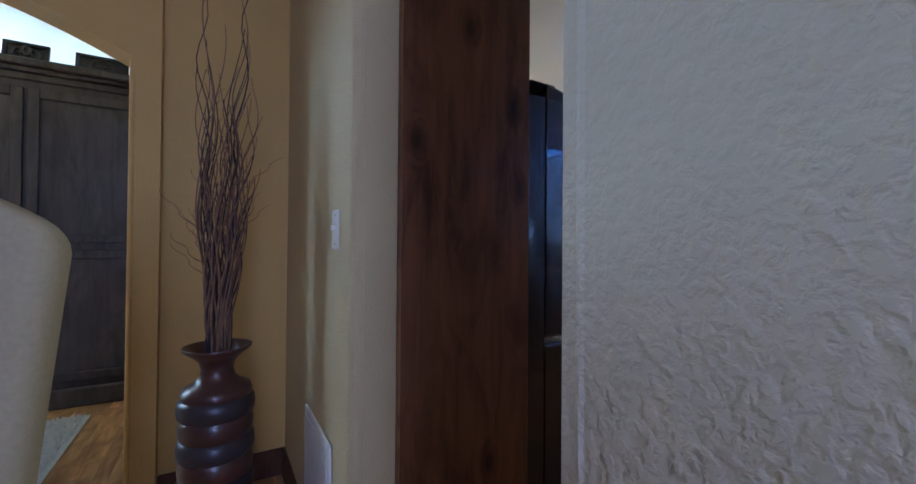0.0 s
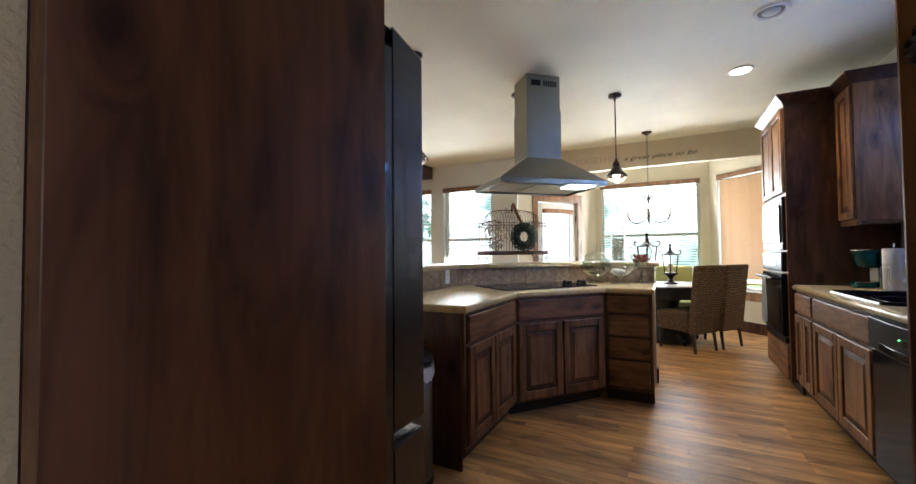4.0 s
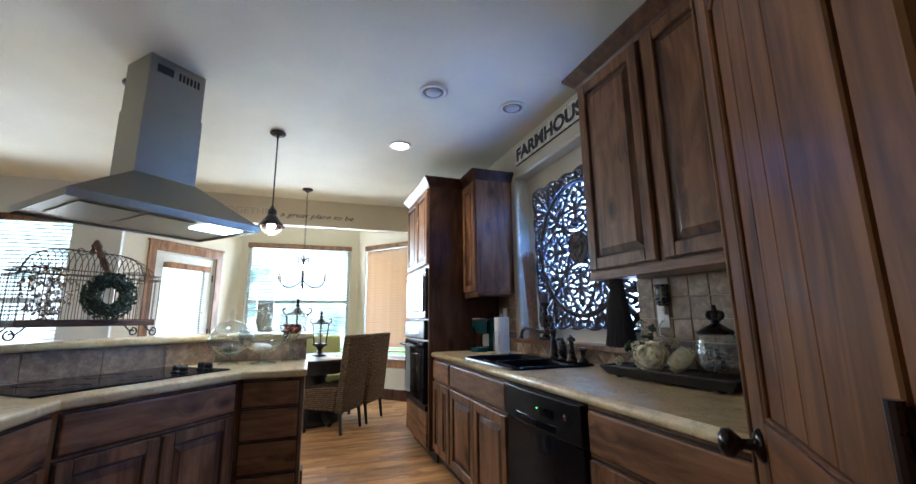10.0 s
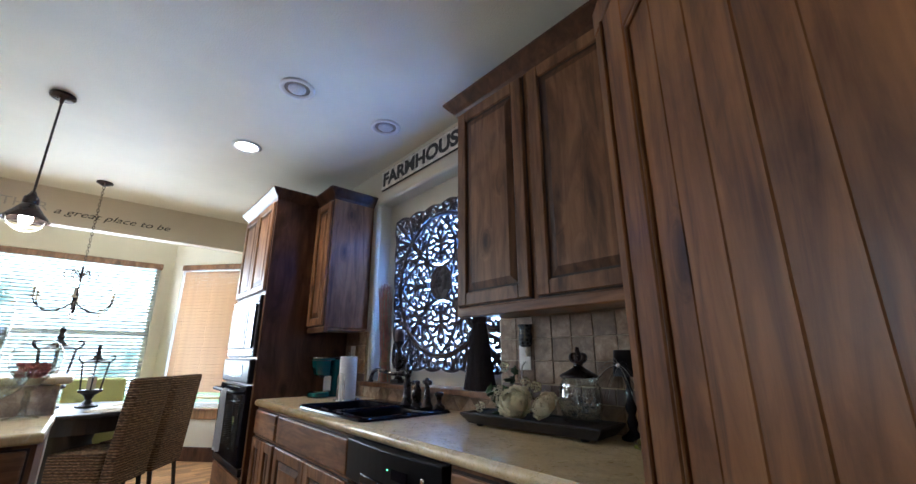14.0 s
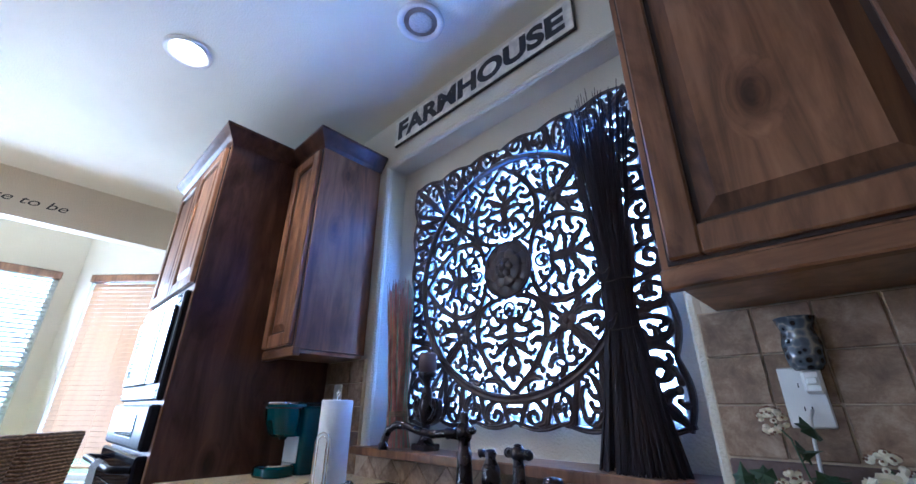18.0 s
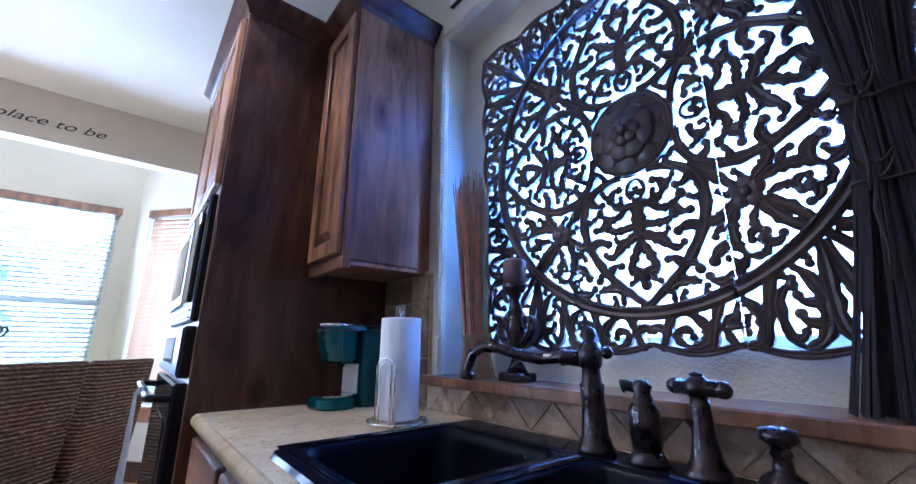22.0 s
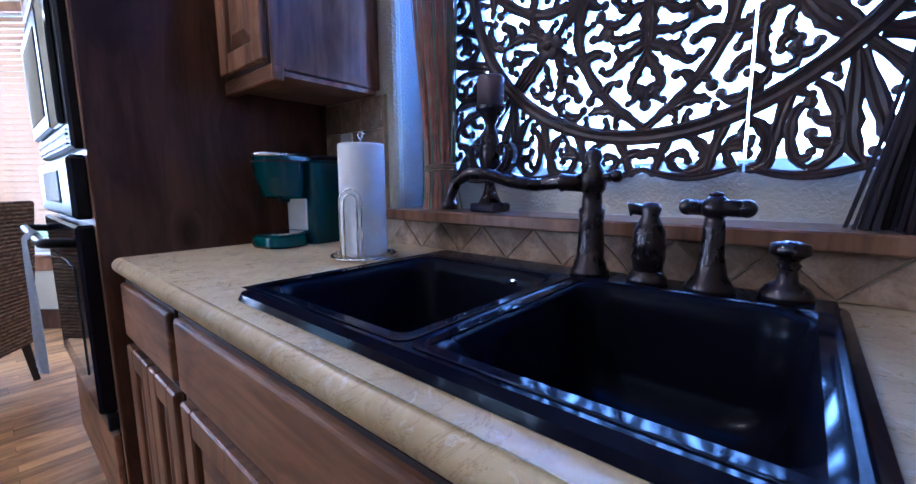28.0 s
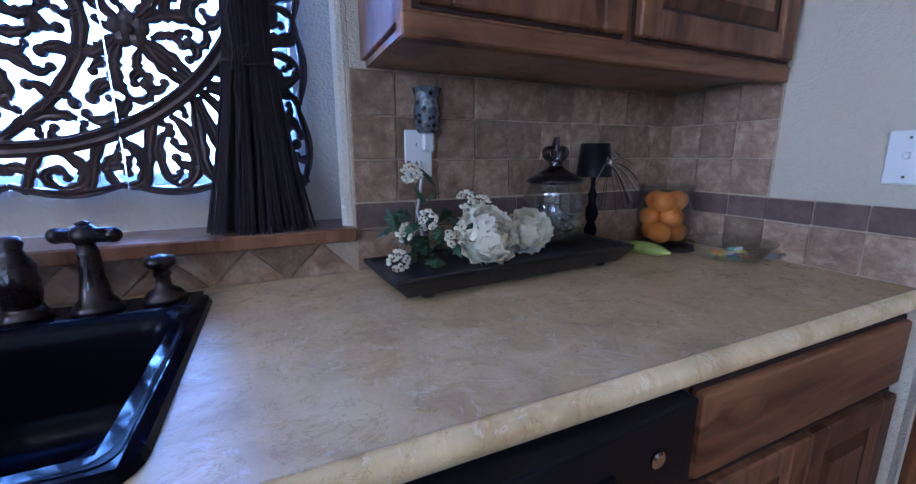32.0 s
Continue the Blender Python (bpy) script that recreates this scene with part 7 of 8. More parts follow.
vase = thing("floor_vase", pose(-0.04, 1.76, 0), "tall red-brown clay floor vase with dark bands", "vase")
part("body", lathe([(0.100, 0), (0.110, 0.02), (0.113, 0.06)], 36), CLAY_DARK, vase, smooth=True)
for k in range(8):
    a, b = 0.06 + 0.0675 * k, 0.06 + 0.0675 * (k + 1)
    out = 0.118 if k % 2 else 0.113
    part("band", lathe([(0.108, a), (out, a + 0.010), (out + 0.003, (a + b) / 2), (out, b - 0.010), (0.108, b)], 36, close=False), CLAY_DARK if k % 2 else CLAY_RED, vase, smooth=True)
part("shoulder", lathe([(0.108, 0.60), (0.112, 0.612), (0.104, 0.632), (0.072, 0.648), (0.055, 0.668), (0.050, 0.695), (0.058, 0.722), (0.084, 0.745), (0.106, 0.762), (0.108, 0.772), (0.098, 0.770), (0.058, 0.737), (0.044, 0.69), (0.046, 0.62)], 36, close=False), CLAY_RED, vase, "flared clay neck and lip", smooth=True)

branches = thing("dried_branches", pose(-0.04, 1.76, 0), "bundle of curly dried willow branches in the vase", "dried branches")
rnd = random.Random(11)
for k in range(60):
    a = rnd.uniform(0, 2 * math.pi)
    h = rnd.choice((1.35, 1.5, 1.6, 1.75)) + rnd.uniform(-0.12, 0.16)
    if k < 4:
        h = 2.05 + 0.08 * k
    lean = rnd.uniform(0.005, 0.075)
    ph, fr_ = rnd.uniform(0, 6), rnd.uniform(9, 18)
    n = 26
    pts = []
    for i in range(n + 1):
        t = i / n
        z = 0.66 + (h - 0.66) * t
        w = 0.016 * t + 0.006
        pts.append((0.026 * math.cos(a) + 0.02 * t * t + lean * t ** 1.3 * math.cos(a) + w * math.sin(fr_ * z + ph), 0.030 * math.sin(a) + lean * t ** 1.3 * math.sin(a) + w * math.cos(fr_ * 0.8 * z + ph), z))
    part("branch", tube(pts, 0.003, 5, taper=[0.0048 * (1 - 0.75 * i / n) for i in range(n + 1)]), TWIG if k % 3 else TWIG_DARK, branches, smooth=True)
    if k % 2 == 0:
        i0 = rnd.randrange(10, 20)
        p0 = Vector(pts[i0])
        d = Vector((rnd.uniform(-1, 1), rnd.uniform(-1, 1), 0.9)).normalized()
        q = [p0 + d * 0.022 * i + Vector((0.008 * math.sin(i * 1.7), 0.008 * math.cos(i * 1.3), 0)) for i in range(9)]
        part("twig", tube(q, 0.0018, 4, taper=[0.002 * (1 - 0.08 * i) for i in range(9)]), TWIG, branches)

# room beyond the arch
ar = thing("armoire", pose(-2.47, 3.86, 0), "large dark grey-brown panelled wooden armoire", "armoire")
AW = 2.02
part("body", box(0, 0, 0.12, AW, 0.6, 2.22, 0.004), ARMOIRE_WOOD, ar)
part("plinth", box(-0.03, -0.03, 0.0, AW + 0.03, 0.6, 0.13, 0.01), ARMOIRE_WOOD, ar)
for k, (o, z0, z1) in enumerate(((0.02, 2.20, 2.25), (0.05, 2.25, 2.28), (0.08, 2.28, 2.33))):
    part("cornice", box(-o, -o, z0, AW + o, 0.6, z1, 0.008), ARMOIRE_WOOD, ar)
for k in range(3):
    x0 = 0.06 + k * 0.64
    for z0, z1 in ((0.18, 1.08), (1.13, 2.15)):
        d = part("door_panel", box(x0 + 0.05, -0.004, z0 + 0.05, x0 + 0.57, 0.0, z1 - 0.05), ARMOIRE_WOOD, ar)
        fr2 = box(x0, -0.022, z0, x0 + 0.06, 0, z1, 0.004)
        box(x0 + 0.56, -0.022, z0, x0 + 0.62, 0, z1, 0.004, bm=fr2)
        box(x0 + 0.06, -0.0215, z0, x0 + 0.56, 0, z0 + 0.06, 0.004, bm=fr2)
        box(x0 + 0.06, -0.0215, z1 - 0.06, x0 + 0.56, 0, z1, 0.004, bm=fr2)
        part("door_frame", fr2, ARMOIRE_WOOD, ar)
part("latch", box(1.93, -0.034, 1.02, 1.99, -0.02, 1.10, 0.004), IRON, ar, "iron latch plate")
for k, w in enumerate((0.23, 0.23, 0.235, 0.30)):
    x0 = -2.05 + k * 0.37
    pl = thing("carved_plaque", pose(x0, 4.0, 2.332, -8), "dark carved scrollwork plaque standing on the armoire", "plaque", "carved plaques")
    for nm, b in (("frame_bar", (0, 0, 0, w, 0.02, 0.025)), ("frame_bar", (0, 0, 0.155, w, 0.02, 0.18)), ("frame_bar", (0, 0, 0.025, 0.025, 0.02, 0.155)), ("frame_bar", (w - 0.025, 0, 0.025, w, 0.02, 0.155))):
        part(nm, box(*b, 0.003), BLACK_WOOD, pl)
    part("back", box(0.01, 0.012, 0.01, w - 0.01, 0.018, 0.17), BLACK_WOOD, pl)
    bm = bmesh.new()
    for s in (1, -1):
        for p0, wd in ((bez((0, -0.05), (0.05, -0.05), (0.09, 0.0), (0.05, 0.04)), 0.016), (bez((0.05, 0.04), (0.02, 0.06), (0.01, 0.02), (0.03, 0.01)), 0.014), (bez((0, 0.0), (0.02, 0.02), (0.03, 0.05), (0, 0.06)), 0.014)):
            ribbon(bm, [(w / 2 + x1 * s, 0.09 + z1) for x1, z1 in p0], [wd] * len(p0), -0.004, 0.012, 0.003)
    part("scrollwork", bm, ARMOIRE_WOOD, pl)

rnd = random.Random(21)
verts, faces = [], []
for i in range(52):
    for j in range(40):
        x, y = -2.3 + i * 0.03 + rnd.uniform(-0.01, 0.01), 2.42 + j * 0.03 + rnd.uniform(-0.01, 0.01)
        k = len(verts)
        dx, dy = rnd.uniform(-0.02, 0.02), rnd.uniform(-0.02, 0.02)
        verts += [(x - 0.014, y - 0.012, 0.006), (x + 0.014, y - 0.008, 0.006), (x, y + 0.015, 0.006), (x + dx, y + dy, 0.034 + rnd.uniform(-0.006, 0.006))]
        faces += [(k, k + 1, k + 3), (k + 1, k + 2, k + 3), (k + 2, k, k + 3)]
me = bpy.data.meshes.new("shag_rug")
me.from_pydata(verts, [], faces)
me.materials.append(RUG)
rg = tagged(new("shag_rug", me), "white shaggy rug on the wooden floor", "rug")
part("backing", box(-2.32, 2.40, 0.001, -0.74, 3.61, 0.008), RUG, rg)

# upholstered chair near the start
ch = thing("upholstered_chair", pose(-0.505, 1.02, 0, 0, 0, 180), "beige upholstered dining chair with a tall sloping back", "chair")


def soft_box(x0, y0, z0, x1, y1, z1, r):
    return box(x0, y0, z0, x1, y1, z1, r, seg=4)


bm = soft_box(-0.27, -0.055, 0.46, 0.27, 0.055, 1.14, 0.035)
for k in range(-5, 6):
    bmesh.ops.bisect_plane(bm, geom=bm.verts[:] + bm.edges[:] + bm.faces[:], plane_co=(0.042 * k, 0, 0), plane_no=(1, 0, 0))
for v_ in bm.verts:
    t = max(0, (v_.co.z - 0.46) / 0.67)
    v_.co.x *= 0.66 + 0.34 * t
    v_.co.y += 0.10 * t
    if v_.co.z > 1.0:
        v_.co.z += 0.10 * (1 - (v_.co.x / 0.27) ** 2)
part("backrest", bm, FABRIC_BEIGE, ch, smooth=True)
part("seat", soft_box(-0.25, -0.50, 0.36, 0.25, 0.03, 0.49, 0.035), FABRIC_BEIGE, ch, smooth=True)
for x in (-0.21, 0.21):
    for y in (-0.45, 0.0):
        part("leg", box(x - 0.022, y - 0.022, 0, x + 0.022, y + 0.022, 0.37, 0.004), BLACK_WOOD, ch)

# ---- dining nook ----
def woven_chair(m):
    c = thing("woven_chair", m, "tall woven seagrass dining chair with dark legs", "chair", "chairs round the table")
    bm = box(-0.225, -0.045, 0.12, 0.225, 0.045, 1.035, 0.022, seg=3)
    for v_ in bm.verts:
        t = max(0, (v_.co.z - 0.45) / 0.6)
        v_.co.y += 0.085 * t * t + 0.01 * t
        if v_.co.z < 0.4:
            v_.co.z += 0.10
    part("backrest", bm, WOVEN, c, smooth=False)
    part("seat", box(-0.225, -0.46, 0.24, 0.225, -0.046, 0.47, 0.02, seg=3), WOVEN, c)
    for x in (-0.19, 0.19):
        for y in (-0.42, 0.0):
            part("leg", tube([(x, y, 0.25), (x * 1.03, y + (0.03 if y == 0 else -0.01), 0)], 0.02, 4, taper=[0.027, 0.020]), BLACK_WOOD, c)
    return c


wc = woven_chair(pose(5.92, 0.33, 0, 0, 0, 143))
copy_thing(wc, pose(6.32, 0.02, 0, 0, 0, 145))


def tub_chair(m):
    c = thing("green_armchair", m, "lime green upholstered dining chair with a rolled back", "chair", "green chairs at the table")
    bm = box(-0.26, -0.05, 0.45, 0.26, 0.05, 0.98, 0.04, seg=4)
    for v_ in bm.verts:
        t = max(0, (v_.co.z - 0.45) / 0.53)
        v_.co.y += 0.07 * t
        v_.co.y -= 0.10 * (v_.co.x / 0.26) ** 2
    part("backrest", bm, FABRIC_GREEN, c, smooth=True)
    part("seat", box(-0.25, -0.48, 0.36, 0.25, 0.02, 0.48, 0.035, seg=3), FABRIC_GREEN, c, smooth=True)
    for x in (-0.2, 0.2):
        for y in (-0.43, -0.01):
            part("leg", box(x - 0.018, y - 0.018, 0, x + 0.018, y + 0.018, 0.37, 0.003), BLACK_WOOD, c)
    return c


gc = tub_chair(pose(7.42, 0.62, 0, 0, 0, -85))
copy_thing(gc, pose(6.62, 1.58, 0, 0, 0, -5))

tb = thing("dining_table", pose(6.50, 0.72, 0), "round black-stained pedestal dining table", "table")
part("tabletop", lathe([(0.0, 0.725), (0.60, 0.725), (0.62, 0.735), (0.62, 0.752), (0.61, 0.76), (0, 0.76)], 48), BLACK_WOOD, tb)
part("apron", lathe([(0.54, 0.60), (0.54, 0.725)], 40, close=False), BLACK_WOOD, tb)
part("pedestal", lathe([(0.32, 0.0), (0.34, 0.06), (0.24, 0.12), (0.16, 0.20), (0.20, 0.34), (0.15, 0.48), (0.18, 0.60), (0.26, 0.66), (0.28, 0.725)], 28), BLACK_WOOD, tb, smooth=True)
for k in range(4):
    a = math.pi / 2 * k + 0.5
    part("foot", tube([(0.1 * math.cos(a), 0.1 * math.sin(a), 0.12), (0.30 * math.cos(a), 0.30 * math.sin(a), 0.07), (0.42 * math.cos(a), 0.42 * math.sin(a), 0.03)], 0.03, 8, taper=[0.045, 0.035, 0.03]), BLACK_WOOD, tb)
for x, y in ((6.10, 0.50), (6.55, 0.30)):
    solid("place_mat", lathe([(0.17, 0), (0.172, 0.003), (0.165, 0.005), (0, 0.005)], 32, m=Matrix.Translation((x, y, 0.761))), FABRIC_BEIGE, "round woven straw place mat on the table", "place mat", "place mats")


def lantern(m, s, label):
    l = thing("lantern", m, label, "lantern", "table lanterns")
    part("foot", lathe([(0.060, 0), (0.062, 0.01), (0.030, 0.025), (0.018, 0.05), (0.030, 0.075), (0.050, 0.09)], 8), IRON, l)
    part("base_plate", lathe([(0.050, 0.09), (0.075, 0.10), (0.075, 0.112), (0.0, 0.114)], 6), IRON, l)
    for k in range(6):
        a = math.pi / 3 * k
        part("post", tube([(0.060 * math.cos(a), 0.060 * math.sin(a), 0.11), (0.082 * math.cos(a), 0.082 * math.sin(a), 0.29)], 0.005, 5), IRON, l)
        q = bez((0.082, 0.29), (0.125, 0.31), (0.115, 0.35), (0.085, 0.33), 8)
        part("scroll", tube([(r * math.cos(a), r * math.sin(a), z) for r, z in q], 0.0045, 5), IRON, l)
    part("roof", lathe([(0.084, 0.29), (0.086, 0.297), (0.040, 0.312), (0.014, 0.340), (0.018, 0.355), (0.010, 0.370), (0.012, 0.385), (0.016, 0.395), (0.0, 0.41)], 6), IRON, l)
    part("candle", lathe([(0.025, 0.114), (0.025, 0.20), (0.0, 0.202)], 14), CREAM_CANDLE, l)
    l.scale = (s, s, s)
    return l


lantern(pose(6.52, 0.66, 0.762), 1.35, "dark iron lantern with a candle on the dining table")
lantern(pose(6.60, 0.95, 0.762), 1.75, "taller dark iron lantern with scrolls on the dining table")

# ---- bar and peninsula things ----
def glass_vessel(name, m, profile, label, category, wall_t=0.003):
    t = thing(name, m, label, category, "glass jars on the counter")
    outer = list(profile)
    inner = [(max(0.0005, r - wall_t), z + (wall_t if i == 0 else 0)) for i, (r, z) in enumerate(profile)]
    part("bowl", lathe(outer + [p for p in reversed(inner)], 28, close=False), GLASS, t, smooth=True)
    return t


def pebbles(parent, mat, n, r, z0, z1, size, seed, name="filling"):
    rnd = random.Random(seed)
    bm = bmesh.new()
    for _ in range(n):
        a, q = rnd.uniform(0, 6.283), r * math.sqrt(rnd.random())
        ball(size * rnd.uniform(0.7, 1.2), (q * math.cos(a), q * math.sin(a), rnd.uniform(z0, z1)), bm, 7, 5, (1, 1, rnd.uniform(0.6, 1)))
    return part(name, bm, mat, parent, smooth=True)


jar = glass_vessel("apothecary_jar", pose(4.60, 1.13, 1.109), [(0.060, 0), (0.064, 0.005), (0.066, 0.012), (0.067, 0.30), (0.064, 0.335), (0.056, 0.350)], "tall glass jar half full of cream filling", "jar")
pebbles(jar, CREAM_CANDLE, 260, 0.054, 0.012, 0.225, 0.010, 3)
part("lid", lathe([(0.060, 0.351), (0.064, 0.362), (0.060, 0.392), (0.038, 0.430), (0.012, 0.450), (0.008, 0.462), (0.020, 0.482), (0.018, 0.498), (0.006, 0.512), (0.010, 0.525), (0.0, 0.540)], 28), GLASS, jar, "tall domed glass lid with a finial", smooth=True)
jar = glass_vessel("apothecary_jar", pose(4.25, 0.905, 0.916), [(0.062, 0), (0.066, 0.006), (0.018, 0.020), (0.012, 0.060), (0.017, 0.085), (0.012, 0.125), (0.036, 0.155), (0.092, 0.235), (0.103, 0.295), (0.086, 0.335)], "stemmed glass jar of red potpourri", "jar")
pebbles(jar, POTPOURRI, 130, 0.056, 0.200, 0.258, 0.013, 5)
part("lid", lathe([(0.088, 0.335), (0.074, 0.356), (0.028, 0.382), (0.008, 0.396), (0.016, 0.414), (0.0, 0.434)], 28), GLASS, jar, "pointed glass lid", smooth=True)
jar = glass_vessel("glass_bowl", pose(4.14, 1.07, 0.916), [(0.078, 0), (0.082, 0.006), (0.022, 0.022), (0.016, 0.040), (0.026, 0.052), (0.016, 0.066), (0.070, 0.088), (0.146, 0.140), (0.168, 0.195), (0.158, 0.225)], "wide footed glass bowl with white stones", "bowl")
pebbles(jar, WHITE_PLASTIC, 7, 0.05, 0.112, 0.120, 0.028, 7, "white_stone")
jar = glass_vessel("glass_bowl", pose(4.20, 1.29, 0.916), [(0.062, 0), (0.066, 0.006), (0.018, 0.022), (0.014, 0.050), (0.066, 0.072), (0.128, 0.120), (0.140, 0.172), (0.116, 0.215)], "footed glass candy jar with a domed lid", "jar")
part("lid", lathe([(0.119, 0.215), (0.108, 0.242), (0.070, 0.274), (0.022, 0.292), (0.008, 0.305), (0.022, 0.322), (0.018, 0.338), (0.006, 0.348), (0.009, 0.358), (0, 0.368)], 28), GLASS, jar, "domed glass lid with a finial", smooth=True)
pebbles(jar, BOX_LEAF, 10, 0.05, 0.088, 0.100, 0.018, 9, "pinecone")

# bird cage with a wreath, on the raised bar
CAGE = pose(3.99, 2.03, 1.109, 0, 0, -45)
cg = thing("bird_cage", CAGE, "wide rusty wire bird cage on scrolled feet", "bird cage")
CL, CD, CH = 0.32, 0.13, 0.25
part("tray", box(-CL, -CD, 0.075, CL, CD, 0.108, 0.006), BEAM_WOOD, cg, "brown wooden tray")
for sx in (-1, 1):
    for sy in (-1, 1):
        q = [(r, z) for r, z in spiral(0.0, 0.0, 0.028, 0.008, 90, -330, 16)]
        pts = [(sx * (CL - 0.05 + 0.05 * i / 6), sy * (CD - 0.02), 0.075 - 0.055 * i / 6) for i in range(5)] + [(sx * (CL + 0.0 + x1), sy * (CD - 0.02), 0.034 + z1) for x1, z1 in q]
        part("foot", tube(pts, 0.0045, 6), IRON, cg, smooth=True)


def hoop(z):
    return [(CL * c0, CD * s0, z) for c0, s0 in ((-1, -1), (1, -1), (1, 1), (-1, 1), (-1, -1))]


for z in (0.11, CH + 0.10, CH + 0.13):
    part("hoop", tube(hoop(z), 0.0032, 5), RUST, cg)
n = 22
for k in range(n + 1):
    x = -CL + 2 * CL * k / n
    for sy in (-1, 1):
        top = 0.36 + 0.150 * max(0.0, 1 - (x / CL) ** 4) ** 0.5
        pts = [(x, sy * CD, 0.108), (x, sy * CD, 0.36)] + [(x * (1 - 0.06 * math.sin(t)), sy * CD * math.cos(t), 0.36 + (top - 0.36) * math.sin(t)) for t in [math.pi / 2 * i / 6 for i in range(1, 7)]]
        part("wire", tube(pts, 0.0023, 4), RUST, cg)
for k in range(7):
    y = -CD + 2 * CD * k / 6
    for sx in (-1, 1):
        part("wire", tube([(sx * CL, y, 0.108), (sx * CL, y, 0.36)] + [(sx * CL * math.cos(t), y * (1 - 0.6 * math.sin(t)), 0.36 + 0.06 * math.sin(t)) for t in (0.3, 0.6, 0.9)], 0.0016, 4), RUST, cg)
part("ridge", tube([(x0 * CL * 0.94, 0, 0.36 + 0.150 * max(0.0, 1 - x0 ** 4) ** 0.5) for x0 in [-1 + i / 8 for i in range(17)]], 0.004, 6), RUST, cg)
part("finial", lathe([(0.006, 0.49), (0.016, 0.51), (0.006, 0.53), (0.010, 0.55), (0, 0.57)], 10), RUST, cg)
for s in (-1, 1):
    part("finial_scroll", tube([(s * (0.05 + x1), 0, 0.51 + z1) for x1, z1 in spiral(0, 0, 0.028, 0.008, 200, 560, 14)], 0.003, 5), RUST, cg)
rb = thing("burlap_ribbon", CAGE, "brown twisted ribbon from the cage top to the wreath", "ribbon")
bm = bmesh.new()
for i in range(12):
    t = i / 11
    ball(0.020, (0.01 + 0.03 * t, -CD * t - 0.012, 0.56 - 0.20 * t), bm, 8, 6, (0.9 + 0.3 * math.sin(i * 2), 0.5, 1.2))
part("ribbon", bm, TWIG, rb, smooth=True)

wr = thing("boxwood_wreath", CAGE @ pose(0.045, -CD - 0.035, 0.245), "dark green boxwood wreath hung on the bird cage", "wreath")
part("ring", tube([(0.092 * math.cos(2 * math.pi * i / 32), 0, 0.092 * math.sin(2 * math.pi * i / 32)) for i in range(33)], 0.022, 8), TWIG_DARK, wr)
rnd = random.Random(8)
verts, faces = [], []
for _ in range(2200):
    a, b, r = rnd.uniform(0, 6.283), rnd.uniform(0, 6.283), 0.030 + 0.016 * rnd.random()
    c0 = Vector(((0.092 + r * math.cos(b)) * math.cos(a), r * math.sin(b) * 0.9, (0.092 + r * math.cos(b)) * math.sin(a)))
    d = Vector((rnd.uniform(-1, 1), rnd.uniform(-1, 1), rnd.uniform(-1, 1))).normalized() * 0.009
    e = d.cross(Vector((rnd.uniform(-1, 1), 1, rnd.uniform(-1, 1)))).normalized() * 0.005
    k = len(verts)
    verts += [c0 - d, c0 + e, c0 + d, c0 - e]
    faces.append((k, k + 1, k + 2, k + 3))
me = bpy.data.meshes.new("leaves")
me.from_pydata([tuple(x) for x in verts], [], faces)
me.materials.append(BOX_LEAF)
lv = new("leaves", me)
lv.parent = wr

# crystal candelabra inside the cage
cd = thing("crystal_ornament", CAGE @ pose(-0.17, 0, 0.109), "small crystal bead ornament inside the bird cage", "ornament")
part("stem", lathe([(0.04, 0), (0.008, 0.02), (0.006, 0.22), (0, 0.23)], 10), CHROME, cd)
rnd = random.Random(5)
bm = bmesh.new()
for _ in range(320):
    a, q, z = rnd.uniform(0, 6.28), 0.125 * math.sqrt(rnd.random()), rnd.uniform(0.03, 0.30)
    q *= 0.45 + 0.55 * math.sin(math.pi * (z - 0.02) / 0.30)
    ball(rnd.uniform(0.005, 0.010), (q * math.cos(a), q * math.sin(a) * 0.85, z), bm, 6, 4)
tagged(part("beads", bm, CHROME, cd), kind="stuff")

# cookbook stand at the fridge end of the bar
bk = thing("cookbook", pose(2.60, 2.70, 1.109, 0, 0, -64), "open picture cookbook leaning on a clear stand", "book")
own = box(-0.15, 0, 0, 0.15, 0.012, 0.36, 0.003)
own.transform(pose(0, 0, 0.012, -18))
part("cover", own, BLACK_SATIN, bk)
own = box(-0.145, -0.004, 0.004, 0.145, 0.0, 0.355)
own.transform(pose(0, 0, 0.012, -18))
part("page", own, PAPER, bk)
own = box(-0.14, -0.006, 0.01, 0.14, -0.0045, 0.16)
own.transform(pose(0, 0, 0.012, -18))
part("picture", own, stone("food_picture", (0.10, 0.05, 0.03), (0.30, 0.18, 0.11), (0.5, 0.4, 0.3), 0.4, 20, (1, 1)), bk)
own = box(-0.16, -0.06, 0, 0.16, 0.10, 0.008, 0.003)
part("stand", own, GLASS, bk)

# ---- counter things ----
def rounded_stack(rings, n=6):
    """A closed body lofted through rounded rectangles (x0, y0, x1, y1, r, z)."""
    bm = bmesh.new()
    rows = loft(bm, [[(x, y, z) for x, y in ring_outline(x0, y0, x1, y1, r, n)] for x0, y0, x1, y1, r, z in rings])
    bm.faces.new(list(reversed(rows[0])))
    bm.faces.new(rows[-1])
    return bm


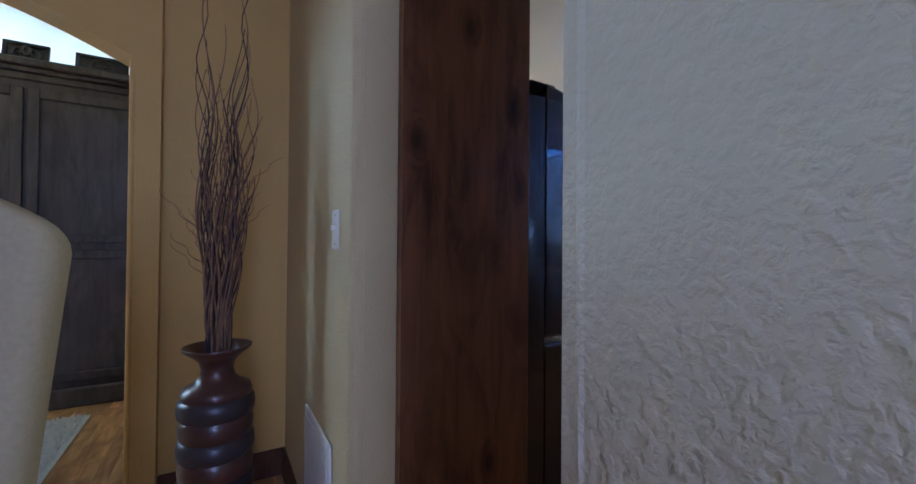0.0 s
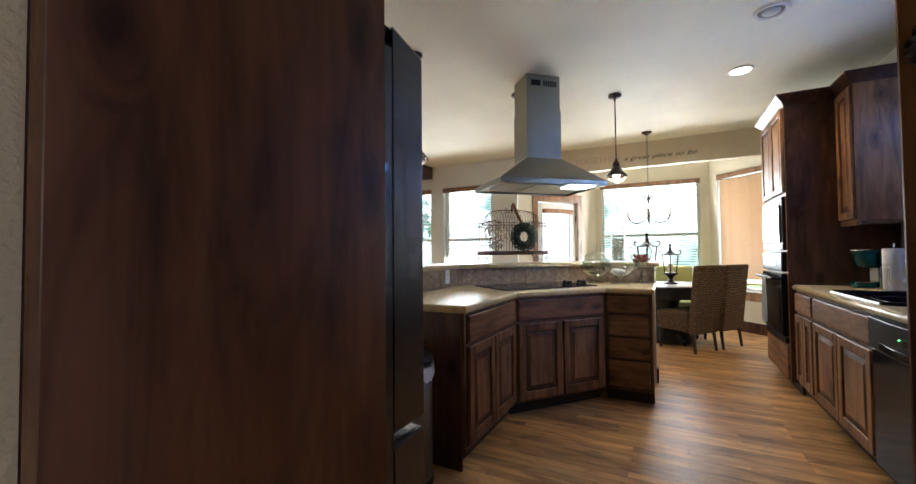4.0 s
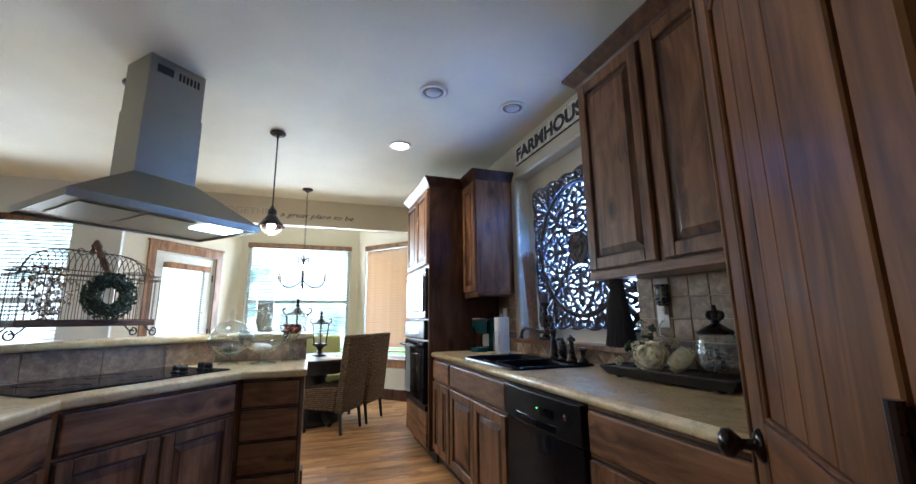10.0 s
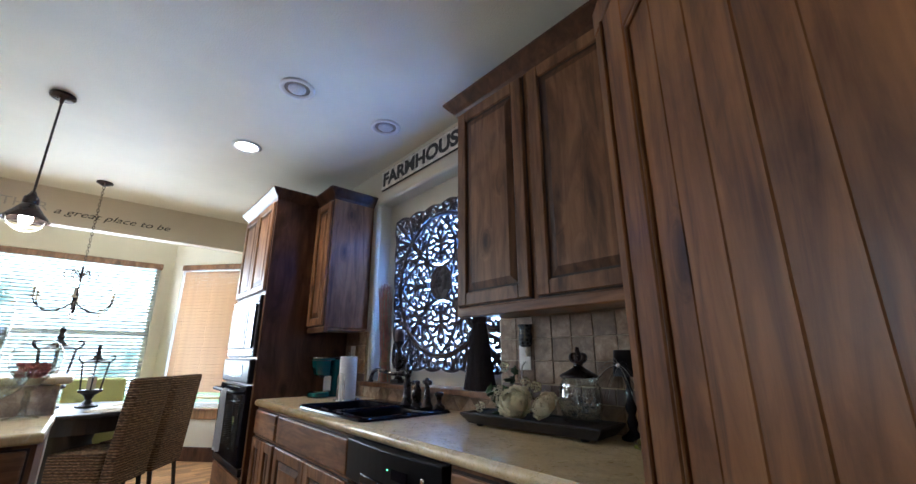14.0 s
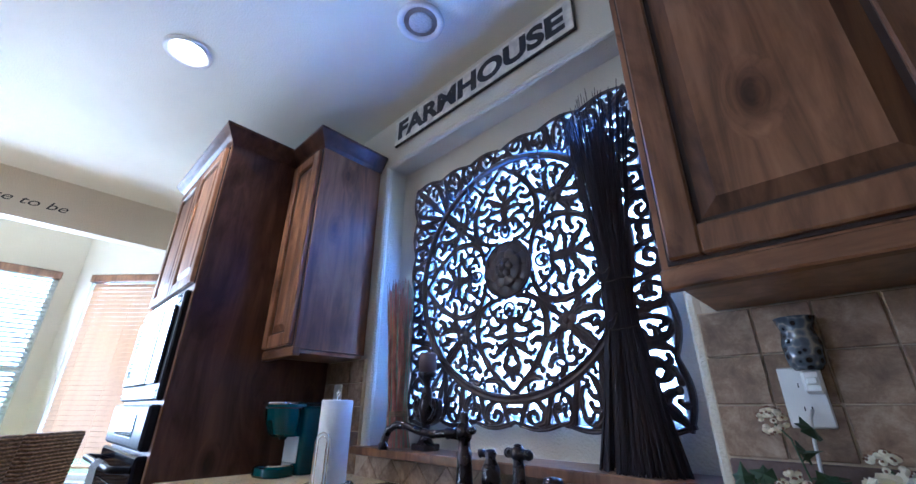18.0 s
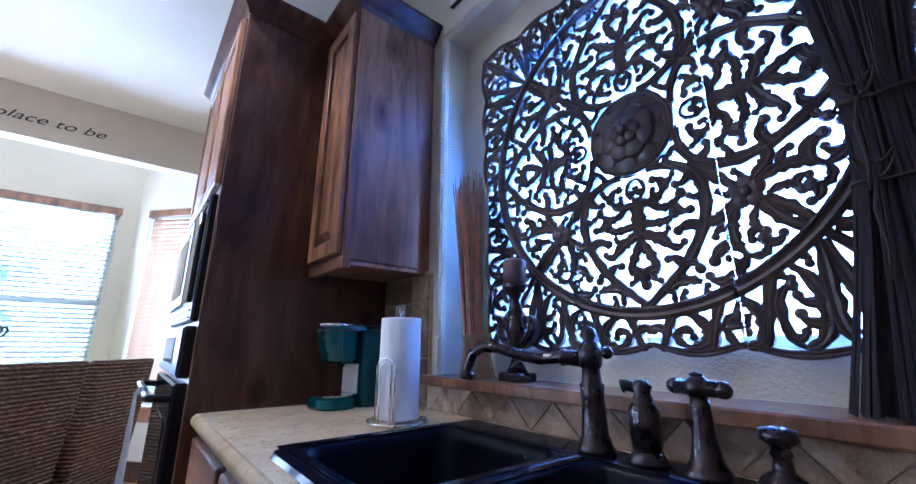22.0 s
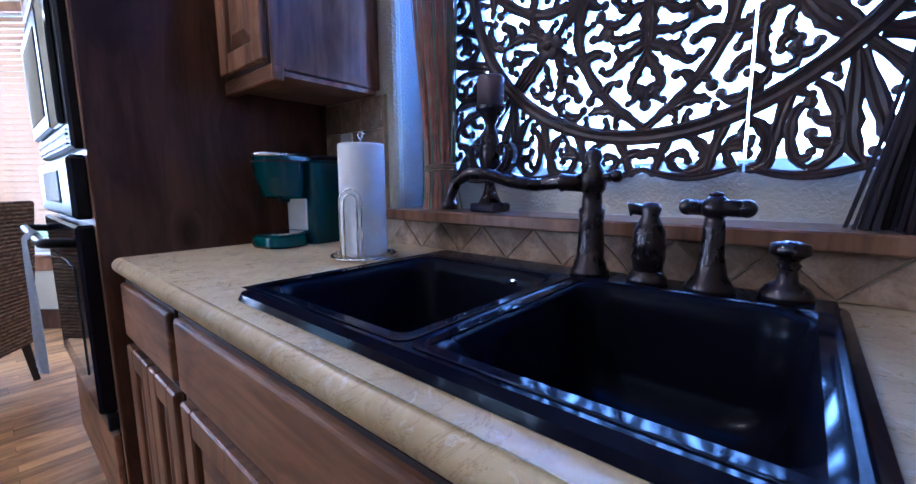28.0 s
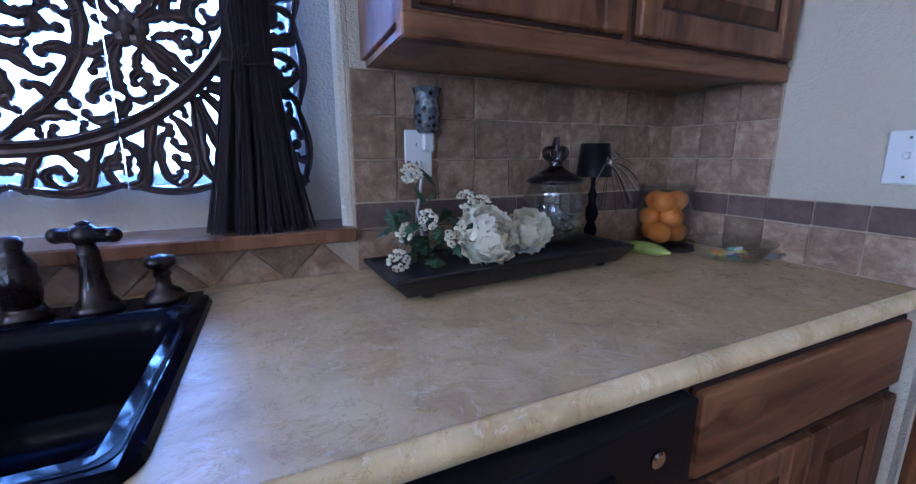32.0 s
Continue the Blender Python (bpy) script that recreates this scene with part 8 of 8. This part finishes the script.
cm = thing("coffee_maker", pose(4.435, -0.715, 0.916, 0, 0, 190), "dark teal single-cup coffee maker with a chrome lid handle", "coffee maker")
part("water_tank", rounded_stack([(-0.078, -0.01, 0.078, 0.155, 0.030, 0.0), (-0.078, -0.01, 0.078, 0.155, 0.030, 0.262), (-0.072, -0.004, 0.072, 0.149, 0.028, 0.272)]), TEAL, cm)
part("tank_lid", rounded_stack([(-0.079, 0.030, 0.079, 0.157, 0.030, 0.273), (-0.079, 0.030, 0.079, 0.157, 0.030, 0.284), (-0.070, 0.038, 0.070, 0.148, 0.026, 0.290)]), BLACK_SATIN, cm, "smoked black tank lid")
part("drip_base", rounded_stack([(-0.074, -0.150, 0.074, -0.012, 0.050, 0.0), (-0.078, -0.155, 0.078, -0.012, 0.052, 0.008), (-0.076, -0.152, 0.076, -0.012, 0.050, 0.034), (-0.068, -0.144, 0.068, -0.012, 0.046, 0.040)]), TEAL, cm)
part("drip_grate", rounded_stack([(-0.060, -0.136, 0.060, -0.018, 0.040, 0.0405), (-0.060, -0.136, 0.060, -0.018, 0.040, 0.045)]), CHROME, cm)
part("brew_head", rounded_stack([(-0.050, -0.098, 0.050, -0.012, 0.036, 0.150), (-0.058, -0.118, 0.058, -0.012, 0.044, 0.160), (-0.070, -0.138, 0.070, -0.012, 0.052, 0.215), (-0.074, -0.144, 0.074, -0.012, 0.054, 0.262)]), TEAL, cm, smooth=False)
part("head_seam", rounded_stack([(-0.0735, -0.1435, 0.0735, -0.012, 0.054, 0.2621), (-0.0735, -0.1435, 0.0735, -0.012, 0.054, 0.268)]), BLACK_SATIN, cm)
part("head_lid", rounded_stack([(-0.072, -0.142, 0.072, 0.026, 0.054, 0.2681), (-0.072, -0.142, 0.072, 0.026, 0.054, 0.280), (-0.058, -0.126, 0.058, 0.020, 0.046, 0.290)]), TEAL, cm)
part("lid_handle", tube([(-0.066, -0.06, 0.284), (-0.060, -0.125, 0.284), (-0.030, -0.158, 0.284), (0.030, -0.158, 0.284), (0.060, -0.125, 0.284), (0.066, -0.06, 0.284)], 0.006, 8), CHROME, cm, "chrome lid handle", smooth=True)
part("back_plate", box(-0.046, -0.018, 0.046, 0.046, -0.0105, 0.149, 0.002), WHITE_PLASTIC, cm, "pale splash plate")
part("nozzle", lathe([(0.014, 0.138), (0.018, 0.150)], 14, m=Matrix.Translation((0, -0.06, 0))), BLACK_SATIN, cm)

pt = thing("paper_towel_holder", pose(4.03, -0.67, 0.916), "chrome wire holder with a white paper towel roll", "paper towels")
ringpts = lambda r, z, n=32: [(r * math.cos(2 * math.pi * i / n), r * math.sin(2 * math.pi * i / n), z) for i in range(n + 1)]
part("base_ring", tube(ringpts(0.085, 0.008), 0.004, 6), CHROME, pt, smooth=True)
part("inner_ring", tube(ringpts(0.045, 0.008), 0.003, 6), CHROME, pt, smooth=True)
for k in range(3):
    a = 2.09 * k + 0.4
    part("foot", ball(0.008, (0.085 * math.cos(a), 0.085 * math.sin(a), 0.006), None, 8, 6), CHROME, pt)
    part("spoke", tube([(0, 0, 0.008), (0.085 * math.cos(a), 0.085 * math.sin(a), 0.008)], 0.003, 5), CHROME, pt)
part("post", tube([(0, 0, 0.008), (0, 0, 0.305), (0.012, 0, 0.318), (0, 0, 0.33), (-0.012, 0, 0.318), (0, 0, 0.306)], 0.003, 6), CHROME, pt, smooth=True)
roll = lathe([(0.020, 0.014), (0.058, 0.014), (0.059, 0.02), (0.059, 0.288), (0.058, 0.294), (0.020, 0.294), (0.020, 0.014)], 40, close=False)
part("roll", roll, PAPER, pt, "white embossed paper roll", smooth=True)
for r in (0.030, 0.018):
    q = [(-r, 0.009)] + [(-r, 0.14)] + [(r * math.cos(t), 0.15 + 0.032 * math.sin(t) * (r / 0.03)) for t in [math.pi - math.pi * i / 10 for i in range(11)]] + [(r, 0.14), (r, 0.009)]
    a = radians(115)
    part("arm", tube([(0.066 * math.cos(a) - x1 * math.sin(a), 0.066 * math.sin(a) + x1 * math.cos(a), z1) for x1, z1 in q], 0.0026, 6), CHROME, pt, smooth=True)

cs = thing("candle_holder", pose(3.83, -0.955, 1.031), "dark turned fleur-de-lis candle holder with a mauve candle", "candle holder")
part("foot", box(-0.045, -0.038, 0, 0.045, 0.038, 0.025, 0.005), BRONZE, cs)
part("stem", lathe([(0.034, 0.025), (0.020, 0.05), (0.014, 0.075), (0.022, 0.10), (0.032, 0.15), (0.026, 0.20), (0.014, 0.235), (0.022, 0.255), (0.040, 0.275), (0.042, 0.288), (0, 0.288)], 18), BRONZE, cs, smooth=True)
own = bmesh.new()
for s in (1, -1):
    ribbon(own, [(s * x1, z1) for x1, z1 in bez((0.0, 0.10), (0.05, 0.10), (0.085, 0.16), (0.055, 0.185))], swell(10, 0.030, 0.5), -0.014, 0.028, 0.008)
    ribbon(own, [(s * x1, z1) for x1, z1 in bez((0.055, 0.185), (0.03, 0.185), (0.03, 0.16), (0.045, 0.155))], swell(10, 0.020, 0.5), -0.012, 0.024, 0.006)
bmesh.ops.recalc_face_normals(own, faces=own.faces[:])
part("fleur_de_lis", own, BRONZE, cs)
part("candle", lathe([(0.036, 0.289), (0.037, 0.36), (0.030, 0.366), (0, 0.362)], 20), CANDLE, cs, "short mauve pillar candle", smooth=True)


def reed_bundle(m, n, r0, waist, r1, z_w, h, mats, label, seed, thick=0.0022):
    """A sheaf of dried reeds, tied at the waist and fanned at both ends."""
    b = thing("dried_reeds", m, label, "dried reeds", "dried reed bundles")
    rnd = random.Random(seed)
    groups = [bmesh.new() for _ in mats]
    for k in range(n):
        a, q = rnd.uniform(0, 6.283), math.sqrt(rnd.random())
        a2 = a + rnd.uniform(-0.5, 0.5)
        hh = h * rnd.uniform(0.86, 1.04)
        pts = []
        for i in range(9):
            t = i / 8
            z = hh * t
            r = (waist + (r0 - waist) * (1 - z / z_w) ** 1.3) if z < z_w else waist + (r1 - waist) * ((z - z_w) / (h - z_w)) ** 1.2
            aa = a + (a2 - a) * t
            pts.append((r * q * math.cos(aa) + 0.0015 * math.sin(9 * t + k), r * q * math.sin(aa) * 0.55, z))
        zone = groups[min(len(mats) - 1, int(rnd.random() * len(mats)))]
        tube(pts, thick, 4, zone, taper=[thick * (1 - 0.6 * i / 8) for i in range(9)])
    for g, mat in zip(groups, mats):
        part("reeds", g, mat, b)
    return b, z_w, waist


rd, zw, wa = reed_bundle(pose(2.99, -0.945, 1.031, -1.5, -0.8, 0), 200, 0.115, 0.040, 0.125, 0.46, 1.13, (TWIG_DARK, TWIG_DARK), "tall sheaf of dark brown reeds tied with twine", 31, 0.0034)
for z in (0.36, 0.50):
    own = tube([((0.054) * math.cos(2 * math.pi * i / 20), 0.036 * math.sin(2 * math.pi * i / 20), z + 0.004 * math.sin(i)) for i in range(21)], 0.0030, 6)
    for s in (-1, 1):
        tube([(0.02 + s * 0.0 + s * 0.026 * math.sin(t), 0.042, z + 0.01 + 0.030 * math.sin(t) ** 2 + 0.012 * math.cos(t)) for t in [math.pi * i / 10 for i in range(11)]], 0.0024, 6, own)
    tube([(0.02, 0.042, z), (0.03, 0.046, z - 0.05), (0.025, 0.048, z - 0.11), (0.03, 0.05, z - 0.16)], 0.0024, 6, own)
    part("twine", own, TWINE_DARK, rd, "brown twine tied in a bow", smooth=True)
rd, zw, wa = reed_bundle(pose(4.015, -0.958, 1.031, -1, 1.5, 0), 230, 0.074, 0.054, 0.088, 0.13, 0.70, (REED_GREEN, REED_RED, REED_RED), "sheaf of green and red dried reeds tied with raffia", 37, 0.0026)
own = bmesh.new()
for z in (0.12, 0.128, 0.136):
    tube([(0.058 * math.cos(2 * math.pi * i / 20), 0.034 * math.sin(2 * math.pi * i / 20), z) for i in range(21)], 0.0032, 5, own)
part("raffia", own, ROPE, rd, "raffia tie")

# tray with flowers
ty = thing("wooden_tray", pose(2.445, -0.735, 0.916, 0, 0, 5), "long black wooden tray on short feet", "tray")
bm = prism([(-0.335, -0.105), (0.335, -0.105), (0.335, 0.105), (-0.335, 0.105)], 0.009, 0.046)
for v_ in bm.verts:
    if v_.co.z < 0.03:
        v_.co.x *= 0.90
        v_.co.y *= 0.75
part("board", bm, BLACK_WOOD, ty)
own = box(-0.335, -0.105, 0.046, 0.335, -0.094, 0.054, 0.003)
box(-0.335, 0.094, 0.046, 0.335, 0.105, 0.054, 0.003, bm=own)
box(-0.335, -0.094, 0.046, -0.322, 0.094, 0.054, 0.003, bm=own)
box(0.322, -0.094, 0.046, 0.335, 0.094, 0.054, 0.003, bm=own)
part("rim", own, BLACK_WOOD, ty)
for x in (-0.25, 0.25):
    for y in (-0.06, 0.06):
        part("foot", lathe([(0.014, 0), (0.018, 0.004), (0.014, 0.0088)], 10, m=Matrix.Translation((x, y, 0))), BLACK_WOOD, ty)


def peony(m, s, seed):
    """Ruffled petals set in shells round a ball, the inner ones closed, the outer ones open."""
    p = thing("peony_flower", m, "large cream silk peony in full bloom", "flower", "cream peonies")
    rnd = random.Random(seed)
    for ring, (n, polar, rad, wide, tall, lift) in enumerate(((4, 12, 0.030, 90, 60, 0.10), (6, 28, 0.036, 82, 60, 0.15), (8, 44, 0.042, 74, 58, 0.19), (10, 60, 0.047, 68, 56, 0.23), (12, 78, 0.051, 60, 54, 0.27), (12, 96, 0.054, 56, 50, 0.31), (10, 114, 0.055, 54, 46, 0.34))):
        for k in range(n):
            a = 360 * (k + 0.5 * (ring % 2)) / n + rnd.uniform(-10, 10)
            th0, w0, ph = polar + rnd.uniform(-7, 7), wide * rnd.uniform(0.85, 1.15), rnd.uniform(0, 6)
            own = bmesh.new()
            grid = []
            for i in range(7):
                t = i / 6
                row = []
                for j in range(7):
                    u_ = j / 3 - 1
                    edge = math.sqrt(max(0.0, 1 - (0.92 * u_) ** 2))
                    th = th0 + tall * 0.55 - tall * t * (0.45 + 0.55 * edge)
                    q = rad * (1 + lift * t * t + 0.075 * math.sin(3.2 * u_ + ph + 5 * t) * t + 0.075 * math.sin(7.5 * u_ + 2 * ph) * t * t)
                    az = radians(a + u_ * w0 * 0.62 * math.sin(math.pi * (0.18 + 0.60 * t)) / max(0.45, math.sin(radians(max(20, th)))))
                    th = radians(th)
                    row.append(own.verts.new((q * math.sin(th) * math.cos(az), q * math.sin(th) * math.sin(az), q * math.cos(th) * 0.92)))
                grid.append(row)
            for g0, g1 in zip(grid, grid[1:]):
                for j in range(6):
                    own.faces.new((g0[j], g0[j + 1], g1[j + 1], g1[j]))
            part("petal", own, PETAL, p, smooth=True)
    p.scale = (s, s, s)
    return p


peony(pose(2.525, -0.70, 1.020, -58, 0, 12), 1.05, 1)
peony(pose(2.395, -0.735, 1.018, -46, 18, -30), 0.86, 2)
for k, (x, y, z) in enumerate(((2.735, -0.70, 0.985), (2.605, -0.70, 1.025), (2.672, -0.80, 1.16), (2.535, -0.79, 1.095), (2.488, -0.80, 1.082), (2.655, -0.74, 1.06), (2.70, -0.76, 1.03))):
    c = thing("blossom_cluster", pose(x, y, z), "round cluster of tiny white blossoms with dark centres", "flower", "white blossom clusters")
    rnd = random.Random(40 + k)
    bm, bc = bmesh.new(), bmesh.new()
    for i in range(34):
        d = Vector((rnd.gauss(0, 1), rnd.gauss(0, 1), rnd.gauss(0, 1))).normalized()
        ball(0.0062, d * 0.021, bm, 6, 4, (1, 1, 0.8))
        ball(0.0026, d * 0.0265, bc, 5, 3)
    part("blossom_head", bm, PETAL, c)
    part("blossom_eye", bc, TWIG, c)
    part("stalk", tube([(0, 0, 0), (-0.02, -0.01, -0.03), (-0.05, -0.01, -max(0.03, z - 0.972))], 0.0016, 4), LEAF, c)

sprig = thing("leaf_spray", pose(2.62, -0.76, 0.968), "spray of dark green silk leaves on the tray", "leaves")
rnd = random.Random(77)
for k in range(30):
    base = Vector((rnd.uniform(-0.10, 0.11), rnd.uniform(-0.05, 0.06), rnd.uniform(0.0, 0.10)))
    if k < 4:
        base = Vector((0.02 - 0.01 * k, -0.04, 0.10 + 0.02 * k))
    ln, wd = rnd.uniform(0.045, 0.075), rnd.uniform(0.035, 0.055)
    bm = bmesh.new()
    outline = [(0, 0), (0.30, 0.5), (0.42, 0.34), (0.62, 0.50), (0.66, 0.24), (1, 0), (0.66, -0.24), (0.62, -0.50), (0.42, -0.34), (0.30, -0.5)]
    mid_ = bm.verts.new((ln * 0.45, 0, 0.006))
    vs = [bm.verts.new((x1 * ln, y1 * wd, -0.010 * abs(y1))) for x1, y1 in outline]
    for a, b in zip(vs, vs[1:] + vs[:1]):
        bm.faces.new((mid_, a, b))
    lf = part("leaf", bm, LEAF, sprig)
    lf.matrix_basis = pose(*base, rnd.uniform(-60, 60), rnd.uniform(-50, 40), rnd.uniform(0, 360))

gj = thing("lidded_glass_jar", pose(2.265, -0.80, 0.963) @ Matrix.Diagonal((1.18, 1.18, 1.06, 1)), "glass jar of clear beads with a bronze fleur-de-lis lid", "jar")
part("jar", lathe([(0.055, 0), (0.062, 0.01), (0.072, 0.06), (0.070, 0.12), (0.055, 0.15), (0.060, 0.155), (0.056, 0.154), (0.052, 0.15), (0.067, 0.12), (0.069, 0.06), (0.058, 0.012), (0.0, 0.008)], 32, close=False), GLASS, gj, smooth=True)
pebbles(gj, CRYSTAL, 60, 0.05, 0.02, 0.09, 0.010, 12, "beads")
part("lid", lathe([(0.064, 0.156), (0.064, 0.164), (0.045, 0.176), (0.020, 0.192), (0.012, 0.20), (0.018, 0.206), (0.010, 0.214), (0, 0.214)], 28), BRONZE, gj, "bronze lid", smooth=True)
own = bmesh.new()
for s in (1, -1):
    ribbon(own, [(s * x1, 0.21 + z1) for x1, z1 in bez((0.0, 0.0), (0.03, 0.0), (0.035, 0.03), (0.015, 0.034))], swell(10, 0.014, 0.5), -0.007, 0.014, 0.004)
ribbon(own, [(0, 0.208), (0, 0.235), (0, 0.268)], [0.010, 0.020, 0.003], -0.008, 0.016, 0.005)
bmesh.ops.recalc_face_normals(own, faces=own.faces[:])
part("finial", own, BRONZE, gj, "fleur-de-lis finial")

lp = thing("accent_lamp", pose(2.085, -0.85, 0.916), "small black accent lamp with a feather trimmed shade", "lamp")
part("stem", lathe([(0.042, 0), (0.044, 0.008), (0.026, 0.020), (0.013, 0.035), (0.020, 0.06), (0.012, 0.085), (0.022, 0.11), (0.010, 0.145), (0.014, 0.17), (0.007, 0.185), (0.007, 0.235)], 18), BLACK_GLOSS, lp, smooth=True)
part("shade", lathe([(0.052, 0.222), (0.042, 0.318), (0.039, 0.318), (0.049, 0.222)], 28, close=False), BLACK_SATIN, lp, "black fabric shade", smooth=True)
rnd = random.Random(3)
for k in range(22):
    a = rnd.uniform(0, 6.283)
    d = Vector((math.cos(a), 0.25, math.sin(a)))
    pts = [Vector((0.0, 0.060, 0.262)) + d * 0.011 * i + Vector((0, 0.002 * i, -0.0012 * i * i)) for i in range(8)]
    part("feather", tube(pts, 0.0008, 4), BLACK_SATIN if k % 3 else GREY_INK, lp)
part("brooch", lathe([(0.010, 0), (0.008, 0.005), (0, 0.007)], 10, m=pose(0.0, 0.060, 0.262, -90)), CHROME, lp)

og = thing("glass_canister", pose(1.845, -0.79, 0.921), "clear glass canister filled with oranges", "jar")
part("canister", lathe([(0.075, 0), (0.078, 0.006), (0.078, 0.18), (0.084, 0.188), (0.080, 0.190), (0.074, 0.182), (0.074, 0.008), (0, 0.006)], 36, close=False), GLASS, og, smooth=True)
solid("wooden_trivet", lathe([(0.10, 0), (0.10, 0.004), (0, 0.004)], 32, m=Matrix.Translation((1.845, -0.79, 0.916))), BLACK_WOOD, "thin dark round trivet under the canister", "trivet")
for k, (x, y, z) in enumerate(((0.034, 0.02, 0.04), (-0.034, 0.022, 0.04), (0, -0.036, 0.04), (0.03, -0.022, 0.086), (-0.032, -0.012, 0.088), (0.004, 0.034, 0.09), (0.024, 0.022, 0.135), (-0.03, 0.018, 0.138), (0.0, -0.03, 0.136))):
    f = solid("orange", ball(0.033, (0, 0, 0), None, 18, 12, (1, 1, 0.93)), ORANGE, "ripe orange inside the glass canister", "orange", "oranges in the canister", smooth=True)
    f.location = (1.845 + x, -0.79 + y, 0.924 + z)

dish = thing("candy_dish", pose(1.83, -0.585, 0.916), "shallow clear glass dish with wrapped candy", "dish")
part("dish", lathe([(0.055, 0), (0.070, 0.004), (0.100, 0.045), (0.108, 0.055), (0.104, 0.056), (0.094, 0.044), (0.066, 0.008), (0, 0.006)], 36, close=False), GLASS, dish, smooth=True)
rnd = random.Random(9)
for k in range(14):
    own = box(-0.016, -0.009, 0, 0.016, 0.009, 0.008, 0.003)
    cdy = part("candy", own, (YELLOW_INK, ORANGE, GREEN_INK, PAPER, BLUE_INK)[k % 5], dish)
    cdy.matrix_basis = pose(rnd.uniform(-0.05, 0.05), rnd.uniform(-0.05, 0.05), 0.008 + 0.006 * (k % 3), rnd.uniform(-15, 15), rnd.uniform(-15, 15), rnd.uniform(0, 180))
for k, (x, y, r) in enumerate(((1.715 + 0.03, -0.565, 20), (1.728, -0.535, 75))):
    bag = bmesh.new()
    rows = []
    rnd = random.Random(60 + k)
    for i in range(5):
        rows.append([bag.verts.new((-0.03 + 0.015 * i, -0.022 + 0.011 * j, 0.022 + rnd.uniform(-0.012, 0.016))) for j in range(5)])
    for a, b in zip(rows, rows[1:]):
        for j in range(4):
            bag.faces.new((a[j], a[j + 1], b[j + 1], b[j]))
    bmesh.ops.solidify(bag, geom=bag.faces[:], thickness=0.002)
    w_ = solid("candy_wrapper", bag, PAPER, "crumpled white and yellow paper packet", "wrapper", "paper packets", smooth=True)
    w_.matrix_world = pose(x, y, 0.905, 0, 0, r)

bn = solid("banana", tube([(-0.075 + 0.15 * i / 12, 0.014 * math.sin(math.pi * i / 12), 0.019) for i in range(13)], 0.018, 10, taper=[0.004, 0.010, 0.015, 0.018, 0.019, 0.0195, 0.0195, 0.019, 0.018, 0.016, 0.012, 0.007, 0.004]), AVOCADO, "short unripe green banana on the counter", "banana", smooth=True)
bn.matrix_world = pose(2.00, -0.72, 0.916, 0, 0, 105)

# ---- oak floor: strip planks running across the kitchen ----
def plank_mesh(w, length):
    bm = box(0.0008, 0.0008, -0.012, w - 0.0008, length - 0.0008, 0.0, 0.0)
    me = bpy.data.meshes.new("plank")
    bm.to_mesh(me)
    bm.free()
    me.materials.append(OAK)
    return me


PW = 0.062
Y0, Y1, ROWS_X = -0.40, 2.30, 90
XEND = 1.0 + PW * ROWS_X
meshes = {}
rnd = random.Random(2)
for row in range(ROWS_X):
    y = Y0
    while y < Y1 - 0.01:
        l = rnd.choice((0.4, 0.7, 1.0, 1.3) if y == Y0 else (1.0, 1.3, 1.6))
        if Y1 - y - l < 0.35:
            l = round(Y1 - y, 2)
        if l not in meshes:
            meshes[l] = plank_mesh(PW, l)
        p = new("plank", meshes[l])
        p.parent = floor
        p.location = (1.0 + row * PW, y, 0)
        y = round(y + l, 2)


def joined_planks(name, x0, y0, x1, y1, seed):
    rnd = random.Random(seed)
    verts, faces = [], []
    x = x0
    while x < x1 - 1e-6:
        w = min(PW, x1 - x)
        y = y0
        while y < y1 - 1e-6:
            l = min(rnd.choice((0.7, 1.0, 1.3, 1.7, 2.0)), y1 - y)
            k = len(verts)
            a, b, c, d = x + 0.0008, x + w - 0.0008, y + 0.0008, y + l - 0.0008
            verts += [(a, c, -0.012), (b, c, -0.012), (b, d, -0.012), (a, d, -0.012), (a, c, 0), (b, c, 0), (b, d, 0), (a, d, 0)]
            faces += [(k + 4, k + 5, k + 6, k + 7), (k, k + 1, k + 5, k + 4), (k + 1, k + 2, k + 6, k + 5), (k + 2, k + 3, k + 7, k + 6), (k + 3, k, k + 4, k + 7)]
            y += l
        x += PW
    me = bpy.data.meshes.new(name)
    me.from_pydata(verts, [], faces)
    me.materials.append(OAK_FAR)
    ob = new(name, me)
    ob.parent = floor
    return tagged(ob, "rest of the oak strip floor", kind="stuff")


OAK_FAR = OAK.copy()
OAK_FAR.name = "oak_plank_far"
for nd in [n for n in OAK_FAR.node_tree.nodes if n.type == "OBJECT_INFO"]:
    geo = OAK_FAR.node_tree.nodes.new("ShaderNodeNewGeometry")
    for link in list(nd.outputs["Random"].links):
        OAK_FAR.node_tree.links.new(geo.outputs["Random Per Island"], link.to_socket)
joined_planks("far_planks", -4.2, -2.4, 1.0, 5.6, 3)
joined_planks("far_planks", XEND, -1.05, 8.05, 2.9, 4)
joined_planks("far_planks", 1.0, Y1, XEND, 8.85, 5)
joined_planks("far_planks", 1.0, -1.05, XEND, Y0, 6)
